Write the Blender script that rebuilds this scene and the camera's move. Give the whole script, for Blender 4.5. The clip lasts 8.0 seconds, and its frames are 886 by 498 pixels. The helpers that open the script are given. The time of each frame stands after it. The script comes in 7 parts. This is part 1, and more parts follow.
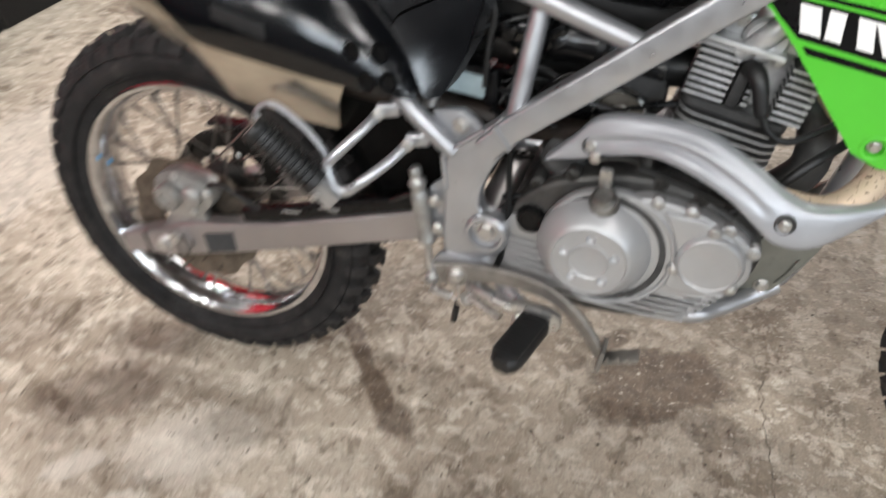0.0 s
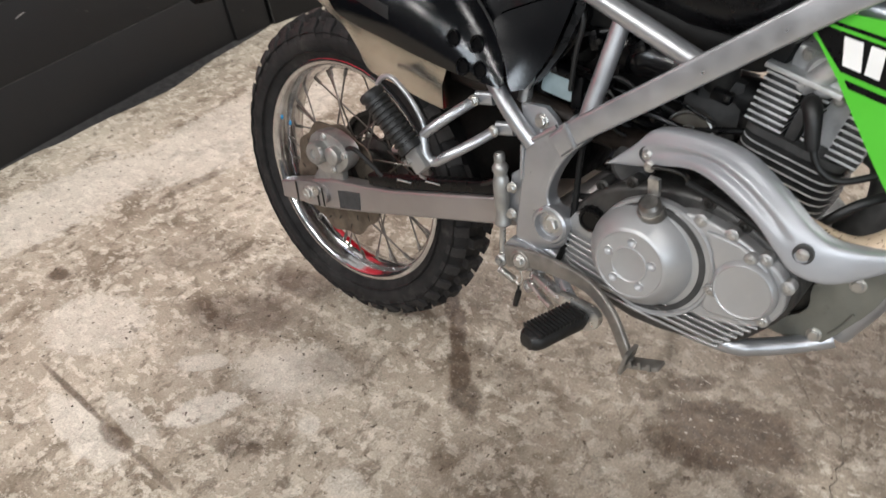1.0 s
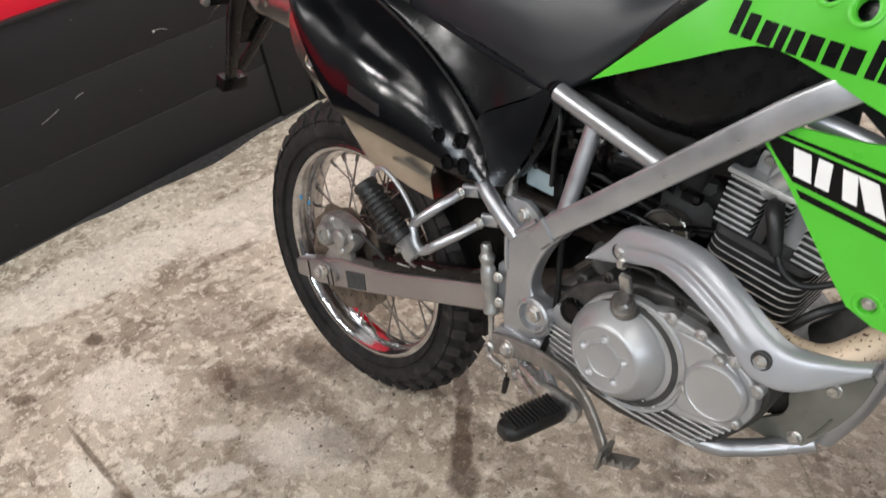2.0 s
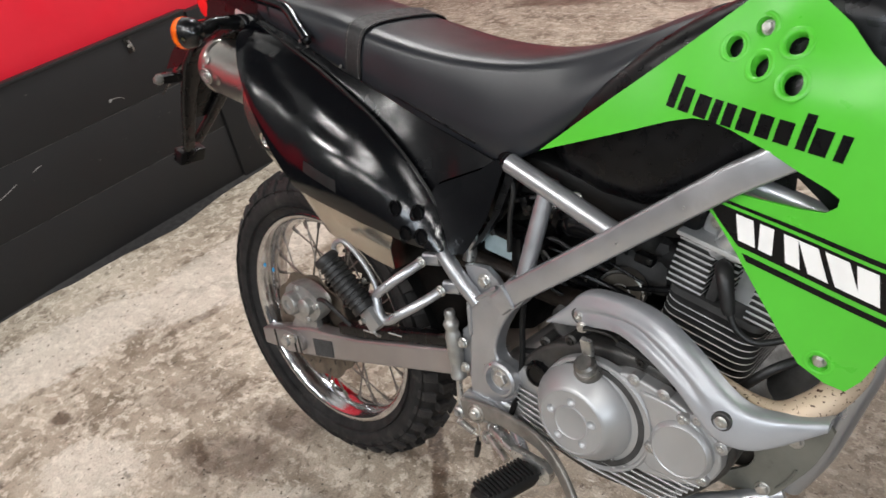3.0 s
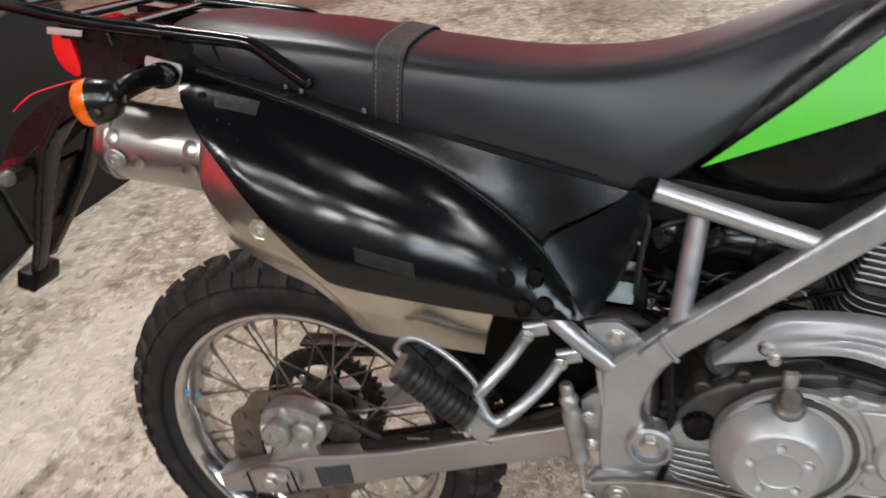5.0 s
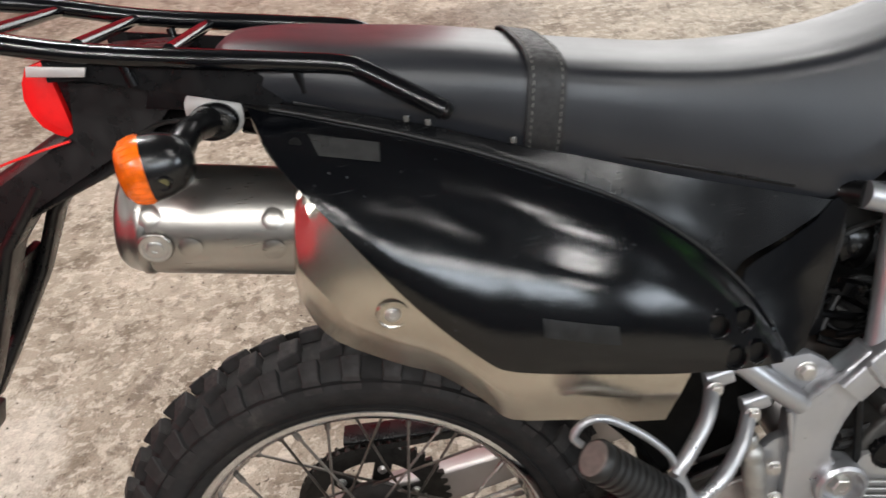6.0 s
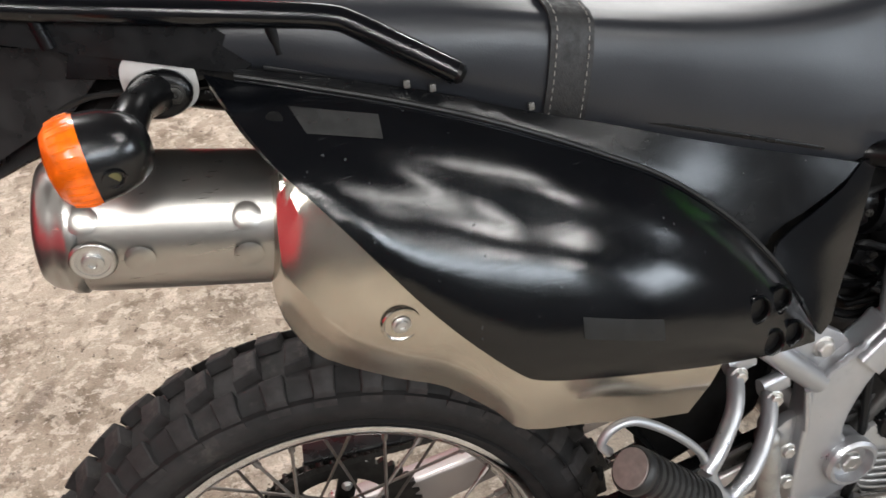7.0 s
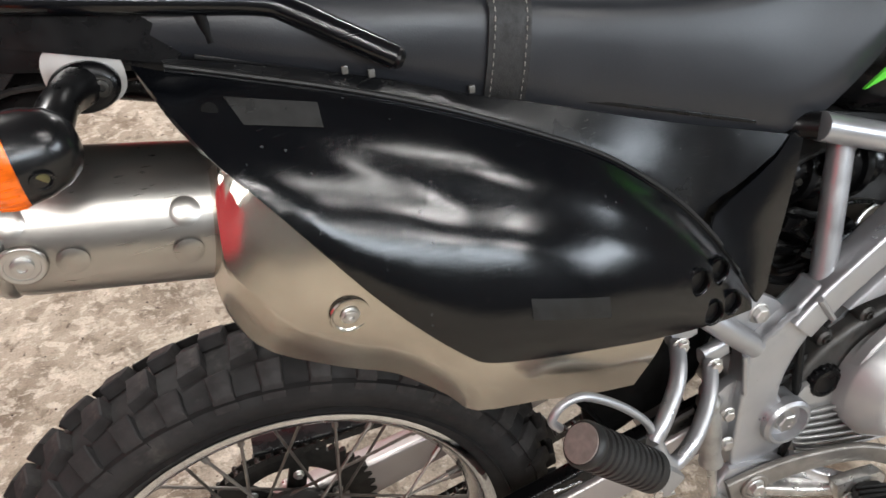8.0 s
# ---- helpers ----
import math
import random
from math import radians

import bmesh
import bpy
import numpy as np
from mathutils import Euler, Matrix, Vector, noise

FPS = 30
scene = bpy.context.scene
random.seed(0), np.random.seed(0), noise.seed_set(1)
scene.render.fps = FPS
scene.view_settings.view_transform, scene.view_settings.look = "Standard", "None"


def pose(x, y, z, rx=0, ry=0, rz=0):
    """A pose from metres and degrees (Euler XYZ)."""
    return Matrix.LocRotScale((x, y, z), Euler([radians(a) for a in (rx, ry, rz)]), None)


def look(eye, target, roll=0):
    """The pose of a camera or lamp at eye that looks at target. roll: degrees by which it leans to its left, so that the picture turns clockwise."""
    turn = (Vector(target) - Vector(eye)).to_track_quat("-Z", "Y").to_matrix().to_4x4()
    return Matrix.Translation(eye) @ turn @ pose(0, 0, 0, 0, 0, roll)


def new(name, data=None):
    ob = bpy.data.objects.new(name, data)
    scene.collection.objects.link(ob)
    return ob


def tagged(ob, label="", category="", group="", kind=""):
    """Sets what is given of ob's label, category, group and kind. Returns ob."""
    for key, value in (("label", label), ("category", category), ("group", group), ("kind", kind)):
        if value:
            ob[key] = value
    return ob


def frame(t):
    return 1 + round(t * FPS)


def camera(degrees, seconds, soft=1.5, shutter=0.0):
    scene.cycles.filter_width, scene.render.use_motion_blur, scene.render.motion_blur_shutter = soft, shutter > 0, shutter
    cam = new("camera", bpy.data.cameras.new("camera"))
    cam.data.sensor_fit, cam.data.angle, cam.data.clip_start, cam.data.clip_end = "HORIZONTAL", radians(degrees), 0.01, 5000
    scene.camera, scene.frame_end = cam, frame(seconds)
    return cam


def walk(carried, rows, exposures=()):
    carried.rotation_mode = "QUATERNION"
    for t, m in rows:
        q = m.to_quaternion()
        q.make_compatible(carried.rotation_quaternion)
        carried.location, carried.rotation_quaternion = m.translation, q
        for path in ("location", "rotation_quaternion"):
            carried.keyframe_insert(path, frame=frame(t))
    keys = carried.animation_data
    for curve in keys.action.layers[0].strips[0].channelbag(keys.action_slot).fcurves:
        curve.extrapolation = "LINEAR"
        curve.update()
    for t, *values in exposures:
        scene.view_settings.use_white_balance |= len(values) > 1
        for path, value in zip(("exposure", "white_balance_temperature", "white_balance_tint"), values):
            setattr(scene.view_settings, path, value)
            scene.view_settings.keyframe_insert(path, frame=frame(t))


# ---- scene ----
cam = camera(59.9, 8.0, shutter=0.5)
PATH = [
    (0, (0.701, -0.628, 1.109), (0.165, 0.638, -0.344), -6.9),
    (0.1, (0.718, -0.673, 1.1), (0.128, 0.591, -0.334), -6.3),
    (0.5, (0.825, -0.702, 1.092), (-0.04, 0.462, -0.285), -8.3),
    (1, (0.952, -0.662, 1.086), (-0.129, 0.418, -0.204), -9.1),
    (1.5, (1.016, -0.623, 1.097), (-0.184, 0.425, -0.112), -9.9),
    (1.7, (1.026, -0.609, 1.106), (-0.204, 0.439, -0.074), -10.3),
    (2.8, (1.042, -0.556, 1.15), (-0.208, 0.57, 0.068), -12.1),
    (3, (1.04, -0.56, 1.159), (-0.187, 0.591, 0.078), -12.5),
    (3.5, (0.999, -0.581, 1.164), (-0.135, 0.659, 0.079), -12.7),
    (4, (0.859, -0.651, 1.173), (-0.137, 0.681, 0.063), -13.0),
    (4.2, (0.801, -0.67, 1.172), (-0.118, 0.706, 0.048), -12.9),
    (5.3, (0.381, -0.519, 1.157), (0.022, 1.026, -0.061), -10.1),
    (5.5, (0.317, -0.495, 1.138), (0.069, 1.097, -0.047), -9.5),
    (6, (0.131, -0.425, 1.123), (0.13, 1.156, -0.101), -7.8),
    (6.5, (0.06, -0.358, 1.099), (0.246, 1.169, -0.18), -5.6),
    (7, (0.046, -0.319, 1.077), (0.341, 1.165, -0.231), -3.8),
    (7.5, (0.051, -0.321, 1.079), (0.4, 1.128, -0.255), -3.1),
    (8, (0.043, -0.31, 1.08), (0.479, 1.089, -0.282), -2.1),
]
walk(cam, [(t, look(eye, target, roll)) for t, eye, target, roll in PATH], exposures=[(0.0, 0.12), (0.5, 0.02), (1.0, -0.03), (1.5, -0.07), (3.0, -0.08), (4.0, -0.13), (5.5, -0.10), (6.5, 0.15), (8.0, 0.25)])

# ---- world, room lamps and exposure ----
LEAN_DEG = 12.2
BIKE_Y = 0.0394
ROOM_X0, ROOM_X1, ROOM_Y0, ROOM_Y1, ROOM_Z = -1.27, 3.6, -3.6, 4.2, 2.9

world = bpy.data.worlds.new("world")
scene.world = world
world.use_nodes = True
world.node_tree.nodes["Background"].inputs[0].default_value = (0.55, 0.62, 0.72, 1)
world.node_tree.nodes["Background"].inputs[1].default_value = 0.25

# tube lamps: centre x, y and length direction ("x" or "y"), watts
TUBES = [
    (-0.9, -1.9, "x", 31.0), (0.25, -1.9, "x", 16.0), (1.70, -0.80, "x", 6.0), (2.30, -1.40, "x", 14.0),
    (-0.9, -3.1, "x", 30.0), (0.25, -3.1, "x", 20.0), (1.4, -3.1, "x", 18.0), (2.6, -3.1, "x", 22.0),
    (-0.6, 1.3, "x", 50.0), (2.4, 2.9, "x", 34.0), (-1.2, 3.1, "x", 24.0),
]
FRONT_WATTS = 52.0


def area_lamp(name, m, sx, sy, watts, colour):
    data = bpy.data.lights.new(name, "AREA")
    data.shape, data.size, data.size_y = "RECTANGLE", sx, sy
    data.energy, data.color = watts, colour
    ob = new(name, data)
    ob.matrix_world = m
    return ob


for tx, ty, way, watts in TUBES:
    area_lamp("tube_glow", pose(tx, ty, ROOM_Z - 0.125, 0, 0, 0 if way == "x" else 90), 0.58, 0.11, watts, (1.0, 0.988, 0.975))
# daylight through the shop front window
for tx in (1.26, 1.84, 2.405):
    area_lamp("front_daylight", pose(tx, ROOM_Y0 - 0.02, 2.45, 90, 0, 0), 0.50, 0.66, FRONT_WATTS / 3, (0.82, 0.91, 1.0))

# daylight through the open back door
area_lamp("back_daylight", pose(2.0, ROOM_Y1 + 0.02, 1.38, -90, 0, 0), 2.8, 2.45, 75.0, (1.0, 0.98, 0.96))
# daylight through the side window
area_lamp("window_daylight", pose(ROOM_X1 + 0.10, -2.30, 1.70, 0, 0, 0) @ Matrix.Rotation(radians(90), 4, "Y"), 0.8, 1.7, 48.0, (0.82, 0.91, 1.0))


# ---- materials ----
class Nodes:
    """A short way to write node trees."""

    def __init__(self, name):
        self.mat = bpy.data.materials.new(name)
        self.mat.use_nodes = True
        self.t = self.mat.node_tree
        self.n = self.t.nodes
        self.bsdf = self.n["Principled BSDF"]

    def put(self, target, value):
        if isinstance(value, (int, float)):
            target.default_value = value
        elif isinstance(value, tuple):
            target.default_value = value if len(value) == len(target.default_value) else (*value, 1)
        else:
            self.t.links.new(value, target)

    def coords(self, scale=(1, 1, 1), loc=(0, 0, 0), rot=(0, 0, 0), space="Object", kind="POINT"):
        tc = self.n.new("ShaderNodeTexCoord")
        mp = self.n.new("ShaderNodeMapping")
        mp.vector_type = kind
        mp.inputs["Scale"].default_value = scale
        mp.inputs["Location"].default_value = loc
        mp.inputs["Rotation"].default_value = rot
        self.t.links.new(tc.outputs[space], mp.inputs["Vector"])
        return mp.outputs[0]

    def noise(self, vec, scale, detail=4.0, rough=0.55, distortion=0.0, colour=False):
        nd = self.n.new("ShaderNodeTexNoise")
        self.put(nd.inputs["Vector"], vec)
        self.put(nd.inputs["Scale"], scale)
        self.put(nd.inputs["Detail"], detail)
        self.put(nd.inputs["Roughness"], rough)
        self.put(nd.inputs["Distortion"], distortion)
        return nd.outputs["Color" if colour else "Fac"]

    def voronoi(self, vec, scale, feature="F1", out="Distance"):
        nd = self.n.new("ShaderNodeTexVoronoi")
        nd.feature = feature
        self.put(nd.inputs["Vector"], vec)
        self.put(nd.inputs["Scale"], scale)
        return nd.outputs[out]

    def wave(self, vec, scale, distortion=2.0, detail=2.0):
        nd = self.n.new("ShaderNodeTexWave")
        self.put(nd.inputs["Vector"], vec)
        self.put(nd.inputs["Scale"], scale)
        self.put(nd.inputs["Distortion"], distortion)
        self.put(nd.inputs["Detail"], detail)
        return nd.outputs["Fac"]

    def remap(self, value, a, b, c=0.0, d=1.0, smooth=True):
        nd = self.n.new("ShaderNodeMapRange")
        nd.interpolation_type = "SMOOTHSTEP" if smooth else "LINEAR"
        for i, v in enumerate((value, a, b, c, d)):
            self.put(nd.inputs[i], v)
        return nd.outputs[0]

    def math(self, op, a, b=0.0):
        nd = self.n.new("ShaderNodeMath")
        nd.operation = op
        self.put(nd.inputs[0], a)
        self.put(nd.inputs[1], b)
        return nd.outputs[0]

    def mix(self, fac, a, b, blend="MIX"):
        nd = self.n.new("ShaderNodeMix")
        nd.data_type, nd.blend_type = "RGBA", blend
        self.put(nd.inputs[0], fac)
        self.put(nd.inputs[6], a)
        self.put(nd.inputs[7], b)
        return nd.outputs[2]

    def length(self, vec):
        nd = self.n.new("ShaderNodeVectorMath")
        nd.operation = "LENGTH"
        self.put(nd.inputs[0], vec)
        return nd.outputs["Value"]

    def bump(self, height, strength=0.3, distance=0.001, normal=None):
        nd = self.n.new("ShaderNodeBump")
        self.put(nd.inputs["Strength"], strength)
        self.put(nd.inputs["Distance"], distance)
        self.put(nd.inputs["Height"], height)
        if normal is not None:
            self.put(nd.inputs["Normal"], normal)
        self.put(self.bsdf.inputs["Normal"], nd.outputs[0])
        return nd.outputs[0]

    def out(self, **kw):
        names = {"col": "Base Color", "rough": "Roughness", "metal": "Metallic", "coat": "Coat Weight",
                 "coat_rough": "Coat Roughness", "aniso": "Anisotropic", "trans": "Transmission Weight", "ior": "IOR", "spec": "Specular IOR Level"}
        for k, v in kw.items():
            self.put(self.bsdf.inputs[names[k]], v)
        return self.mat


def dim(col, f):
    return tuple(min(1.0, c * f) for c in col)


def simple(name, col, rough=0.5, metal=0.0, var=0.25, scale=25.0, bump=0.15, bscale=300.0, dirt=0.0, dirt_col=(0.06, 0.045, 0.03), stretch=(1, 1, 1), coat=0.0, spec=0.5):
    """A surface with colour drift, fine relief and some grime."""
    k = Nodes(name)
    v = k.coords(stretch)
    big = k.noise(v, scale, 4)
    fine = k.noise(v, bscale, 3)
    c = k.mix(k.remap(big, 0.3, 0.7), dim(col, 1 - var), dim(col, 1 + var * 0.6))
    r = k.remap(k.noise(v, scale * 2.3, 5), 0.3, 0.7, rough * 0.8, min(1.0, rough * 1.25))
    if dirt:
        m = k.remap(k.noise(v, scale * 1.4, 6, 0.7), 0.62 - 0.2 * dirt, 0.75)
        m = k.math("MULTIPLY", m, min(1.0, dirt * 1.6))
        c = k.mix(m, c, dirt_col)
        r = k.mix(m, r, (0.8, 0.8, 0.8))
    if bump:
        k.bump(fine, bump, 0.0006)
    return k.out(col=c, rough=r, metal=metal, coat=coat, spec=spec)


def brushed(name, col, rough, stretch, strength=0.25, metal=1.0, var=0.2, dents=0.25, dent_scale=26):
    """Bare metal with a lengthwise grain."""
    k = Nodes(name)
    v = k.coords(stretch)
    grain = k.noise(v, 60, 6, 0.7)
    cloud = k.noise(k.coords(), 9, 4)
    c = k.mix(k.remap(cloud, 0.3, 0.7), dim(col, 1 - var), dim(col, 1 + var * 0.4))
    r = k.remap(grain, 0.3, 0.7, rough * 0.94, rough * 1.08)
    k.bump(k.math("ADD", k.math("MULTIPLY", grain, strength), k.math("MULTIPLY", k.noise(k.coords(), dent_scale, 2, 0.4), dents)), 0.5, 0.0009)
    return k.out(col=c, rough=r, metal=metal)


def scuffed(name, col, pale, rough, scuff, spec):
    """Black plastic rubbed with fine, nearly parallel scratches."""
    k = Nodes(name)
    long = k.noise(k.coords((55, 55, 560), rot=(0, radians(-20), 0)), 1.0, 5, 0.7, 0.9)
    cross = k.noise(k.coords((70, 70, 900), rot=(0, radians(24), 0)), 1.0, 4, 0.65, 0.5)
    cloud = k.noise(k.coords(), 14, 5, 0.6)
    hair = k.remap(k.noise(k.coords((28, 28, 1500), rot=(0, radians(-14), 0)), 1.0, 3, 0.6, 0.6), 0.66, 0.72)
    speck = k.remap(k.noise(k.coords(), 210, 3, 0.5), 0.70, 0.76)
    mark = k.math("MAXIMUM", k.math("MULTIPLY", hair, k.remap(cloud, 0.45, 0.62)), speck)
    swell = k.noise(k.coords((1, 1, 1.5), (3, 1, 2)), 11, 3, 0.45)
    h = k.math("ADD", k.math("ADD", k.math("MULTIPLY", long, scuff), k.math("MULTIPLY", cross, scuff * 0.45)), swell)
    k.bump(h, 1.0, 0.0006)
    return k.out(col=k.mix(mark, col, pale), rough=k.remap(cloud, 0.3, 0.75, rough * 0.8, rough * 1.3), spec=spec)


mat_cover = scuffed("glossy_black_plastic", (0.0020, 0.0023, 0.0031), (0.035, 0.036, 0.038), 0.145, 0.10, 0.46)
mat_tail_cover = scuffed("dusty_satin_black_plastic", (0.0042, 0.0044, 0.0050), (0.09, 0.088, 0.082), 0.23, 0.12, 0.38)
mat_plastic = simple("matte_black_plastic", (0.0032, 0.0032, 0.0036), 0.30, var=0.3, bump=0.12, bscale=260, spec=0.27)
mat_plastic_dusty = simple("dusty_black_plastic", (0.005, 0.005, 0.005), 0.5, var=0.4, bump=0.2, bscale=200, dirt=0.1, dirt_col=(0.03, 0.026, 0.02), spec=0.25)
# darker and duller than the other blacks, which keeps the wheel recess black
mat_flap = simple("dull_near_black_plastic", (0.0022, 0.0021, 0.0020), 0.6, var=0.4, bump=0.2, bscale=200, spec=0.10)
mat_rubber = simple("black_rubber", (0.008, 0.0078, 0.0078), 0.5, var=0.3, scale=18, bump=0.25, bscale=240, dirt=0.1, dirt_col=(0.07, 0.06, 0.05))
mat_tyre = simple("tyre_rubber", (0.0150, 0.0140, 0.0138), 0.75, var=0.35, scale=12, bump=0.3, bscale=160, dirt=0.32, dirt_col=(0.085, 0.076, 0.066), spec=0.3)
mat_knob = simple("worn_tread_rubber", (0.022, 0.020, 0.0195), 0.7, var=0.4, scale=30, bump=0.3, bscale=160, dirt=0.3, dirt_col=(0.10, 0.088, 0.075), spec=0.3)
mat_silver = simple("silver_painted_frame", (0.43, 0.435, 0.45), 0.34, 0.75, var=0.10, scale=14, bump=0.10, bscale=500, dirt=0.10, dirt_col=(0.16, 0.14, 0.11))
mat_guard = simple("satin_silver_guard", (0.355, 0.362, 0.380), 0.42, 0.4, var=0.06, scale=10, bump=0.06, bscale=600)
mat_swing = simple("brushed_silver_swingarm", (0.34, 0.315, 0.305), 0.36, 0.7, var=0.10, scale=9, bump=0.10, bscale=420, dirt=0.08, dirt_col=(0.12, 0.10, 0.08))
mat_case = simple("grey_painted_engine_case", (0.36, 0.355, 0.35), 0.40, 0.6, var=0.12, scale=14, bump=0.14, bscale=420, dirt=0.14, dirt_col=(0.10, 0.085, 0.065))
mat_plate = simple("olive_grey_plate", (0.20, 0.20, 0.175), 0.42, 0.5, var=0.15, scale=20, bump=0.12, bscale=300, dirt=0.2, dirt_col=(0.08, 0.07, 0.05))
mat_pedal = simple("worn_pedal_steel", (0.22, 0.205, 0.185), 0.42, 0.6, var=0.25, scale=30, bump=0.15, bscale=300, dirt=0.25)
mat_filler = simple("dark_plated_steel", (0.26, 0.25, 0.235), 0.34, 0.9, var=0.3, scale=60, bump=0.1)
mat_caliper = simple("grey_cast_caliper", (0.35, 0.345, 0.33), 0.38, 0.7, var=0.2, scale=40, bump=0.25, bscale=260, dirt=0.2, dirt_col=(0.10, 0.08, 0.06))
mat_dome = simple("silver_engine_cover", (0.41, 0.41, 0.412), 0.42, 0.55, var=0.08, scale=12, bump=0.08, bscale=520)
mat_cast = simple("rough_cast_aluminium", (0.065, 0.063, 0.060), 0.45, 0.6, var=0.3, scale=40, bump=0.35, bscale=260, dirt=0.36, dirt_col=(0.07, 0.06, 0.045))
mat_fin = simple("cylinder_fin_aluminium", (0.62, 0.62, 0.62), 0.34, 0.5, var=0.2, scale=30, bump=0.2, bscale=300, dirt=0.12, dirt_col=(0.12, 0.11, 0.09))
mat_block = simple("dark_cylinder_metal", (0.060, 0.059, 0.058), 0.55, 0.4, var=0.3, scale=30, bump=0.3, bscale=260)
mat_chrome = simple("chrome", (0.60, 0.60, 0.61), 0.14, 1.0, var=0.2, scale=40, bump=0.55, bscale=70, dirt=0.06, dirt_col=(0.10, 0.085, 0.07))
mat_steel = simple("zinc_plated_steel", (0.55, 0.54, 0.52), 0.32, 0.9, var=0.25, scale=60, bump=0.1, bscale=500, dirt=0.15)
mat_spoke = simple("dull_steel_spoke", (0.22, 0.20, 0.18), 0.38, 0.9, var=0.3, scale=40, bump=0.1, dirt=0.3, dirt_col=(0.12, 0.08, 0.05))
mat_disc = simple("rusty_steel_disc", (0.14, 0.115, 0.09), 0.45, 0.6, var=0.35, scale=40, bump=0.2, dirt=0.3, dirt_col=(0.20, 0.11, 0.06))
mat_darksteel = simple("oily_dark_steel", (0.035, 0.033, 0.03), 0.42, 0.7, var=0.4, scale=60, bump=0.2, bscale=300)
mat_muffler = brushed("brushed_stainless_muffler", (0.41, 0.393, 0.365), 0.29, (0.25, 6, 6), 0.03, metal=0.95, dents=1.2, dent_scale=16)
mat_shield = brushed("brushed_stainless_shield", (0.565, 0.52, 0.45), 0.23, (0.3, 5, 5), 0.004, metal=0.95, dents=3.2, dent_scale=11)
mat_header = Nodes("heat_stained_header_pipe")
_v = mat_header.coords()
_sp = mat_header.remap(mat_header.noise(_v, 260, 2, 0.5), 0.62, 0.66)
mat_header = mat_header.out(col=mat_header.mix(_sp, mat_header.mix(mat_header.noise(_v, 30), (0.48, 0.35, 0.24), (0.62, 0.50, 0.38)), (0.05, 0.02, 0.01)), rough=0.55, metal=0.25)
mat_midpipe = simple("brown_stained_pipe", (0.018, 0.012, 0.009), 0.5, 0.3, var=0.5, scale=40, bump=0.2)
mat_green = simple("lime_green_plastic", (0.085, 0.50, 0.035), 0.34, var=0.05, scale=8, bump=0.05, bscale=300, spec=0.45)
mat_black_decal = simple("black_vinyl_decal", (0.0045, 0.0045, 0.005), 0.3, var=0.1, bump=0.03, spec=0.2)
mat_white_decal = simple("white_vinyl_decal", (0.82, 0.82, 0.80), 0.4, var=0.04, bump=0.03)
mat_orange = simple("orange_lens", (0.80, 0.135, 0.003), 0.20, var=0.40, scale=70, bump=1.0, bscale=90, coat=0.5)
mat_redlens = simple("red_tail_lens", (0.75, 0.012, 0.012), 0.16, var=0.1, scale=60, bump=0.3, bscale=200, coat=0.6)
mat_clear = simple("cloudy_clear_plastic", (0.11, 0.105, 0.095), 0.3, var=0.15)
mat_disc_worn = simple("worn_pale_rubber_end", (0.20, 0.17, 0.155), 0.5, var=0.2, scale=120, bump=0.1)
mat_reservoir = simple("milky_reservoir_plastic", (0.42, 0.52, 0.54), 0.35, var=0.15, scale=40)
mat_blue = simple("blue_paint_mark", (0.02, 0.25, 0.50), 0.5, var=0.1)
mat_signal = simple("smooth_black_signal_plastic", (0.006, 0.006, 0.0065), 0.22, var=0.2, bump=0.04, bscale=260)
mat_olive = simple("olive_passivated_screw", (0.16, 0.15, 0.07), 0.4, 0.6, var=0.2)
mat_bracket = simple("bare_steel_plate", (0.55, 0.54, 0.52), 0.35, 0.6, var=0.08, scale=30, bump=0.05)
mat_faint = simple("faint_clear_sticker", (0.026, 0.026, 0.0255), 0.20, var=0.2, scale=60, bump=0.15, bscale=90, spec=0.7)
mat_tarnish = simple("tarnished_brown_metal", (0.17, 0.15, 0.125), 0.36, 0.7, var=0.25, scale=40, bump=0.1)
mat_gold = simple("dull_label_plate", (0.0085, 0.0088, 0.0088), 0.42, var=0.25, scale=60, spec=0.4)
mat_sticker = simple("dark_label_plate", (0.03, 0.033, 0.036), 0.45, var=0.3, scale=120, bump=0.05)

mat_seat = Nodes("black_vinyl_seat")
_v = mat_seat.coords()
_g = mat_seat.voronoi(_v, 900)
_b = mat_seat.noise(_v, 10, 4)
_w = mat_seat.noise(mat_seat.coords((6, 20, 14)), 3.0, 4)
mat_seat.bump(mat_seat.math("ADD", mat_seat.math("MULTIPLY", _g, 0.5), mat_seat.math("MULTIPLY", _w, 2.2)), 0.16, 0.0006)
mat_seat = mat_seat.out(col=mat_seat.mix(_b, (0.0120, 0.0129, 0.0154), (0.0205, 0.0220, 0.0258)), rough=mat_seat.remap(_b, 0.3, 0.7, 0.32, 0.40), spec=0.44)
mat_strap = simple("webbing_strap", (0.010, 0.0098, 0.0098), 0.6, var=0.3, scale=80, bump=0.5, bscale=700)
mat_thread = simple("grey_thread", (0.20, 0.19, 0.175), 0.8, var=0.3)

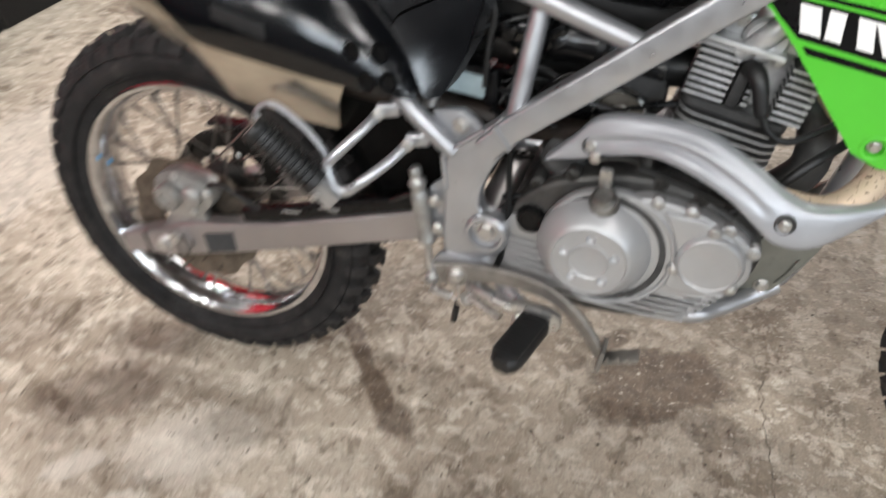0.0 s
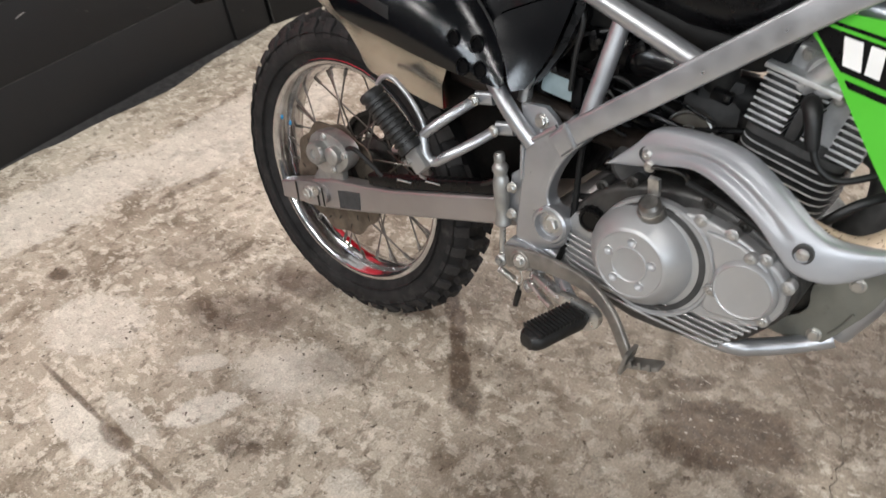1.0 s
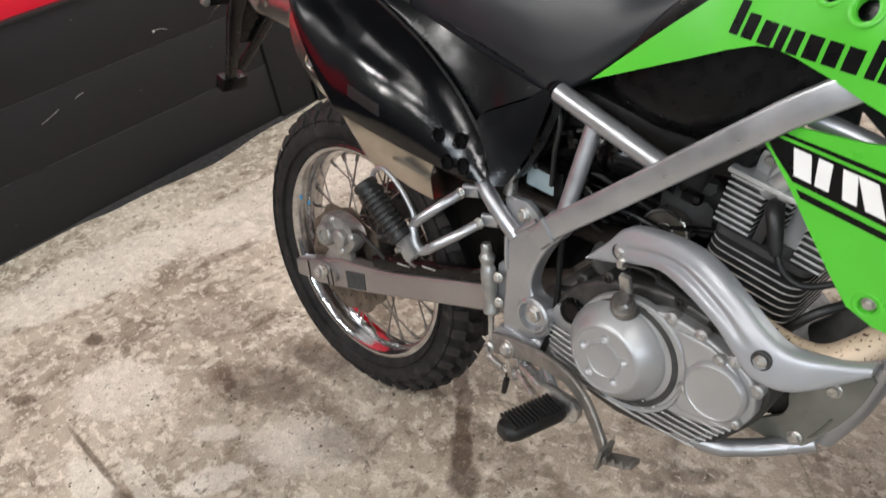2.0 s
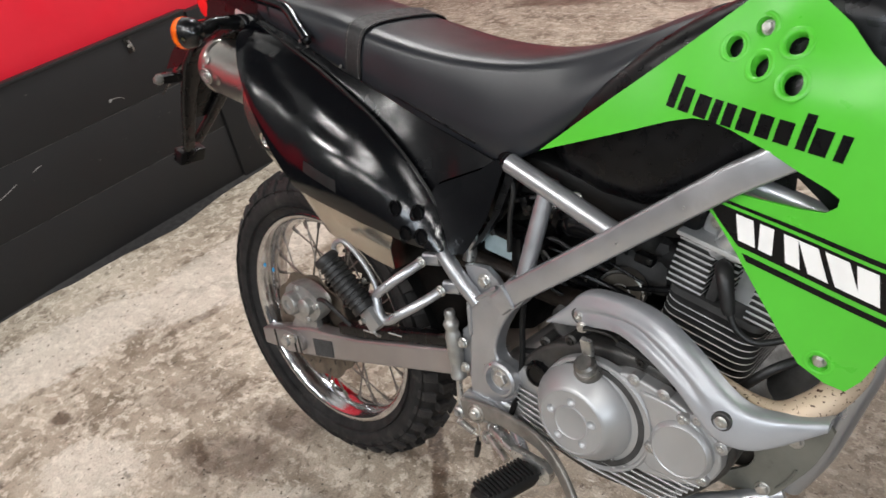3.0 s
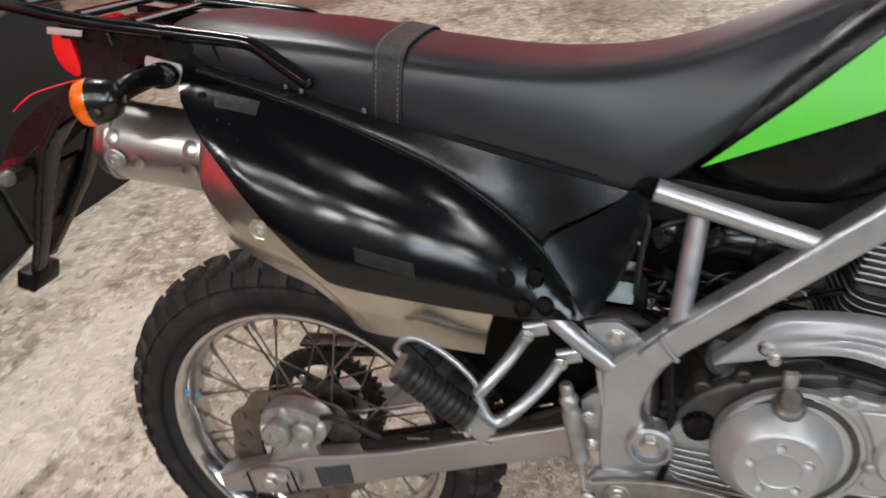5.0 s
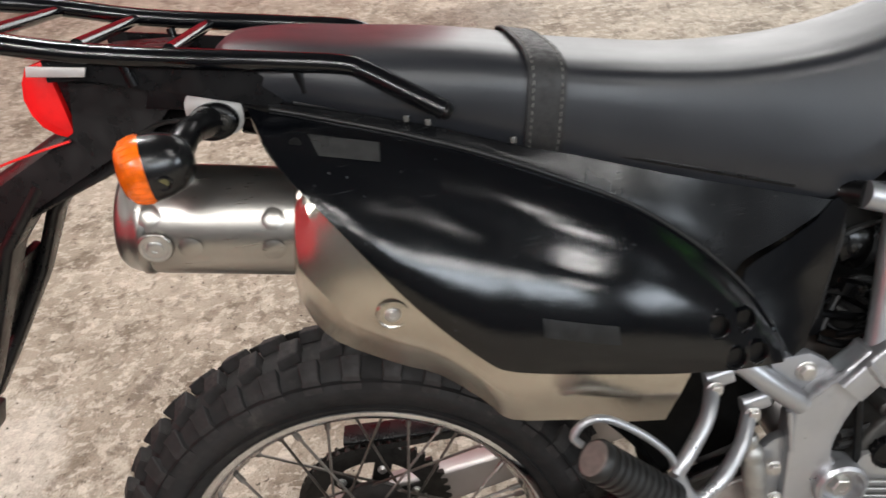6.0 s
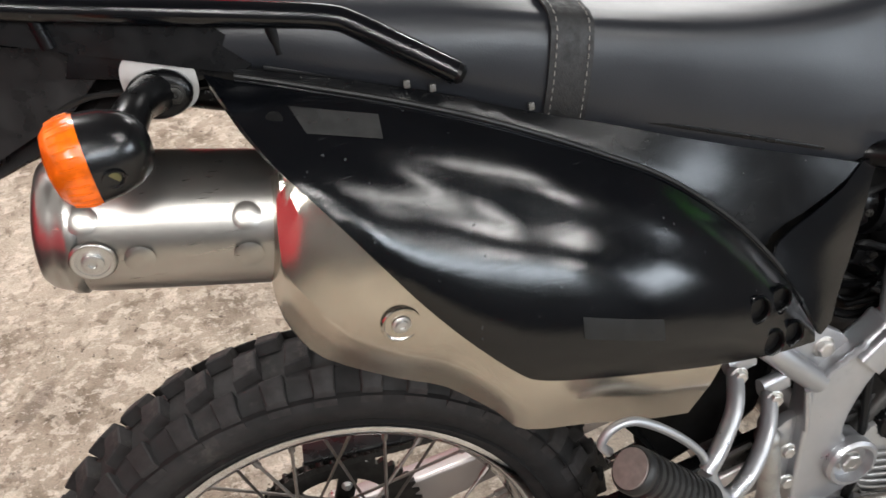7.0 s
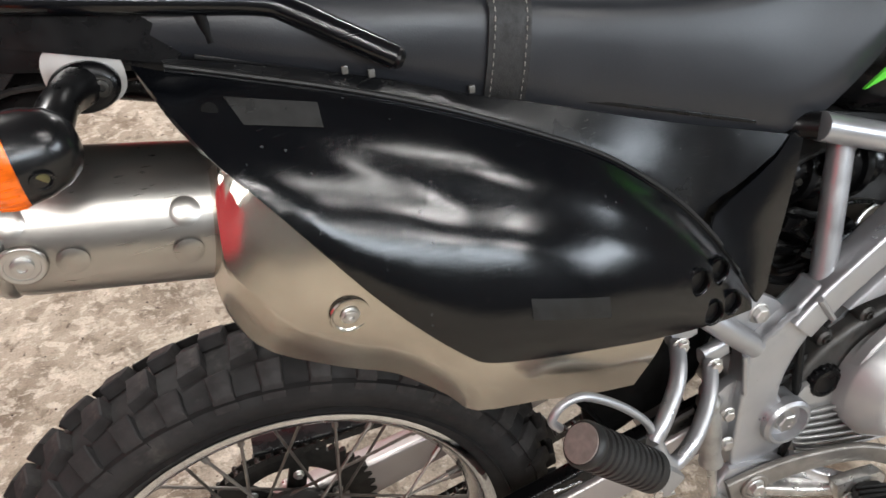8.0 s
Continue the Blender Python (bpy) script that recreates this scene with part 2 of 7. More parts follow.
# concrete floor
STAINS = [  # x, y, half length, half width, turn, strength
    (0.15, 0.14, 0.09, 0.021, -47, 1.0), (0.22, 0.075, 0.08, 0.021, -50, 1.0), (0.285, 0.0, 0.08, 0.023, -48, 1.0), (0.335, -0.05, 0.05, 0.035, -40, 0.9),
    (0.735, 0.125, 0.16, 0.095, 25, 1.0), (0.65, 0.20, 0.05, 0.025, 40, 0.9), (0.82, 0.07, 0.08, 0.05, -20, 0.8), (0.60, 0.12, 0.06, 0.05, 0, 0.55), (0.52, 0.20, 0.10, 0.06, 0, 0.5), (0.86, 0.36, 0.11, 0.10, 30, 0.6),
    (1.05, 0.40, 0.16, 0.10, 10, 0.6), (-0.673, -0.291, 0.034, 0.026, 10, 0.95), (-0.19, -0.13, 0.14, 0.06, 20, 0.65), (-0.145, 0.0, 0.10, 0.04, 10, 0.6), (-0.62, -0.49, 0.045, 0.02, 30, 0.8),
    (-0.69, 0.115, 0.11, 0.018, 75, 0.55), (0.05, 0.09, 0.16, 0.06, 5, 0.55), (-0.44, -0.06, 0.15, 0.07, 40, 0.35), (0.10, -0.12, 0.10, 0.05, 30, 0.4),
    (-0.515, 0.70, 0.075, 0.02, 65, 0.6), (-1.1, 2.7, 0.35, 0.14, 20, 0.7), (-0.55, 2.75, 0.10, 0.06, 0, 0.7), (0.35, 2.4, 0.3, 0.2, 0, 0.5),
    (0.75, -0.15, 0.45, 0.35, 10, 0.5), (0.55, 0.25, 0.5, 0.25, 15, 0.5), (1.1, 0.5, 0.5, 0.5, 0, 0.5), (0.9, -0.45, 0.35, 0.2, 0, 0.4),
    (0.27, 0.21, 0.16, 0.11, 15, 0.5), (0.40, -0.30, 0.10, 0.04, -30, 0.35), (0.05, -0.36, 0.03, 0.03, 0, 0.5),
    (-0.30, -0.463, 0.15, 0.0065, -2, 0.75), (-0.15, -0.472, 0.055, 0.018, -4, 0.75), (-0.02, -0.474, 0.09, 0.007, -1, 0.6), (0.089, -0.337, 0.022, 0.016, 10, 0.8), (-0.20, -0.155, 0.09, 0.03, 25, 0.6),
]
LIGHT_PATCHES = [(-0.21, -0.50, 0.13, 0.035, -3, 0.8), (-0.16, -0.432, 0.10, 0.022, -4, 0.6), (-0.055, -0.34, 0.07, 0.032, 55, 0.95), (0.136, -0.249, 0.022, 0.02, 0, 0.9), (-0.155, -0.268, 0.05, 0.022, 40, 0.8), (0.01, -0.19, 0.06, 0.05, 20, 0.8), (-0.45, -0.33, 0.12, 0.09, 20, 0.6), (-0.95, -0.15, 0.30, 0.13, 80, 0.7), (0.02, -0.18, 0.12, 0.07, 30, 0.5), (-0.8, 0.35, 0.35, 0.16, 80, 0.6), (0.28, -0.30, 0.04, 0.03, 0, 0.6)]

fl = Nodes("stained_concrete")
_v = fl.coords()


def spot_mask(k, spots, wob_scale=16.0, hard=0.60):
    wob = k.noise(k.coords(), wob_scale, 6, 0.72)
    total = None
    for sx, sy, a, b, turn, s in spots:
        d = k.length(k.coords((a, b, 1), (sx, sy, 0), (0, 0, radians(turn)), kind="TEXTURE"))
        d = k.math("ADD", d, k.math("MULTIPLY", k.math("SUBTRACT", wob, 0.5), 1.25))
        m = k.math("MULTIPLY", k.remap(d, 1.15, hard), s)
        total = m if total is None else k.math("MAXIMUM", total, m)
    return total


_n1 = fl.noise(_v, 2.2, 5, 0.55)
_n3 = fl.noise(_v, 42, 8, 0.72, 0.2)
_n4 = fl.noise(_v, 120, 6, 0.7)
_n5 = fl.noise(_v, 420, 3, 0.6)
_base = fl.mix(fl.remap(_n1, 0.35, 0.65), (0.305, 0.268, 0.214), (0.425, 0.385, 0.318))
# brown haze, then pale torn laitance, then the same again finer
_haze = fl.remap(fl.noise(fl.coords(loc=(7, 3, 0)), 6.5, 9, 0.66, 0.25), 0.46, 0.66)
_base = fl.mix(fl.math("MULTIPLY", _haze, 0.80), _base, (0.128, 0.102, 0.072))
_torn = fl.math("ADD", fl.math("MULTIPLY", fl.noise(fl.coords(loc=(3, 7, 0)), 12.0, 8, 0.66, 0.35), 0.72), fl.math("MULTIPLY", _n3, 0.28))
_peel_m = fl.remap(_torn, 0.515, 0.540)
_base = fl.mix(fl.math("MULTIPLY", _peel_m, fl.remap(_n3, 0.35, 0.65, 0.22, 0.60)), _base, (0.58, 0.540, 0.46))
_fine = fl.remap(fl.noise(fl.coords((1, 1.5, 1), (5, 2, 0)), 27, 7, 0.66, 0.3), 0.535, 0.585)
_base = fl.mix(fl.math("MULTIPLY", _fine, 0.50), _base, (0.68, 0.640, 0.56))
_grime = fl.remap(fl.noise(fl.coords((1.4, 1, 1), (8, 6, 0)), 21, 7, 0.66, 0.3), 0.545, 0.635)
_base = fl.mix(fl.math("MULTIPLY", _grime, 0.62), _base, (0.125, 0.100, 0.072))
_light = spot_mask(fl, LIGHT_PATCHES, 26, 0.88)
_base = fl.mix(fl.math("MULTIPLY", _light, 0.7), _base, (0.66, 0.64, 0.58))
_dark = spot_mask(fl, STAINS)
_base = fl.mix(fl.math("MULTIPLY", _dark, 0.92), _base, fl.mix(fl.remap(_n3, 0.35, 0.65), (0.040, 0.027, 0.018), (0.105, 0.076, 0.052)))
_fleck = fl.remap(_n4, 0.56, 0.66)
_base = fl.mix(fl.math("MULTIPLY", _fleck, 0.42), _base, (0.13, 0.105, 0.085))
_fleck2 = fl.remap(fl.noise(fl.coords(loc=(4, 1, 0)), 150, 5, 0.65), 0.58, 0.68)
_base = fl.mix(fl.math("MULTIPLY", _fleck2, 0.32), _base, (0.60, 0.56, 0.50))
_pit = fl.remap(fl.noise(fl.coords(loc=(1, 5, 0)), 62, 4, 0.6), 0.635, 0.68)
_base = fl.mix(fl.math("MULTIPLY", _pit, 0.85), _base, (0.060, 0.043, 0.030))
_crumb = fl.math("MULTIPLY", fl.remap(fl.noise(fl.coords(loc=(9, 4, 0)), 26, 6, 0.7), 0.60, 0.66), fl.remap(fl.noise(fl.coords(loc=(6, 8, 0)), 3.2, 3), 0.45, 0.6))
_base = fl.mix(fl.math("MULTIPLY", _crumb, 0.75), _base, (0.075, 0.056, 0.038))
_chip = fl.math("MULTIPLY", fl.remap(fl.noise(fl.coords((1, 2.6, 1), (2, 9, 0), (0, 0, radians(35))), 46, 5, 0.6, 0.8), 0.635, 0.675), fl.remap(fl.noise(fl.coords(loc=(5, 5, 0)), 4.0, 3), 0.42, 0.6))
_base = fl.mix(fl.math("MULTIPLY", _chip, 0.7), _base, (0.62, 0.59, 0.53))
_grain = fl.remap(fl.noise(fl.coords(loc=(2, 6, 0)), 240, 4, 0.75), 0.3, 0.7, 0.80, 1.18)
_base = fl.mix(1.0, _base, _grain, "MULTIPLY")
_base = fl.mix(1.0, _base, (1.035, 1.0, 0.962), "MULTIPLY")
_h = fl.math("ADD", fl.math("ADD", fl.math("MULTIPLY", _peel_m, 0.8), fl.math("MULTIPLY", _n4, 0.7)), fl.math("MULTIPLY", _n5, 0.35))
fl.bump(_h, 0.7, 0.0017)
mat_floor = fl.out(col=_base, rough=fl.remap(_dark, 0, 1, 0.72, 0.42), spec=0.35)

mat_boards = Nodes("black_painted_boards")
_v = mat_boards.coords()
_b = mat_boards.noise(_v, 4, 5, 0.6)
_g = mat_boards.noise(mat_boards.coords((40, 3, 40)), 3.0, 6, 0.7)
_mark = mat_boards.remap(mat_boards.noise(mat_boards.coords((1, 1, 1.6), loc=(3, 0, 0)), 34, 3, 0.5), 0.72, 0.76)
mat_boards.bump(_g, 0.3, 0.0012)
mat_boards = mat_boards.out(col=mat_boards.mix(mat_boards.math("MULTIPLY", _mark, 0.5), mat_boards.mix(_b, (0.0095, 0.0093, 0.0098), (0.0148, 0.0146, 0.0153)), (0.12, 0.11, 0.10)), rough=mat_boards.remap(_b, 0.3, 0.7, 0.5, 0.68), spec=0.3)
mat_redwall = simple("red_painted_wall", (0.70, 0.005, 0.024), 0.5, var=0.05, scale=3, bump=0.08, bscale=200)
mat_wall = simple("dark_grey_painted_wall", (0.075, 0.076, 0.078), 0.7, var=0.06, scale=2, bump=0.2, bscale=90)
mat_farwall = simple("white_painted_far_wall", (0.55, 0.55, 0.54), 0.7, var=0.06, scale=2, bump=0.2, bscale=90)
mat_ceiling = simple("grey_ceiling_sheet", (0.07, 0.07, 0.07), 0.7, var=0.06, scale=2, bump=0.1, bscale=90)
mat_tubeglow = bpy.data.materials.new("lit_tube")
mat_tubeglow.use_nodes = True
mat_tubeglow.node_tree.nodes["Principled BSDF"].inputs["Emission Color"].default_value = (1, 0.97, 0.93, 1)
mat_tubeglow.node_tree.nodes["Principled BSDF"].inputs["Emission Strength"].default_value = 9.0
mat_fixture = simple("white_lamp_housing", (0.75, 0.75, 0.74), 0.5, var=0.03)
mat_paintline = simple("black_floor_paint", (0.016, 0.015, 0.015), 0.6, var=0.3, scale=20, bump=0.4, bscale=80, dirt=0.2, dirt_col=(0.12, 0.10, 0.085))
mat_crack = simple("dirt_filled_crack", (0.05, 0.04, 0.03), 0.9, var=0.4, scale=60)
mat_crackline = simple("pale_worn_crack", (0.15, 0.125, 0.098), 0.9, var=0.5, scale=60)
mat_joint = simple("dusty_joint", (0.055, 0.053, 0.05), 0.8, var=0.5, scale=30)
mat_scratch = simple("pale_scratch", (0.30, 0.29, 0.28), 0.7, var=0.3, scale=90)
mat_grate = simple("dark_rear_fender_plastic", (0.007, 0.006, 0.006), 0.30, var=0.25, bump=0.1, bscale=260, spec=0.35)


# ---- shape tools ----
# where the rear body sits on the frame; None while the frame itself is built
settle = None


def part(name, bm, material, parent, label="", sharp=38.0, m=None):
    """Links a bmesh as one mesh object under a thing or a part."""
    me = bpy.data.meshes.new(name)
    bm.normal_update()
    bm.to_mesh(me)
    bm.free()
    me.materials.append(material)
    return place(name, me, parent, label, sharp, m)


def place(name, me, parent, label="", sharp=None, m=None):
    if sharp is not None:
        me.polygons.foreach_set("use_smooth", [True] * len(me.polygons))
        me.set_sharp_from_angle(angle=radians(sharp))
    ob = new(name, me)
    ob.parent = parent
    if m is not None:
        ob.matrix_basis = m
    if settle is not None and parent is bike:
        ob.matrix_basis = settle @ ob.matrix_basis
    if label:
        tagged(ob, label)
    return ob


def thing(name, label, category, group="", kind="", m=None):
    ob = new(name)
    ob.empty_display_size = 0.05
    if m is not None:
        ob.matrix_world = m
    return tagged(ob, label, category, group, kind)


def curve(pts, n):
    """A smooth line through points, n steps a stretch."""
    p = [Vector(q) for q in pts]
    out = []
    for i in range(len(p) - 1):
        a, b, c, d = p[max(i - 1, 0)], p[i], p[i + 1], p[min(i + 2, len(p) - 1)]
        for k in range(n):
            t = k / n
            out.append(0.5 * ((2 * b) + (c - a) * t + (2 * a - 5 * b + 4 * c - d) * t * t + (3 * b - a - 3 * c + d) * t ** 3))
    out.append(p[-1])
    return out


def skin(bm, rings, closed=True, caps=True):
    rows = [[bm.verts.new(q) for q in r] for r in rings]
    n = len(rows[0])
    for a, b in zip(rows, rows[1:]):
        for i in range(n if closed else n - 1):
            j = (i + 1) % n
            bm.faces.new((a[i], a[j], b[j], b[i]))
    if caps and closed:
        bm.faces.new(list(reversed(rows[0])))
        bm.faces.new(rows[-1])
    return rows


def sweep(bm, pts, sections, up=(0, 1, 0), smooth=0):
    """Runs a cross-section (side, up) along a line; one section or one for each point."""
    line = curve(pts, smooth) if smooth else [Vector(q) for q in pts]
    many = isinstance(sections[0][0], (list, tuple))
    rings = []
    prev = None
    for i, q in enumerate(line):
        d = (line[min(i + 1, len(line) - 1)] - line[max(i - 1, 0)]).normalized()
        u = Vector(up) if prev is None else prev
        s = d.cross(u)
        if s.length < 1e-6:
            s = d.cross(Vector((1, 0, 0.3)))
        s.normalize()
        u = s.cross(d).normalized()
        prev = u
        sec = sections[min(i, len(sections) - 1)] if many else sections
        rings.append([q + s * a + u * b for a, b in sec])
    skin(bm, rings)
    bmesh.ops.recalc_face_normals(bm, faces=bm.faces[:])


def circle(r, n=12, ry=None):
    ry = ry or r
    return [(r * math.cos(2 * math.pi * i / n), ry * math.sin(2 * math.pi * i / n)) for i in range(n)]


def rounded(w, h, r, n=3):
    out = []
    for cx, cy, a0 in ((w / 2 - r, h / 2 - r, 0), (-w / 2 + r, h / 2 - r, 90), (-w / 2 + r, -h / 2 + r, 180), (w / 2 - r, -h / 2 + r, 270)):
        for k in range(n + 1):
            a = radians(a0 + 90 * k / n)
            out.append((cx + r * math.cos(a), cy + r * math.sin(a)))
    return out


def tube(bm, pts, r, seg=12, smooth=6, up=(0.1, 0.9, 0.2)):
    if isinstance(r, (list, tuple)):
        line = curve(pts, smooth) if smooth else pts
        rr = np.interp(np.linspace(0, 1, len(line)), np.linspace(0, 1, len(r)), r)
        sweep(bm, line, [circle(x, seg) for x in rr], up)
    else:
        sweep(bm, pts, circle(r, seg), up, smooth if len(pts) > 2 else 0)


def lathe(bm, prof, origin=(0, 0, 0), axis=(0, -1, 0), seg=32, close=False, caps=True):
    """Turns a profile of (radius, height along the axis) round the axis."""
    ax = Vector(axis).normalized()
    s = ax.cross(Vector((0.13, 0.2, 1))).normalized()
    u = s.cross(ax)
    o = Vector(origin)
    rings = [[o + ax * h + (s * math.cos(2 * math.pi * i / seg) + u * math.sin(2 * math.pi * i / seg)) * r for i in range(seg)] for r, h in prof]
    if close:
        rings.append(rings[0])
        rows = [[bm.verts.new(q) for q in r] for r in rings[:-1]]
        rows.append(rows[0])
        for a, b in zip(rows, rows[1:]):
            for i in range(seg):
                j = (i + 1) % seg
                bm.faces.new((a[i], a[j], b[j], b[i]))
    else:
        skin(bm, rings, caps=caps)
    bmesh.ops.recalc_face_normals(bm, faces=bm.faces[:])


def plate(bm, outline, y0, y1, bevel=0.0, smooth=0, steps=2):
    """A flat plate with an outline in x, z, from y0 to y1."""
    pts = [(q[0], q[1]) for q in outline]
    if smooth:
        ring = [Vector((a, b, 0)) for a, b in pts]
        ring = curve(ring + [ring[0]], smooth)[:-1]
        pts = [(q.x, q.y) for q in ring]
    a = [bm.verts.new((x, y0, z)) for x, z in pts]
    f = bm.faces.new(a)
    r = bmesh.ops.extrude_face_region(bm, geom=[f])
    moved = [g for g in r["geom"] if isinstance(g, bmesh.types.BMVert)]
    bmesh.ops.translate(bm, verts=moved, vec=(0, y1 - y0, 0))
    bmesh.ops.recalc_face_normals(bm, faces=bm.faces[:])
    if bevel:
        lim = [e for e in bm.edges if e.calc_length() > 0 and abs(e.verts[0].co.y - e.verts[1].co.y) < 1e-6]
        bmesh.ops.bevel(bm, geom=lim, offset=bevel, segments=steps, profile=0.6, affect="EDGES", clamp_overlap=True)


def rbox(bm, centre, size, bevel=0.003, rot=(0, 0, 0), steps=2):
    made = bmesh.ops.create_cube(bm, size=1.0)
    vs = made["verts"]
    m = pose(*centre, *rot) @ Matrix.Diagonal((*size, 1))
    bmesh.ops.transform(bm, matrix=m, verts=vs)
    if bevel:
        es = list({e for v in vs for e in v.link_edges})
        bmesh.ops.bevel(bm, geom=es, offset=bevel, segments=steps, profile=0.6, affect="EDGES", clamp_overlap=True)


def inside(p, poly):
    x, z = p
    hit = False
    for (x1, z1), (x2, z2) in zip(poly, poly[1:] + poly[:1]):
        if (z1 > z) != (z2 > z) and x < (x2 - x1) * (z - z1) / (z2 - z1) + x1:
            hit = not hit
    return hit


def panel(bm, outline, yfun, thick=0.003, holes=(), step=0.008, smooth=0, lift=0.0):
    """A shaped sheet: its outline in x, z, its depth y by a function, holes cut through."""
    from mathutils.geometry import delaunay_2d_cdt
    pts = [(q[0], q[1]) for q in outline]
    if smooth:
        ring = [Vector((a, b, 0)) for a, b in pts]
        pts = [(q.x, q.y) for q in curve(ring + [ring[0]], smooth)[:-1]]
    dense = []
    for a, b in zip(pts, pts[1:] + pts[:1]):
        n = max(1, int(math.dist(a, b) / step))
        dense += [(a[0] + (b[0] - a[0]) * k / n, a[1] + (b[1] - a[1]) * k / n) for k in range(n)]
    verts = [Vector(q) for q in dense]
    edges = [(i, (i + 1) % len(dense)) for i in range(len(dense))]
    for hx, hz, ra, rb in holes:
        k0, n = len(verts), 20
        verts += [Vector((hx + ra * math.cos(2 * math.pi * i / n), hz + rb * math.sin(2 * math.pi * i / n))) for i in range(n)]
        edges += [(k0 + i, k0 + (i + 1) % n) for i in range(n)]
    xs, zs = [q[0] for q in dense], [q[1] for q in dense]
    border = np.array(dense)
    for i, x in enumerate(np.arange(min(xs), max(xs), step)):
        for z in np.arange(min(zs) + (i % 2) * step / 2, max(zs), step):
            if not inside((x, z), dense) or any(((x - h[0]) / (h[2] + step * 0.5)) ** 2 + ((z - h[1]) / (h[3] + step * 0.5)) ** 2 < 1 for h in holes):
                continue
            if np.min(np.hypot(border[:, 0] - x, border[:, 1] - z)) > step * 0.45:
                verts.append(Vector((x, z)))
    vo, _, fo, *_ = delaunay_2d_cdt(verts, edges, [], 1, 1e-6)
    bv = [bm.verts.new((q.x, yfun(q.x, q.y) - lift, q.y)) for q in vo]
    for f in fo:
        mx, mz = (sum(vo[i][k] for i in f) / len(f) for k in (0, 1))
        if any(((mx - h[0]) / h[2]) ** 2 + ((mz - h[1]) / h[3]) ** 2 < 0.98 for h in holes):
            continue
        if len(set(f)) == 3:
            bm.faces.new([bv[i] for i in f])
    bmesh.ops.recalc_face_normals(bm, faces=bm.faces[:])
    if sum(f.normal.y * f.calc_area() for f in bm.faces) > 0:
        bmesh.ops.reverse_faces(bm, faces=bm.faces[:])
    if thick:
        bmesh.ops.solidify(bm, geom=bm.faces[:], thickness=thick)
        bmesh.ops.recalc_face_normals(bm, faces=bm.faces[:])
    loose = [v for v in bm.verts if not v.link_faces]
    bmesh.ops.delete(bm, geom=loose, context="VERTS")


def spline_depth(ctrl):
    """A smooth depth y over x, z through a few heights (thin plate)."""
    c = np.array(ctrl, float)
    xz, y = c[:, :2], c[:, 2]
    n = len(c)

    def kern(d):
        return np.where(d > 0, d * d * np.log(np.maximum(d, 1e-9)), 0)
    k = kern(np.linalg.norm(xz[:, None] - xz[None], axis=2)) + np.eye(n) * 2e-4
    p = np.hstack([np.ones((n, 1)), xz])
    a = np.vstack([np.hstack([k, p]), np.hstack([p.T, np.zeros((3, 3))])])
    w = np.linalg.solve(a, np.concatenate([y, np.zeros(3)]))

    def fun(x, z):
        d = np.hypot(xz[:, 0] - x, xz[:, 1] - z)
        return float(kern(d) @ w[:n] + w[n] + w[n + 1] * x + w[n + 2] * z)
    return fun


def bm_new():
    return bmesh.new()


def mesh_of(name, fill, material, sharp=38.0):
    bm = bmesh.new()
    fill(bm)
    me = bpy.data.meshes.new(name)
    bm.normal_update()
    bm.to_mesh(me)
    bm.free()
    me.materials.append(material)
    me.polygons.foreach_set("use_smooth", [True] * len(me.polygons))
    me.set_sharp_from_angle(angle=radians(sharp))
    return me


def hex_head(bm):
    lathe(bm, [(1.25, 0), (1.25, 0.12), (1.15, 0.2)], seg=20)
    lathe(bm, [(0.95, 0.2), (0.95, 0.75), (0.82, 0.86), (0.4, 0.86), (0.35, 0.8)], seg=6)


def socket_head(bm):
    lathe(bm, [(1.35, 0), (1.35, 0.15), (1.2, 0.28), (1.0, 0.3), (0.95, 0.62), (0.8, 0.7), (0.45, 0.7), (0.42, 0.3), (0.0001, 0.28)], seg=20)


def cup_head(bm):
    lathe(bm, [(1.9, 0), (1.85, 0.12), (1.5, 0.10), (1.35, -0.15), (1.0, -0.2), (0.95, 0.35), (0.7, 0.45), (0.4, 0.42), (0.36, 0.2), (0.0001, 0.18)], seg=24)


mesh_hex = mesh_of("bolt", hex_head, mat_steel, 30)
mesh_socket = mesh_of("bolt", socket_head, mat_steel, 30)
mesh_socket_dark = mesh_of("bolt", socket_head, mat_darksteel, 30)
mesh_cup = mesh_of("bolt", cup_head, mat_steel, 30)


def bolt(parent, at, r=0.006, kind=None, axis=(0, -1, 0), label="", name="bolt"):
    q = Vector((0, -1, 0)).rotation_difference(Vector(axis).normalized())
    ob = place(name, kind or mesh_hex, parent, label)
    ob.matrix_basis = Matrix.LocRotScale(Vector(at), q, (r, r, r))
    if settle is not None and parent is bike:
        ob.matrix_basis = settle @ ob.matrix_basis
    return ob


# ---- the room ----
FAR_X = -4.0


def slab(name, lo, hi, material, label, category="", bevel=0.0):
    bm = bm_new()
    rbox(bm, [(a + b) / 2 for a, b in zip(lo, hi)], [b - a for a, b in zip(lo, hi)], bevel)
    ob = part(name, bm, material, None, label)
    return tagged(ob, label, category or name.split("_")[0], kind="structure")


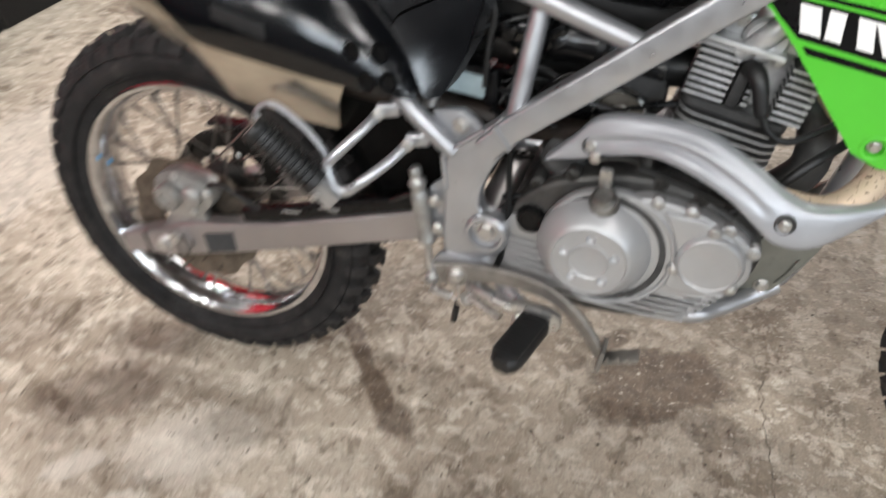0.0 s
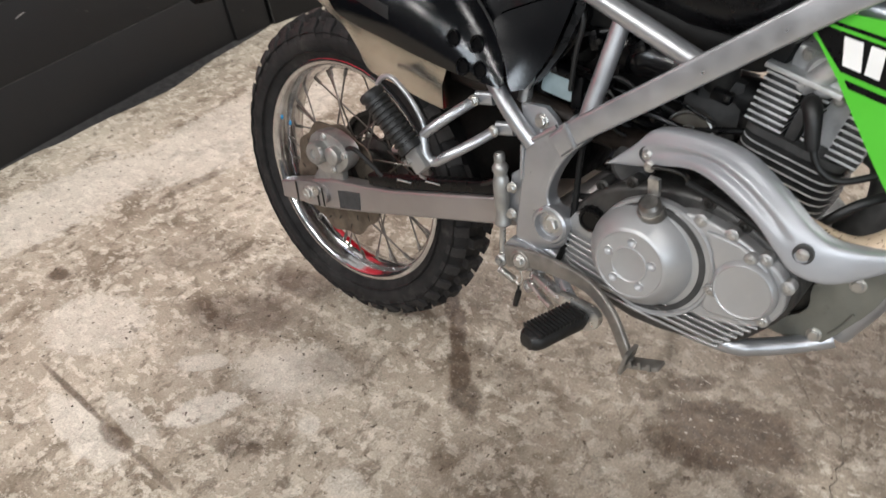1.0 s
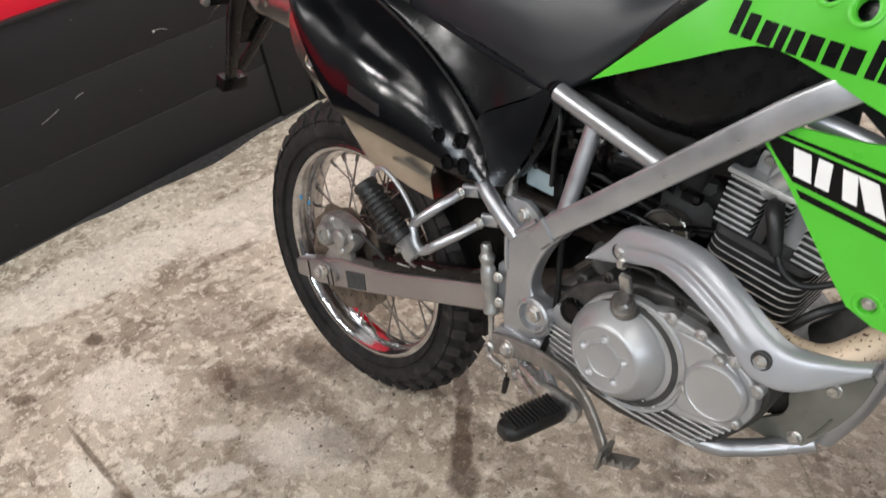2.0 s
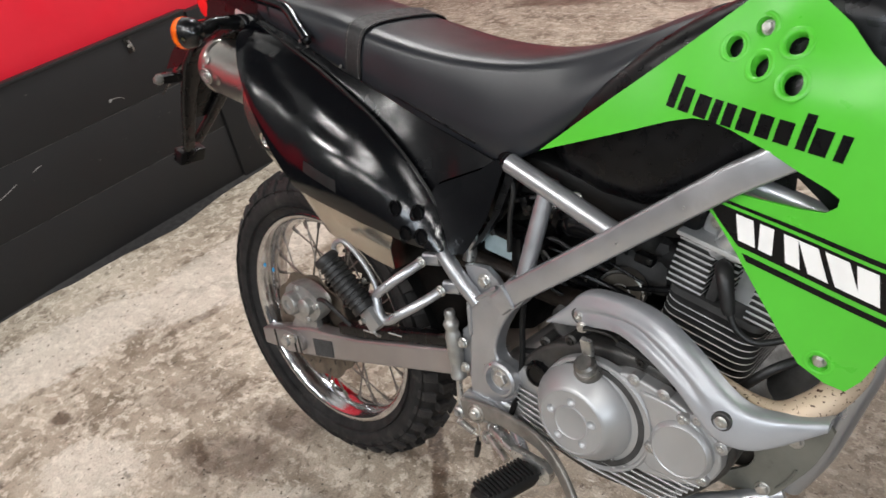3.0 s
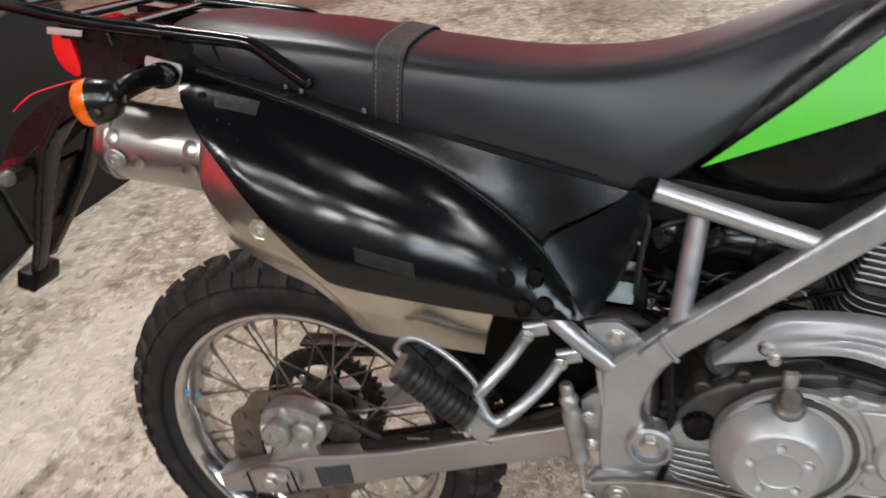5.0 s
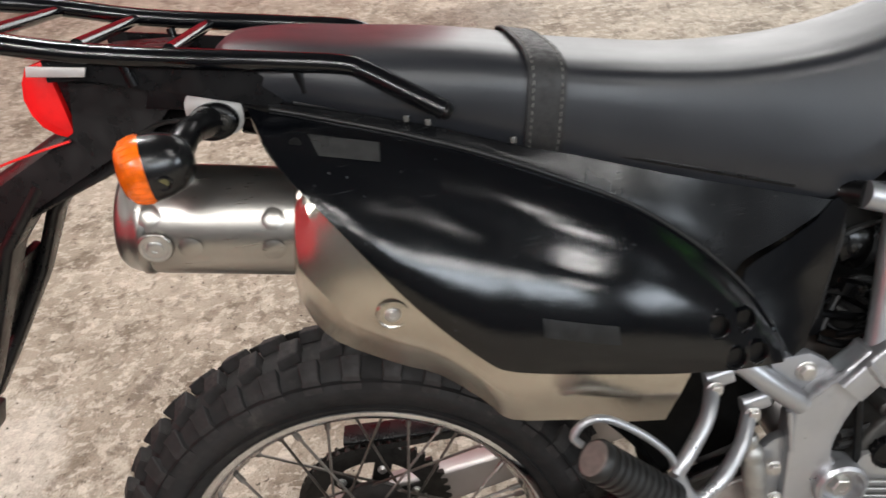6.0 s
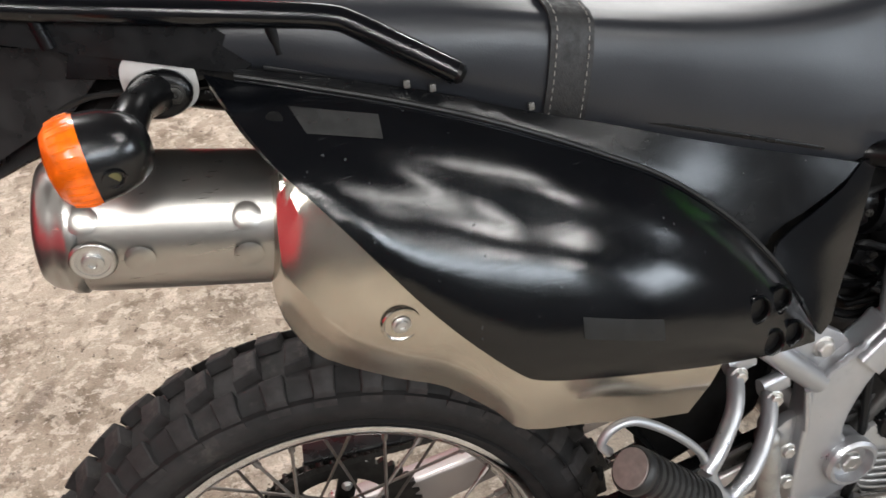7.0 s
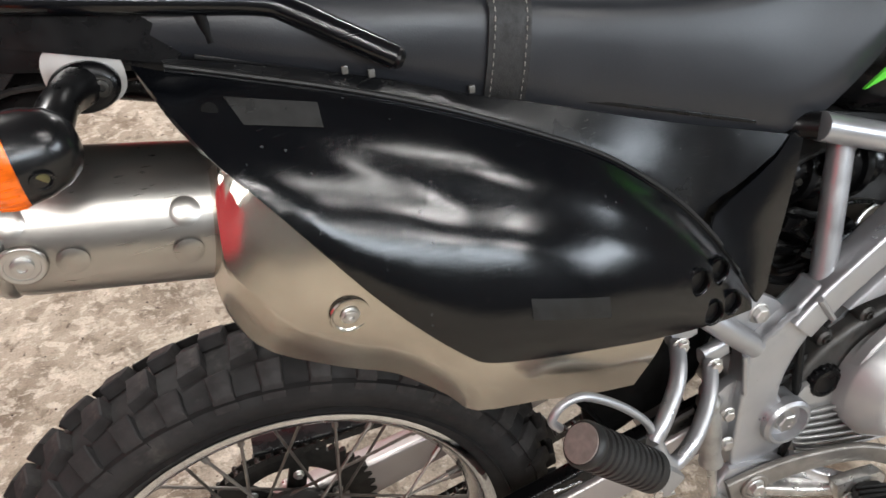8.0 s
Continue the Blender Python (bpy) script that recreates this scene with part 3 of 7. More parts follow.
slab("floor", (FAR_X - 0.3, ROOM_Y0 - 0.3, -0.2), (ROOM_X1 + 0.3, ROOM_Y1 + 0.3, 0), mat_floor, "worn beige concrete floor with peeling patches and brown oil stains", "floor")
slab("ceiling", (FAR_X - 0.3, ROOM_Y0 - 0.3, ROOM_Z), (ROOM_X1 + 0.3, ROOM_Y1 + 0.3, ROOM_Z + 0.15), mat_ceiling, "plain grey workshop ceiling over the bike", "ceiling")
slab("wall_west_south", (ROOM_X0 - 0.25, ROOM_Y0 - 0.2, 0.0), (ROOM_X0 - 0.03, -1.7, 1.28), mat_wall, "plain grey wall behind the boards", "wall")
slab("wall_west", (ROOM_X0 - 0.25, -1.7, 0.0), (ROOM_X0 - 0.03, 1.30, 1.28), mat_redwall, "bright red painted wall above black boards", "wall")
slab("wall_west_upper", (ROOM_X0 - 0.25, -0.9, 1.28), (ROOM_X0 - 0.03, 1.30, ROOM_Z), mat_farwall, "plain cream painted wall above the red band", "wall")
slab("wall_west_upper", (ROOM_X0 - 0.25, ROOM_Y0 - 0.2, 1.28), (ROOM_X0 - 0.03, -0.9, ROOM_Z), mat_ceiling, "plain dark grey wall above the red band", "wall")
for lo, hi in (((ROOM_Y0 - 0.2, 0), (ROOM_Y1 + 0.2, 1.30)), ((ROOM_Y0 - 0.2, 2.10), (ROOM_Y1 + 0.2, ROOM_Z)), ((ROOM_Y0 - 0.2, 1.30), (-3.20, 2.10)), ((-1.42, 1.30), (ROOM_Y1 + 0.2, 2.10))):
    slab("wall_east", (ROOM_X1, *lo), (ROOM_X1 + 0.2, *hi), mat_wall, "plain grey painted wall round the side window", "wall")
slab("wall_north", (FAR_X, ROOM_Y1, 0), (0.58, ROOM_Y1 + 0.2, ROOM_Z), mat_redwall, "plain red painted workshop wall", "wall")
slab("wall_north", (0.58, ROOM_Y1, 2.64), (3.42, ROOM_Y1 + 0.2, ROOM_Z), mat_farwall, "plain pale lintel over the open back door", "wall")
slab("wall_north", (3.42, ROOM_Y1, 0), (ROOM_X1, ROOM_Y1 + 0.2, ROOM_Z), mat_farwall, "plain pale wall beside the open back door", "wall")
slab("wall_far_west", (FAR_X - 0.2, 0.9, 0), (FAR_X, ROOM_Y1 + 0.2, ROOM_Z), mat_redwall, "plain red wall at the far end of the workshop", "wall")
slab("wall_return", (FAR_X, 0.9, 0), (ROOM_X0 - 0.25, 1.1, ROOM_Z), mat_wall, "plain grey wall that closes the side bay", "wall")
# south wall with the shop front window
slab("wall_south", (ROOM_X0 - 0.03, ROOM_Y0 - 0.2, 0), (1.00, ROOM_Y0, ROOM_Z), mat_wall, "plain grey wall beside the high shop window", "wall")
slab("wall_south", (2.68, ROOM_Y0 - 0.2, 0), (ROOM_X1, ROOM_Y0, ROOM_Z), mat_wall, "plain grey wall beside the high shop window", "wall")
slab("wall_south", (1.00, ROOM_Y0 - 0.2, 2.80), (2.68, ROOM_Y0, ROOM_Z), mat_wall, "plain grey lintel over the high shop window", "wall")
slab("wall_south", (1.00, ROOM_Y0 - 0.2, 0), (2.68, ROOM_Y0, 2.10), mat_wall, "plain grey wall under the high shop window", "wall")
for tx in (1.55, 2.13):
    slab("wall_south", (tx - 0.03, ROOM_Y0 - 0.2, 2.10), (tx + 0.03, ROOM_Y0, 2.80), mat_wall, "narrow grey post between the panes of the shop window", "wall")

# black board dado on the red wall
dado = tagged(thing("dado", "black painted horizontal boards along the red wall foot", "wall panelling"), kind="structure")
Y_A, Y_B = ROOM_Y0, 0.722
bm = bm_new()
rbox(bm, (ROOM_X0 - 0.021, (Y_A + Y_B) / 2, 0.30), (0.018, Y_B - Y_A, 0.60), 0)
part("backing", bm, mat_boards, dado)
for z0, z1 in ((0.0, 0.2035), (0.2065, 0.4035), (0.4065, 0.604)):
    bm = bm_new()
    rbox(bm, (ROOM_X0 - 0.006, (Y_A + Y_B) / 2, (z0 + z1) / 2), (0.014, Y_B - Y_A, z1 - z0), 0.0015)
    part("board", bm, mat_boards, dado)
bm = bm_new()
rbox(bm, (ROOM_X0 - 0.010, (Y_A + Y_B) / 2, 0.609), (0.034, Y_B - Y_A, 0.010), 0.002)
part("cap", bm, mat_boards, dado, "scuffed black cap strip")
# paler joints where dust sits between the boards
for z in (0.205, 0.405):
    bm = bm_new()
    rbox(bm, (ROOM_X0 - 0.004, (Y_A + Y_B) / 2, z), (0.010, Y_B - Y_A, 0.0016), 0)
    part("joint", bm, mat_joint, dado, "thin pale dusty joint")

# post and the angled door leaf beyond it
post = tagged(thing("post", "flat black post in the board dado", "post"), kind="structure")
bm = bm_new()
rbox(bm, (ROOM_X0 - 0.015, 0.800, 0.302), (0.05, 0.150, 0.604), 0.003)
part("post_body", bm, mat_boards, post)
door = tagged(thing("door_1", "low black door leaf standing slightly open at the wall", "door", m=pose(-1.252, 0.886, 0, 0, 0, 90 - 19)), kind="structure")
bm = bm_new()
rbox(bm, (0.20, 0.016, 0.3), (0.40, 0.032, 0.6), 0.003)
part("door_leaf", bm, mat_boards, door)
bm = bm_new()
rbox(bm, (0.20, 0.016, 0.604), (0.40, 0.036, 0.008), 0.002)
part("cap", bm, mat_joint, door, "worn pale top edge")
bm = bm_new()
rbox(bm, (0.0, 0.0, 0.3), (0.004, 0.006, 0.6), 0.001)
part("edge_strip", bm, mat_joint, door, "pale worn corner edge")
slab("dado_far", (ROOM_X0 - 0.03, 0.885, 0), (ROOM_X0 + 0.0, 1.30, 0.604), mat_boards, "black painted boards behind the door leaf", "wall panelling")

# black paint that runs unevenly onto the floor at the wall foot
bm = bm_new()
near, far = [], []
n = 90
for i in range(n + 1):
    y = -2.4 + (0.90 + 2.4) * i / n
    w = 0.030 + 0.022 * math.sin(y * 6.3 - 0.9) + 0.008 * math.sin(y * 17 + 1) + 0.006 * noise.noise(Vector((y * 14, 0, 0)))
    w += 0.012 * max(0.0, 1 - abs(y - 0.28) / 0.35)
    if y < -0.05:
        w -= 0.035 * min(1, (-0.05 - y) / 0.25)
    near.append((ROOM_X0 + max(0.004, w), y))
    far.append((ROOM_X0 - 0.002, y))
skin(bm, [[Vector((x0, y0, 0.010 + 0.0)), Vector((x0 + 0.4 * (x1 - x0), y0, 0.006)), Vector((x1, y1, 0.0012)), Vector((x1, y1, -0.002))] for (x0, y0), (x1, y1) in zip(far, near)], closed=False)
ob = part("floor_paint_edge", bm, mat_paintline, None)
tagged(ob, "uneven black paint edge along the wall foot", "paint edge", kind="structure")

# the crack in the concrete
bm = bm_new()
line = curve([(0.70, 0.37, 0), (0.76, 0.33, 0), (0.834, 0.245, 0), (0.887, 0.21, 0), (0.902, 0.10, 0), (0.921, -0.014, 0), (0.935, -0.2, 0), (1.0, -0.5, 0)], 14)
rows = []
for i, q in enumerate(line):
    d = (line[min(i + 1, len(line) - 1)] - line[max(i - 1, 0)]).normalized()
    s = Vector((-d.y, d.x, 0))
    q = q + s * 0.007 * noise.noise(q * 60)
    w = 0.0011 + 0.0013 * noise.noise(q * 90 + Vector((5, 0, 0)))
    w = max(0.0004, w)
    rows.append([q + s * w + Vector((0, 0, 0.0008)), q - s * w + Vector((0, 0, 0.0008))])
skin(bm, rows, closed=False)
tagged(part("floor_crack", bm, mat_crackline, None), "thin worn crack running across the concrete", "crack", kind="structure")

# pale chipped scar and scattered grit near the wall
bm = bm_new()
rng = random.Random(5)
for _ in range(260):
    x, y = rng.uniform(-1.15, 1.1), rng.uniform(-0.7, 0.9)
    r = rng.uniform(0.0010, 0.0026)
    made = bmesh.ops.create_icosphere(bm, subdivisions=1, radius=r)
    bmesh.ops.transform(bm, matrix=Matrix.Translation((x, y, r * 0.3)) @ Matrix.Diagonal((1, rng.uniform(0.6, 1.4), 0.6, 1)), verts=made["verts"])
tagged(part("grit", bm, mat_crack, None), "scattered dark grit and crumbs on the concrete", "grit", kind="stuff")

# latch on the boards and the pale scratch marks
latch = thing("wall_latch", "small rusty steel latch screwed to the black boards", "latch", m=pose(ROOM_X0 + 0.001, 0.507, 0.575, 0, 0, 90))
bm = bm_new()
plate(bm, [(-0.012, 0.026), (0.014, 0.028), (0.014, 0.012), (0.004, 0.008), (0.004, -0.022), (-0.006, -0.022), (-0.008, 0.010), (-0.012, 0.012)], 0.0, -0.004, 0.001)
part("latch_plate", bm, mat_darksteel, latch)
bm = bm_new()
tube(bm, [(0.0, -0.004, 0.016), (0.0, -0.014, 0.010), (0.002, -0.016, -0.004), (0.006, -0.008, -0.018)], 0.0022, 8)
part("latch_hook", bm, mat_steel, latch, "bright worn hook")
bolt(latch, (-0.002, -0.004, 0.0), 0.004, mesh_socket)

scr = [((0.378, 0.447), (0.393, 0.449), (0.412, 0.446), (0.428, 0.436)), ((-0.03, 0.325), (0.0, 0.334), (0.03, 0.345)), ((0.085, 0.355), (0.10, 0.36), (0.115, 0.362)), ((0.62, 0.37), (0.635, 0.372), (0.65, 0.368))]
for k, s in enumerate(scr):
    bm = bm_new()
    line = curve([(ROOM_X0 + 0.0016, y, z) for y, z in s], 6)
    rows = []
    for i, q in enumerate(line):
        w = 0.0012 + (0.0035 if k == 0 and i < 4 else 0.0) + 0.0006 * math.sin(i * 2.1)
        rows.append([q + Vector((0, 0, w)), q - Vector((0, 0, w))])
    skin(bm, rows, closed=False)
    tagged(part("scratch_mark", bm, mat_scratch, None), "pale scratch in the black board paint", "scratch", "scratches on the boards", "structure")

# ceiling tube lamps
lamp_mesh = mesh_of("housing", lambda b: rbox(b, (0, 0, -0.03), (0.70, 0.28, 0.06), 0.008), mat_fixture)
glow_mesh = mesh_of("tube", lambda b: lathe(b, [(0.013, -0.31), (0.013, 0.31)], (0, 0, -0.08), (1, 0, 0), 12), mat_tubeglow)
for tx, ty, way, watts in TUBES:
    lamp = thing("tube_lamp", "white ceiling lamp with two lit tubes", "ceiling lamp", "tube lamps", m=pose(tx, ty, ROOM_Z, 0, 0, 0 if way == "x" else 90))
    place("housing", lamp_mesh, lamp)
    for dy in (-0.10, 0.10):
        place("tube", glow_mesh, lamp, "glowing glass tube", m=Matrix.Translation((0, dy, 0)))


# ---- the motorcycle: its own axes are x forward, y to its left, z up ----
bike = thing("motorcycle", "green and black trail motorcycle leaning on its side stand", "motorcycle", m=pose(0, BIKE_Y, 0, -LEAN_DEG, 0, 0))
AX = Vector((0.002, 0.008, 0.294))


def AXR(y, r_tyre, h):
    """How far the tread falls off from the crown."""
    return 0.030 * (abs(y) / h) ** 2.4


def wheel(axle, r_tyre, r_rim, half, blocks, parent, mw=None):
    """A spoked wheel about an axle along y. Returns its hub."""
    mt = mw if mw is not None else Matrix.Translation(axle)
    bm = bm_new()
    h = half
    prof = [(r_rim - 0.004, h * 0.62), (r_rim + 0.010, h * 0.80), (r_rim + 0.030, h * 1.0), (r_tyre - 0.042, h * 0.97), (r_tyre - 0.027, h * 0.80), (r_tyre - 0.017, h * 0.45), (r_tyre - 0.014, 0)]
    prof = prof + [(r, -a) for r, a in reversed(prof[:-1])]
    line = curve([(r, a, 0) for r, a in prof], 3)
    lathe(bm, [(q.x, q.y) for q in line], seg=88, close=False, caps=False)
    tyre = part("tyre", bm, mat_tyre, parent, "dusty black knobbly tyre", 60, mt)
    # raised line on the sidewall
    for r in (r_rim + 0.017, r_tyre - 0.036):
        bm = bm_new()
        lathe(bm, [(r - 0.0012, -h * 0.93), (r, -h * 1.02 - 0.0008), (r + 0.0012, -h * 0.93)], axis=(0, 1, 0), seg=88, caps=False)
        part("sidewall_ridge", bm, mat_tyre, tyre)
    n = blocks

    def knob(shape, r0, r1, taper):
        def fill(b):
            lo = [b.verts.new((x * taper, y, r0 - AXR(y, r_tyre, h))) for x, y in shape]
            hi = [b.verts.new((x * 0.90, y * 0.97, r1 - AXR(y, r_tyre, h))) for x, y in shape]
            k = len(shape)
            b.faces.new(hi)
            for i in range(k):
                b.faces.new((lo[i], lo[(i + 1) % k], hi[(i + 1) % k], hi[i]))
            bmesh.ops.recalc_face_normals(b, faces=b.faces[:])
            bmesh.ops.bevel(b, geom=[e for e in b.edges if all(v in hi for v in e.verts)], offset=0.0012, segments=1, affect="EDGES")
        return fill
    p = 2 * math.pi * r_tyre / n
    c1 = [(-p * 0.26, -h * 0.58), (p * 0.26, -h * 0.50), (p * 0.27, -h * 0.08), (-p * 0.19, -h * 0.12)]
    c2 = [(-x, -y) for x, y in c1]
    s1 = [(-p * 0.21, -h * 1.0), (p * 0.21, -h * 1.0), (p * 0.25, -h * 0.69), (-p * 0.25, -h * 0.71)]
    s2 = [(x, -y) for x, y in reversed(s1)]
    kinds = []
    for shape in (c1, c2, s1, s2):
        kinds.append(mesh_of("tread_block", knob(shape, r_tyre - 0.021, r_tyre, 1.05), mat_knob, 30))
    for i in range(n):
        for k, me in enumerate(kinds):
            a = 2 * math.pi * (i + (0.5 if k in (1, 3) else 0.0) + (0.45 if k > 1 else 0)) / n
            place("tread_block", me, tyre, m=Matrix.Rotation(a, 4, "Y"))
    # rim
    bm = bm_new()
    w = h * 0.70
    prof = [(r_rim + 0.001, w), (r_rim + 0.002, w * 1.06), (r_rim - 0.003, w * 1.10), (r_rim - 0.010, w * 0.97), (r_rim - 0.014, w * 0.72), (r_rim - 0.021, w * 0.45), (r_rim - 0.023, 0)]
    prof = prof + [(r, -a) for r, a in reversed(prof[:-1])]
    prof = prof + [(r_rim - 0.016, -w * 0.4), (r_rim - 0.016, w * 0.4)]
    lathe(bm, prof, seg=96, close=True)
    rim = part("rim", bm, mat_chrome, parent, "bright chromed steel rim", 50, mt)
    # hub
    bm = bm_new()
    lathe(bm, [(0.014, -0.062), (0.020, -0.060), (0.024, -0.046), (0.049, -0.043), (0.049, -0.037), (0.030, -0.030), (0.026, 0), (0.030, 0.030), (0.049, 0.037), (0.049, 0.043), (0.024, 0.046), (0.018, 0.06)], axis=(0, 1, 0), seg=36)
    hub = part("hub", bm, mat_cast, parent, "grimy cast aluminium hub", 40, mt)
    # spokes: four kinds, crossed
    rr = r_rim - 0.020
    for side in (-1, 1):
        for lean in (-1, 1):
            a1 = radians(lean * 52)
            p0 = Vector((0.045 * math.sin(a1), side * (0.041 + 0.003 * lean), 0.045 * math.cos(a1)))
            p1 = Vector((0, side * 0.006, rr))

            def fill(b, p0=p0, p1=p1):
                tube(b, [p0, p1], 0.0017, 8)
                d = (p1 - p0).normalized()
                tube(b, [p1 - d * 0.016, p1 + d * 0.002], 0.0034, 8)
            me = mesh_of("spoke", fill, mat_spoke)
            for i in range(9):
                place("spoke", me, rim, m=Matrix.Rotation(2 * math.pi * i / 9 + (0 if lean > 0 else radians(13)) + (0 if side > 0 else radians(20)), 4, "Y"))
    return tyre, rim, hub


# knob meshes stand on the tread: their z is the radius
rear_tyre, rear_rim, rear_hub = wheel(AX, 0.297, 0.2125, 0.049, 40, bike)
steer = Matrix.Translation((1.298, 0.0, 0.312)) @ Matrix.Rotation(radians(3), 4, Vector((-0.45, 0, 0.89))) @ Matrix.Rotation(0.0, 4, "Y")
front_tyre, front_rim, front_hub = wheel(None, 0.312, 0.2435, 0.040, 46, bike, steer)

# blue paint marks on the rim
for ang, y in ((288, -0.027), (284, -0.012)):
    bm = bm_new()
    a = radians(ang)
    made = bmesh.ops.create_icosphere(bm, subdivisions=2, radius=0.0055)
    r = 0.2125 - (0.013 if y < -0.02 else 0.022)
    bmesh.ops.transform(bm, matrix=Matrix.Translation((r * math.sin(a), y, r * math.cos(a))) @ Matrix.Diagonal((0.6, 0.5, 1.0, 1)), verts=made["verts"])
    part("paint_mark", bm, mat_blue, rear_rim, "small blue paint dab")

# brake disc, caliper, sprocket and chain
bm = bm_new()
n = 120
outer, inner = [], []
for i in range(n):
    a = 2 * math.pi * i / n
    ro = 0.106 + 0.004 * math.sin(a * 10)
    outer.append((ro * math.sin(a), ro * math.cos(a)))
    inner.append((0.058 * math.sin(a), 0.058 * math.cos(a)))
va = [[bm.verts.new((x, y, z)) for x, z in ring] for y in (-0.062, -0.058) for ring in (outer, inner)]
for i in range(n):
    j = (i + 1) % n
    bm.faces.new((va[0][i], va[0][j], va[1][j], va[1][i]))
    bm.faces.new((va[2][i], va[3][i], va[3][j], va[2][j]))
    bm.faces.new((va[0][i], va[2][i], va[2][j], va[0][j]))
    bm.faces.new((va[1][i], va[1][j], va[3][j], va[3][i]))
bmesh.ops.recalc_face_normals(bm, faces=bm.faces[:])
disc = part("brake_disc", bm, mat_disc, bike, "rusty wave-edged steel brake disc", 40, Matrix.Translation(AX))
hole_mesh = mesh_of("disc_slot", lambda b: rbox(b, (0, 0, 0), (0.004, 0.0052, 0.012), 0.0018), mat_darksteel)
for i in range(20):
    a = 2 * math.pi * i / 20
    r = 0.092 if i % 2 else 0.078
    place("disc_slot", hole_mesh, disc, m=Matrix.Rotation(a, 4, "Y") @ Matrix.Translation((0, -0.060, r)) @ Matrix.Rotation(radians(35), 4, "Y"))
for i in range(5):
    a = 2 * math.pi * i / 5
    bm = bm_new()
    tube(bm, [(0.03 * math.sin(a), -0.060, 0.03 * math.cos(a)), (0.062 * math.sin(a + 0.2), -0.060, 0.062 * math.cos(a + 0.2))], 0.006, 8)
    part("disc_arm", bm, mat_disc, disc)

cal = (0.030, -0.082, 0.362)
bm = bm_new()
plate(bm, [(cal[0] - 0.058, cal[2] - 0.020), (cal[0] - 0.048, cal[2] + 0.026), (cal[0] - 0.01, cal[2] + 0.042), (cal[0] + 0.034, cal[2] + 0.030), (cal[0] + 0.046, cal[2] + 0.004), (cal[0] + 0.022, cal[2] - 0.026), (cal[0] - 0.02, cal[2] - 0.036)], -0.096, -0.066, 0.005, 3)
caliper = part("brake_caliper", bm, mat_caliper, bike, "grimy cast brake caliper")
bm = bm_new()
lathe(bm, [(0.021, 0), (0.021, 0.016), (0.018, 0.020), (0.010, 0.020), (0.009, 0.016)], (cal[0] - 0.022, -0.094, cal[2] + 0.004), seg=24)
part("piston_housing", bm, mat_caliper, caliper)
bm = bm_new()
lathe(bm, [(0.016, 0), (0.016, 0.014), (0.012, 0.017)], (cal[0] + 0.016, -0.094, cal[2] + 0.008), seg=22)
part("piston_housing", bm, mat_caliper, caliper)
bm = bm_new()
plate(bm, [(cal[0] - 0.03, cal[2] - 0.02), (cal[0] + 0.02, cal[2] - 0.02), (0.052, 0.318), (0.02, 0.298), (-0.028, 0.300)], -0.088, -0.074, 0.003)
part("caliper_bracket", bm, mat_caliper, caliper)
for dx, dz, r in ((-0.046, 0.004, 0.006), (0.038, 0.012, 0.006), (-0.012, 0.034, 0.005), (0.01, -0.022, 0.005)):
    bolt(caliper, (cal[0] + dx, -0.097, cal[2] + dz), r)
bm = bm_new()
tube(bm, [(cal[0] + 0.036, -0.090, cal[2] + 0.022), (0.10, -0.10, 0.395), (0.145, -0.09, 0.362), (0.17, -0.085, 0.345), (0.30, -0.082, 0.385), (0.40, -0.10, 0.44)], 0.0042, 8, 8)
part("brake_hose", bm, mat_rubber, bike, "black rubber brake hose")

bm = bm_new()
ring_o, ring_i = [], []
n = 47 * 4
for i in range(n):
    a = 2 * math.pi * i / n
    ro = 0.094 + (0.0035 if i % 4 in (0, 1) else -0.0035)
    ring_o.append((ro * math.sin(a), ro * math.cos(a)))
    ring_i.append((0.066 * math.sin(a), 0.066 * math.cos(a)))
va = [[bm.verts.new((x, y, z)) for x, z in ring] for y in (0.056, 0.063) for ring in (ring_o, ring_i)]
for i in range(n):
    j = (i + 1) % n
    bm.faces.new((va[0][i], va[0][j], va[1][j], va[1][i]))
    bm.faces.new((va[2][i], va[3][i], va[3][j], va[2][j]))
    bm.faces.new((va[0][i], va[2][i], va[2][j], va[0][j]))
    bm.faces.new((va[1][i], va[1][j], va[3][j], va[3][i]))
bmesh.ops.recalc_face_normals(bm, faces=bm.faces[:])
sprocket = part("sprocket", bm, mat_darksteel, bike, "oily black toothed sprocket", 40, Matrix.Translation(AX))
for i in range(6):
    a = 2 * math.pi * i / 6 + 0.3
    bm = bm_new()
    sweep(bm, [(0.03 * math.sin(a), 0.0595, 0.03 * math.cos(a)), (0.070 * math.sin(a), 0.0595, 0.070 * math.cos(a))], rounded(0.022, 0.006, 0.002), (0, 1, 0))
    part("sprocket_arm", bm, mat_darksteel, sprocket)
    bolt(sprocket, (0.055 * math.sin(a), 0.056, 0.055 * math.cos(a)), 0.005)

link_mesh = mesh_of("chain_link", lambda b: [rbox(b, (0, dy, 0), (0.0125, 0.0016, 0.0085), 0.002) for dy in (-0.005, 0.005)] + [lathe(b, [(0.0036, -0.006), (0.0036, 0.006)], (0.004, 0, 0), (0, 1, 0), 8)], mat_darksteel)
chain = part("chain_guide", (lambda b: (rbox(b, (0.27, 0.060, 0.290), (0.10, 0.022, 0.03), 0.004, (0, -16, 0)), b)[1])(bm_new()), mat_plastic, bike, "black plastic chain guide")
FS = Vector((0.535, 0.0, 0.40))
path = []
for k in range(40):
    path.append(AX + Vector((0.094 * -math.sin(math.pi * k / 39 + 0.05), 0, 0.094 * math.cos(math.pi * k / 39 + 0.05))))
rr = 0.03
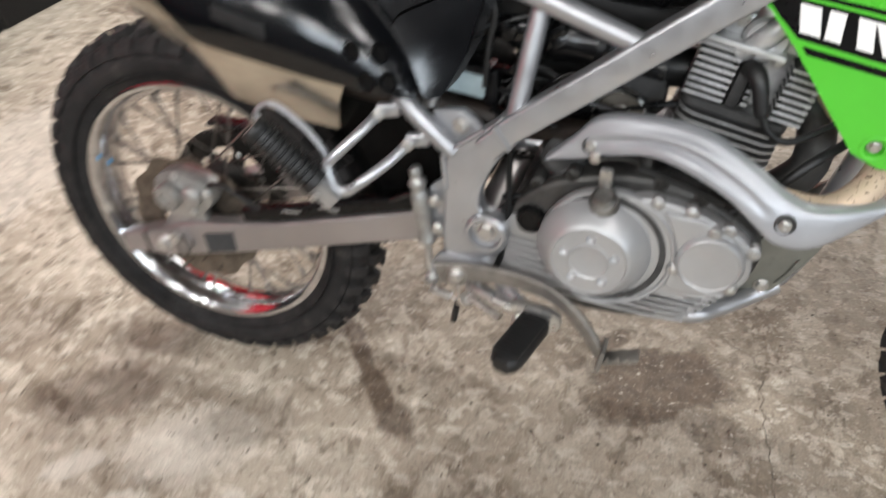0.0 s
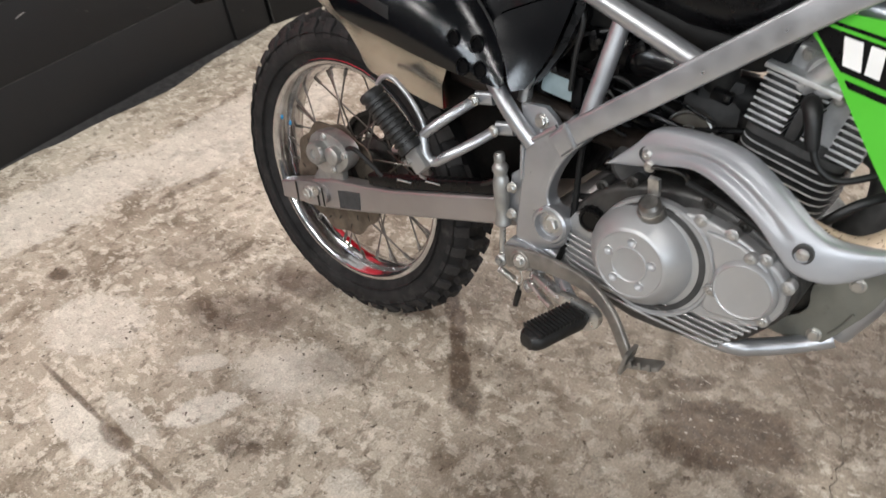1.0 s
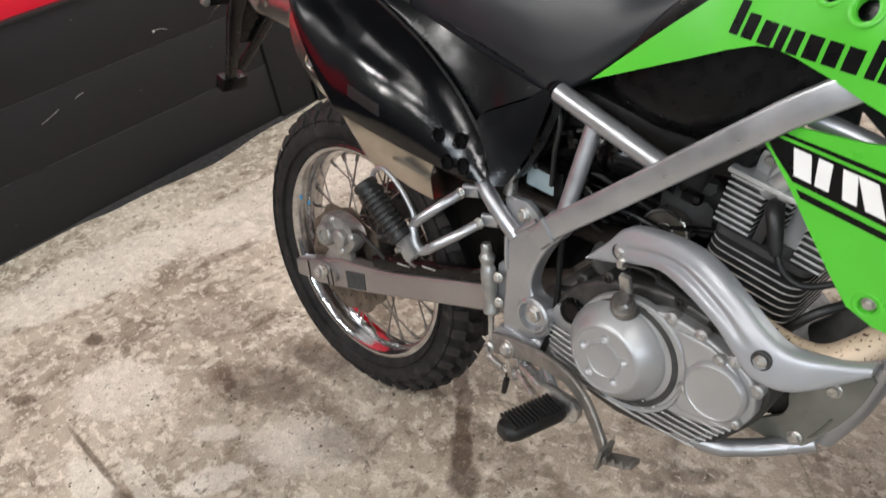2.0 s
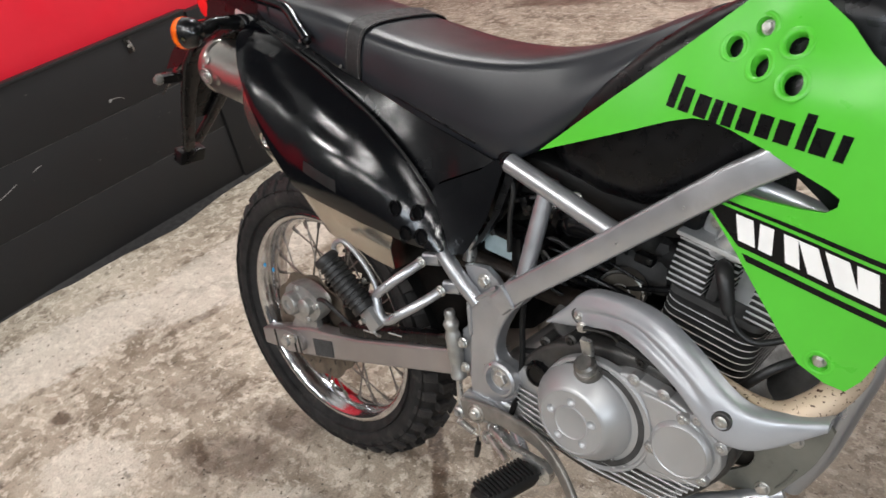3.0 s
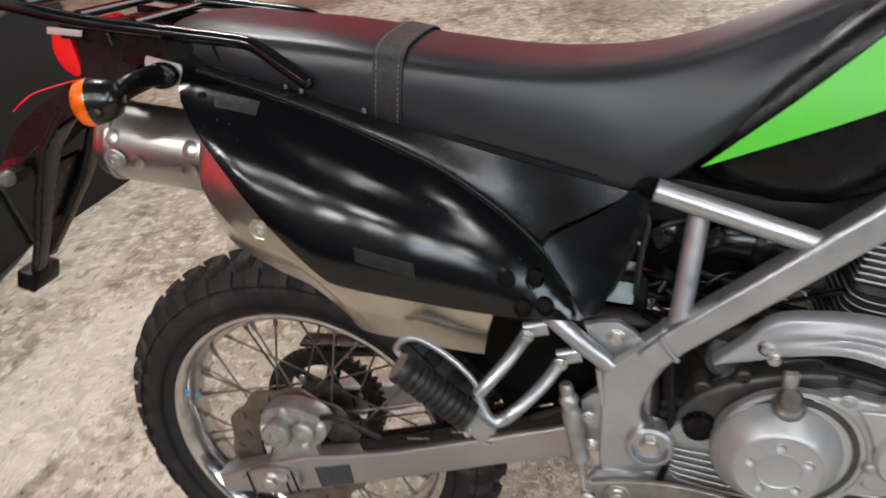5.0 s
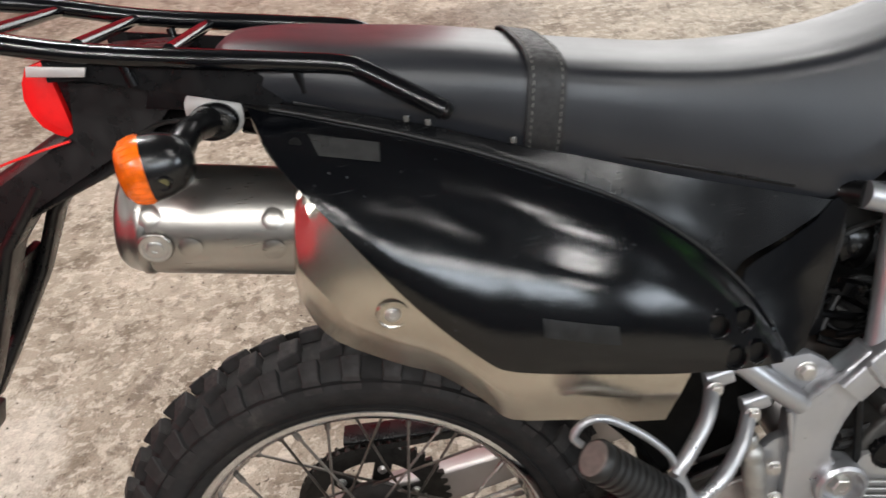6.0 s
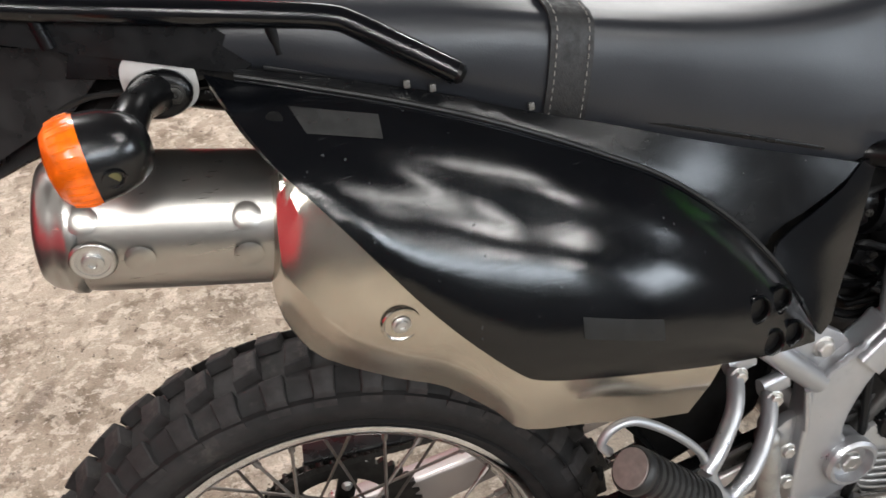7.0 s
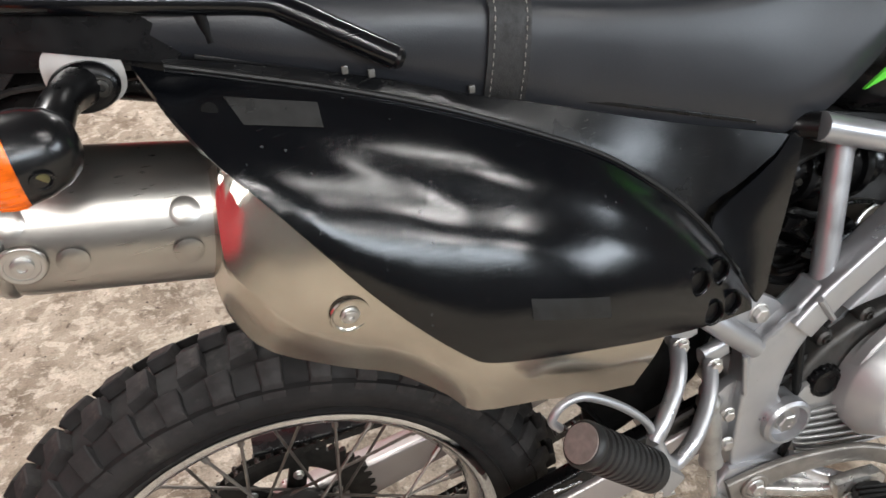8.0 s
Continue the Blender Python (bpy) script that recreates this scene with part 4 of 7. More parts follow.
lo = [path[-1].lerp(FS + Vector((0.006, 0, -rr)), t) - Vector((0, 0, 0.014 * math.sin(math.pi * t))) for t in np.linspace(0.02, 1, 40)]
hi = [(FS + Vector((0.006, 0, rr))).lerp(path[0], t) - Vector((0, 0, 0.006 * math.sin(math.pi * t))) for t in np.linspace(0, 0.98, 40)]
full = path + lo + hi + [path[0]]
seg = [0.0]
for a, b in zip(full, full[1:]):
    seg.append(seg[-1] + (b - a).length)
for d in np.arange(0, seg[-1], 0.0127):
    q = Vector([np.interp(d, seg, [p[k] for p in full]) for k in range(3)])
    q2 = Vector([np.interp(min(d + 0.004, seg[-1]), seg, [p[k] for p in full]) for k in range(3)])
    t = (q2 - q).normalized()
    a = math.atan2(-t.z, t.x)
    place("chain_link", link_mesh, chain, m=Matrix.Translation((q.x, 0.0595, q.z)) @ Matrix.Rotation(a, 4, "Y"))


# ---- frame and swingarm ----
def both(fill, name, material, label=""):
    """The same part on the right (y < 0) and on the left side."""
    made = []
    for s in (1, -1):
        bm = bm_new()
        fill(bm)
        if s < 0:
            bmesh.ops.transform(bm, matrix=Matrix.Diagonal((1, -1, 1, 1)), verts=bm.verts[:])
            bmesh.ops.reverse_faces(bm, faces=bm.faces[:])
        made.append(part(name, bm, material, bike, label))
    return made


def spar_fill(b):
    sweep(b, [(0.490, -0.111, 0.523), (0.5185, -0.111, 0.5515), (0.60, -0.111, 0.6135), (0.775, -0.112, 0.749), (0.84, -0.108, 0.792), (0.93, -0.06, 0.845), (0.985, -0.022, 0.87)], rounded(0.031, 0.031, 0.004), (0, 1, 0))


both(spar_fill, "main_spar", mat_silver, "silver painted box-section spar")


def pivot_fill(b):
    plate(b, [(0.440, 0.508), (0.456, 0.524), (0.482, 0.543), (0.500, 0.5575), (0.5085, 0.5645), (0.5285, 0.5385), (0.513, 0.520), (0.498, 0.498), (0.485, 0.468), (0.482, 0.444), (0.492, 0.430), (0.509, 0.426), (0.520, 0.406), (0.512, 0.380), (0.490, 0.366), (0.458, 0.357), (0.436, 0.363), (0.436, 0.42), (0.438, 0.465)], -0.119, -0.092, 0.005, 2, 3)


pivots = both(pivot_fill, "pivot_plate", mat_silver, "cast silver pivot plate")
bm = bm_new()
lathe(bm, [(0.027, 0.0), (0.027, 0.010), (0.024, 0.013), (0.021, 0.013), (0.019, 0.004), (0.0001, 0.003)], (0.492, -0.115, 0.408), seg=30)
boss = part("pivot_boss", bm, mat_silver, pivots[0], "round boss for the pivot bolt")
bolt(pivots[0], (0.492, -0.117, 0.408), 0.0115, mesh_hex, label="large dull pivot nut")
# weld beads where spar and plate meet
for a, b_ in (((0.500, -0.1275, 0.5570), (0.5195, -0.1275, 0.5290)), ((0.446, -0.118, 0.514), (0.486, -0.120, 0.546)), ((0.436, -0.118, 0.508), (0.440, -0.120, 0.46))):
    bm = bm_new()
    pts = [Vector(a).lerp(Vector(b_), t) + Vector((0, 0.0008 * (k % 2), 0.0008 * (k % 2))) for k, t in enumerate(np.linspace(0, 1, 12))]
    tube(bm, pts, 0.0032, 8, 1)
    part("weld_bead", bm, mat_silver, pivots[0], "bright rough weld bead")

both(lambda b: tube(b, [(0.494, -0.099, 0.714), (0.648, -0.108, 0.660)], 0.0125, 16), "seat_rail", mat_silver, "round silver frame tube")
both(lambda b: tube(b, [(0.540, -0.078, 0.694), (0.5195, -0.106, 0.560)], 0.0115, 16), "frame_strut", mat_silver, "round silver frame strut")
both(lambda b: tube(b, [(0.494, -0.099, 0.714), (0.470, -0.080, 0.715), (0.40, -0.068, 0.728), (0.20, -0.060, 0.778), (-0.02, -0.050, 0.838)], 0.0115, 14), "rear_rail", mat_plastic, "black rear frame rail under the seat")
both(lambda b: tube(b, [(0.449, -0.112, 0.510), (0.394, -0.112, 0.562), (0.30, -0.085, 0.655), (0.16, -0.072, 0.79)], 0.0115, 14, 4), "rear_stay", mat_silver, "silver rear frame stay")
both(lambda b: tube(b, [(0.788, -0.094, 0.742), (0.815, -0.092, 0.736), (0.855, -0.086, 0.724), (0.905, -0.070, 0.708), (0.945, -0.03, 0.70)], 0.0095, 14, 4), "front_brace", mat_silver, "silver brace behind the shroud")
for x, z in ((0.359, 0.552), (0.395, 0.518)):
    bm = bm_new()
    sweep(bm, [(x - 0.004, -0.114, z), (x + 0.022, -0.111, z + 0.004)], rounded(0.019, 0.012, 0.005), (0, 1, 0))
    part("hanger_lug", bm, mat_silver, bike, "small silver lug welded to the stay")
# upper shock mount plate with its bolt
bm = bm_new()
plate(bm, [(0.420, 0.556), (0.458, 0.561), (0.486, 0.536), (0.481, 0.522), (0.449, 0.514), (0.431, 0.526)], -0.105, -0.094, 0.003, 2)
mount = part("mount_lug", bm, mat_silver, bike, "silver lug with a dull bolt")
bolt(mount, (0.455, -0.105, 0.5415), 0.0085)

# down tube, cradle and lower mount plates
bm = bm_new()
tube(bm, [(1.0, 0, 0.88), (0.965, 0, 0.75), (0.915, 0, 0.56), (0.892, 0, 0.47), (0.872, 0, 0.395), (0.845, 0, 0.335)], 0.0185, 18, 5)
part("down_tube", bm, mat_silver, bike, "silver frame down tube")
both(lambda b: tube(b, [(0.848, -0.025, 0.338), (0.822, -0.038, 0.326), (0.78, -0.070, 0.318), (0.74, -0.092, 0.317), (0.62, -0.090, 0.316), (0.52, -0.098, 0.335), (0.470, -0.106, 0.367)], 0.0115, 14, 5), "cradle_tube", mat_silver, "polished lower cradle tube")
for s in (-1, 1):
    bm = bm_new()
    plate(bm, [(0.882, 0.462), (0.894, 0.455), (0.880, 0.405), (0.862, 0.372), (0.842, 0.340), (0.822, 0.327), (0.772, 0.327), (0.780, 0.345), (0.806, 0.366), (0.813, 0.384), (0.811, 0.408), (0.838, 0.432), (0.862, 0.446)], s * 0.034, s * 0.041, 0.0015, 2)
    mp = part("engine_mount_plate", bm, mat_plate, bike, "dull olive-grey steel engine mount plate")
    for x, z in ((0.828, 0.344), (0.856, 0.428)):
        bolt(mp, (x, s * 0.041, z), 0.0075, axis=(0, s, 0))
    bm = bm_new()
    tube(bm, [(0.843, s * 0.042, 0.352), (0.853, s * 0.0425, 0.368), (0.862, s * 0.0425, 0.390)], 0.0016, 8, 4)
    part("plate_fold", bm, mat_plate, mp, "", 40)
bm = bm_new()
rbox(bm, (0.795, 0, 0.372), (0.040, 0.056, 0.040), 0.004, (0, -12, 0))
part("mount_spacer", bm, mat_darksteel, bike, "black spacer block between the mount plates")


def arm_fill(b):
    top = [(-0.112, 0.270), (-0.045, 0.293), (0.03, 0.317), (0.10, 0.328), (0.168, 0.341), (0.30, 0.378), (0.47, 0.428)]
    bot = [(0.47, 0.382), (0.30, 0.334), (0.10, 0.277), (0.0, 0.252), (-0.06, 0.244), (-0.108, 0.238)]
    plate(b, top + bot, -0.096, -0.066, 0.005, 0, 3)


arms = both(arm_fill, "swingarm_beam", mat_swing, "brushed grey aluminium swingarm beam")
bm = bm_new()
rbox(bm, (0.40, 0, 0.385), (0.05, 0.135, 0.045), 0.008, (0, -15, 0))
part("swingarm_bridge", bm, mat_swing, bike)
bm = bm_new()
lathe(bm, [(0.021, -0.10), (0.021, 0.10)], (0.483, 0, 0.402), (0, 1, 0), 20)
part("pivot_tube", bm, mat_swing, bike)
bm = bm_new()
plate(bm, [(0.046, 0.302), (0.099, 0.314), (0.101, 0.282), (0.051, 0.269)], -0.0962, -0.0975)
part("warning_label", bm, mat_sticker, arms[0], "dark rectangular label plate")
# axle adjuster
bm = bm_new()
plate(bm, [(-0.072, 0.268), (-0.052, 0.293), (0.0, 0.303), (0.022, 0.292), (0.022, 0.272), (-0.006, 0.258), (-0.040, 0.254)], -0.1055, -0.095, 0.003, 2)
adj = part("chain_adjuster", bm, mat_swing, arms[0], "dull adjuster plate with notches")
bolt(adj, (-0.020, -0.105, 0.279), 0.011, label="large axle nut")
for x in (-0.056, 0.0, 0.014):
    bm = bm_new()
    sweep(bm, [(x, -0.1065, 0.298 + 0.12 * x), (x + 0.006, -0.1065, 0.262 + 0.25 * x)], rounded(0.0030, 0.002, 0.0008), (0, 1, 0))
    part("clamp_line", bm, mat_darksteel, adj)
bm = bm_new()
tube(bm, [(0, -0.11, 0.291), (0, 0.11, 0.291)], 0.009, 14)
part("axle", bm, mat_steel, bike)
# black chain guard and slider on top of the arm
bm = bm_new()
sweep(bm, [(-0.02, 0.066, 0.405), (0.08, 0.066, 0.404), (0.20, 0.066, 0.402), (0.30, 0.062, 0.415)], rounded(0.006, 0.034, 0.002), (0, 1, 0), 4)
part("chain_guard", bm, mat_plastic, bike, "black plastic chain guard")
bm = bm_new()
sweep(bm, [(0.12, -0.084, 0.345), (0.20, -0.084, 0.364), (0.33, -0.084, 0.400), (0.43, -0.086, 0.428)], rounded(0.020, 0.018, 0.003), (0, 1, 0))
part("arm_slider", bm, mat_plastic, bike, "black strip along the swingarm top")
for x, z in ((0.19, 0.370), (0.25, 0.386)):
    bm = bm_new()
    tube(bm, [(x, -0.098, z), (x + 0.03, -0.098, z + 0.003)], 0.0016, 6)
    part("wire_clip", bm, mat_chrome, bike, "bright wire hose clip")

# inner mudguard and air box, dark
bm = bm_new()
rows = []
for a in np.linspace(28, 78, 14):
    r = 0.335 + 0.0004 * (a - 28)
    x, z = AX.x + r * math.sin(radians(a)), AX.z + r * math.cos(radians(a))
    rows.append([Vector((x, y, z - (abs(y) / 0.07) ** 2 * 0.02)) for y in np.linspace(-0.075, 0.075, 9)])
skin(bm, rows, closed=False)
bmesh.ops.solidify(bm, geom=bm.faces[:], thickness=0.003)
part("inner_mudguard", bm, mat_plastic_dusty, bike, "dusty black inner mudguard")
bm = bm_new()
plate(bm, [(0.20, 0.640), (0.24, 0.76), (0.40, 0.735), (0.485, 0.705), (0.475, 0.640), (0.43, 0.600), (0.34, 0.60)], -0.070, 0.075, 0.012, 2)
part("air_box", bm, mat_plastic, bike, "black plastic air box")
bm = bm_new()
plate(bm, [(0.47, 0.66), (0.49, 0.712), (0.56, 0.70), (0.64, 0.685), (0.72, 0.70), (0.72, 0.655), (0.66, 0.645), (0.57, 0.66)], -0.060, 0.075, 0.008, 2)
part("inner_tray", bm, mat_plastic_dusty, bike, "dark tray under the tank")
bm = bm_new()
plate(bm, [(0.30, 0.44), (0.33, 0.60), (0.46, 0.60), (0.485, 0.52), (0.470, 0.43), (0.36, 0.41)], -0.02, 0.07, 0.01, 2)
part("inner_fender", bm, mat_flap, bike, "dark inner fender ahead of the wheel")
bm = bm_new()
plate(bm, [(0.235, 0.545), (0.30, 0.60), (0.40, 0.60), (0.435, 0.540), (0.43, 0.44), (0.36, 0.405), (0.315, 0.395), (0.296, 0.46)], -0.062, -0.040, 0.010, 3, 3)
part("mud_flap", bm, mat_flap, bike, "black flap between wheel and frame")
bm = bm_new()
plate(bm, [(0.49, 0.50), (0.49, 0.64), (0.60, 0.64), (0.66, 0.58), (0.66, 0.50)], 0.03, 0.09, 0.01, 2)
part("battery_box", bm, mat_plastic_dusty, bike, "dark battery box on the far side")
bm = bm_new()
tube(bm, [(0.46, -0.016, 0.650), (0.52, -0.026, 0.638), (0.57, -0.028, 0.630), (0.625, -0.018, 0.622)], [0.031, 0.025, 0.025, 0.031, 0.025, 0.025, 0.031, 0.025, 0.025, 0.031, 0.025, 0.028], 20, 6)
hose = part("intake_hose", bm, mat_signal, bike, "black ribbed rubber intake hose")
for x, z in ((0.532, 0.636), (0.596, 0.626)):
    bm = bm_new()
    tube(bm, [(x, -0.027, z), (x + 0.008, -0.027, z - 0.002)], 0.0325, 24)
    part("hose_clamp", bm, mat_plastic, hose)
bm = bm_new()
lathe(bm, [(0.013, -0.02), (0.026, -0.012), (0.030, 0.0), (0.030, 0.012), (0.026, 0.016), (0.010, 0.017), (0.009, 0.022), (0.0001, 0.022)], (0.626, -0.034, 0.552), (0.15, -1, 0.05), 30)
carb = part("carburettor_cap", bm, mat_tarnish, bike, "round tarnished carburettor cover")
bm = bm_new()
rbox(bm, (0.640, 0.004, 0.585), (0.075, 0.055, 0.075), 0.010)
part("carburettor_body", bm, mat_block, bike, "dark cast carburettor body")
bm = bm_new()
lathe(bm, [(0.021, 0), (0.021, 0.045), (0.017, 0.05)], (0.642, -0.01, 0.61), (0.1, -0.35, 1), 20)
part("carburettor_top", bm, mat_cast, bike)
bm = bm_new()
lathe(bm, [(0.024, 0), (0.024, 0.055)], (0.66, 0, 0.60), (1, 0, 0.0), 20)
part("intake_manifold", bm, mat_rubber, bike)

# rings on the carburettor cover, then the loom and its plugs
for r, w in ((0.028, 0.0016), (0.011, 0.0014)):
    bm = bm_new()
    lathe(bm, [(r, 0.016), (r + w, 0.0175), (r + 2 * w, 0.0165)], (0.626, -0.034, 0.552), (0.15, -1, 0.05), 30, caps=False)
    part("cap_ring", bm, mat_steel, carb, "worn bright ring")
rng = random.Random(11)
for k in range(6):
    x0, x1 = rng.uniform(0.45, 0.52), rng.uniform(0.58, 0.70)
    z0, z1 = rng.uniform(0.54, 0.60), rng.uniform(0.52, 0.60)
    y = rng.uniform(-0.075, -0.030)
    bm = bm_new()
    tube(bm, [(x0, y, z0), (x0 + 0.03, y - 0.012, z0 + rng.uniform(-0.03, 0.02)), ((x0 + x1) / 2, y - 0.006, (z0 + z1) / 2 + rng.uniform(-0.03, 0.03)), (x1, y + 0.01, z1)], rng.choice((0.0022, 0.0028, 0.0042)), 8, 7)
    part("loom_wire", bm, mat_plastic, bike, "thin black wire of the loom")
for x, y, z, turn in ((0.515, -0.062, 0.600, 20), (0.552, -0.058, 0.648, -30), (0.585, -0.060, 0.575, 50), (0.498, -0.066, 0.648, 70), (0.662, -0.055, 0.612, 10)):
    bm = bm_new()
    rbox(bm, (x, y, z), (0.024, 0.014, 0.012), 0.002, (0, turn, 0))
    plug_box = part("wire_plug", bm, mat_plastic, bike, "small black wire connector")
    bolt(plug_box, (x + 0.008, y - 0.007, z), 0.0028, mesh_socket_dark)
bm = bm_new()
lathe(bm, [(0.010, 0), (0.010, 0.010), (0.007, 0.012), (0.0001, 0.012)], (0.565, -0.055, 0.668), (0.3, -1, 0.2), 16)
part("clamp_knob", bm, mat_caliper, bike, "small pale metal clamp knob")

# rear shock with spring
bm = bm_new()
tube(bm, [(0.345, 0.0, 0.40), (0.455, 0.0, 0.63)], 0.019, 16)
shock = part("shock_absorber", bm, mat_darksteel, bike, "dark shock absorber")
bm = bm_new()
pts = []
for k in range(150):
    t = k / 149
    c = Vector((0.352, 0, 0.415)).lerp(Vector((0.440, 0, 0.60)), t)
    d = Vector((0.43, 0, 0.90)).normalized()
    s = Vector((0, 1, 0))
    u = d.cross(s)
    a = t * 2 * math.pi * 7
    pts.append(c + (s * math.cos(a) + u * math.sin(a)) * 0.030)
tube(bm, pts, 0.0048, 8, 1)
part("shock_spring", bm, mat_darksteel, shock, "black coil spring")

# rear brake reservoir, hoses and master cylinder
bm = bm_new()
rbox(bm, (0.449, -0.050, 0.577), (0.050, 0.030, 0.030), 0.005, (0, 8, 0))
res = part("brake_reservoir", bm, mat_reservoir, bike, "milky translucent brake fluid reservoir")
bm = bm_new()
rbox(bm, (0.451, -0.050, 0.597), (0.056, 0.036, 0.010), 0.003, (0, 8, 0))
part("reservoir_lid", bm, mat_plastic, res, "black reservoir lid")
bm = bm_new()
rbox(bm, (0.480, -0.055, 0.575), (0.016, 0.026, 0.045), 0.004)
part("relay", bm, mat_plastic, bike, "small black relay")
bm = bm_new()
tube(bm, [(0.410, -0.080, 0.553), (0.412, -0.080, 0.575), (0.416, -0.078, 0.60)], [0.011, 0.009, 0.009, 0.006], 14, 4)
part("shock_fitting", bm, mat_steel, bike, "tarnished metal fitting")
hoses = [
    [(0.452, -0.080, 0.60), (0.440, -0.085, 0.645), (0.462, -0.085, 0.69), (0.484, -0.08, 0.700)],
    [(0.475, -0.075, 0.58), (0.480, -0.080, 0.63), (0.487, -0.082, 0.675), (0.470, -0.08, 0.70)],
    [(0.490, -0.06, 0.555), (0.520, -0.05, 0.60), (0.56, -0.04, 0.585), (0.61, -0.03, 0.565)],
    [(0.50, -0.055, 0.53), (0.55, -0.05, 0.545), (0.60, -0.055, 0.535), (0.66, -0.03, 0.555)],
    [(0.46, -0.07, 0.645), (0.51, -0.06, 0.66), (0.57, -0.055, 0.672), (0.66, -0.05, 0.69)],
    [(0.50, -0.04, 0.575), (0.54, -0.06, 0.555), (0.575, -0.06, 0.535), (0.60, -0.06, 0.50)],
]
for h in hoses:
    bm = bm_new()
    tube(bm, h, 0.0036, 8, 8)
    part("hose", bm, mat_rubber, bike, "thin black rubber hose")
bm = bm_new()
tube(bm, [(0.518, -0.100, 0.545), (0.514, -0.100, 0.50), (0.516, -0.104, 0.43), (0.512, -0.112, 0.38), (0.498, -0.112, 0.335)], 0.0042, 8, 8)
part("drain_hose", bm, mat_plastic_dusty, bike, "grey drain hose behind the pivot plate")
bm = bm_new()
tube(bm, [(0.399, -0.117, 0.485), (0.400, -0.117, 0.474), (0.402, -0.117, 0.462), (0.404, -0.117, 0.445), (0.409, -0.117, 0.41), (0.412, -0.117, 0.385), (0.413, -0.117, 0.376)], [0.006, 0.008, 0.008, 0.0075, 0.0115, 0.0115, 0.0085, 0.0115, 0.0115, 0.0115, 0.010, 0.010, 0.012, 0.012, 0.008], 16, 4)
mc = part("brake_master_cylinder", bm, mat_caliper, bike, "grey brake master cylinder")
bolt(mc, (0.424, -0.118, 0.440), 0.0065)
bolt(mc, (0.427, -0.118, 0.400), 0.0065)
bm = bm_new()
tube(bm, [(0.413, -0.118, 0.380), (0.416, -0.120, 0.345), (0.420, -0.122, 0.322)], 0.0048, 10, 4)
part("push_rod", bm, mat_steel, mc)
bm = bm_new()
plate(bm, [(0.415, 0.455), (0.440, 0.47), (0.442, 0.42), (0.44, 0.385), (0.418, 0.385), (0.412, 0.41)], -0.108, -0.096, 0.003, 2)
part("cylinder_bracket", bm, mat_silver, bike, "silver bracket plate")
a, b = Vector((0.4200, -0.130, 0.3125)), Vector((0.4485, -0.130, 0.3035))
turn = (b - a).normalized().orthogonal().normalized()
side = (b - a).normalized().cross(turn)
bm = bm_new()
tube(bm, [a.lerp(b, t) + turn * 0.0048 * math.cos(t * 57) + side * 0.0048 * math.sin(t * 57) for t in np.linspace(0, 1, 120)], 0.0011, 6, 1)
spring = part("return_spring", bm, mat_steel, bike, "small steel return spring")
bm = bm_new()
tube(bm, [b, (0.455, -0.130, 0.300), (0.459, -0.130, 0.306), (0.458, -0.130, 0.318), (0.452, -0.130, 0.330)], 0.0012, 6, 4)
part("spring_hook", bm, mat_steel, spring)
bm = bm_new()
lathe(bm, [(0.0095, -0.006), (0.0095, 0.004), (0.0070, 0.006), (0.0060, 0.004), (0.0001, 0.004)], (0.4215, -0.128, 0.3270), seg=20)
lathe(bm, [(0.0040, -0.004), (0.0040, 0.009), (0.0001, 0.010)], (0.4215, -0.128, 0.3270), seg=12)
part("clevis_pin", bm, mat_caliper, bike, "pale metal clevis pin on the pedal")
bm = bm_new()
tube(bm, [(0.4535, -0.128, 0.298), (0.4555, -0.130, 0.287)], 0.0016, 6, 2)
tube(bm, [(0.4560, -0.130, 0.288), (0.4515, -0.130, 0.262)], [0.0045, 0.0048, 0.0040], 12, 2)
part("lamp_switch_stub", bm, mat_rubber, bike, "dark rubber stub hanging from the pedal")

# brake pedal
bm = bm_new()
line = curve([(0.430, -0.128, 0.338), (0.470, -0.130, 0.349), (0.52, -0.136, 0.356), (0.572, -0.146, 0.356), (0.612, -0.158, 0.340), (0.640, -0.168, 0.312), (0.655, -0.174, 0.293)], 5)
secs = [rounded(0.008, w, 0.003) for w in np.interp(np.linspace(0, 1, len(line)), [0, 0.15, 0.5, 0.85, 1], [0.034, 0.028, 0.022, 0.018, 0.018])]
sweep(bm, line, secs, (0, 0, 1))
pedal = part("brake_pedal", bm, mat_pedal, bike, "worn grey steel brake pedal lever")
bm = bm_new()
rbox(bm, (0.678, -0.178, 0.302), (0.044, 0.022, 0.006), 0.002, (0, -20, 0))
part("pedal_tip", bm, mat_pedal, pedal, "toothed steel pedal pad")
bm = bm_new()
for k in range(3):
    rbox(bm, (0.664 + 0.012 * k, -0.190, 0.302 + 0.0036 * k), (0.004, 0.004, 0.010), 0.001, (0, -20, 0))
part("pad_teeth", bm, mat_pedal, pedal)
bm = bm_new()
rbox(bm, (0.655, -0.178, 0.298), (0.006, 0.030, 0.034), 0.002, (0, 10, 0))
part("pedal_web", bm, mat_pedal, pedal)
bolt(pedal, (0.456, -0.1345, 0.342), 0.008)
bm = bm_new()
lathe(bm, [(0.0155, -0.004), (0.0155, 0.0025), (0.0140, 0.0035), (0.0110, 0.0035), (0.0100, 0.0020), (0.0001, 0.0020)], (0.456, -0.1325, 0.342), seg=26)
part("pedal_boss", bm, mat_pedal, pedal, "", 30)
bm = bm_new()
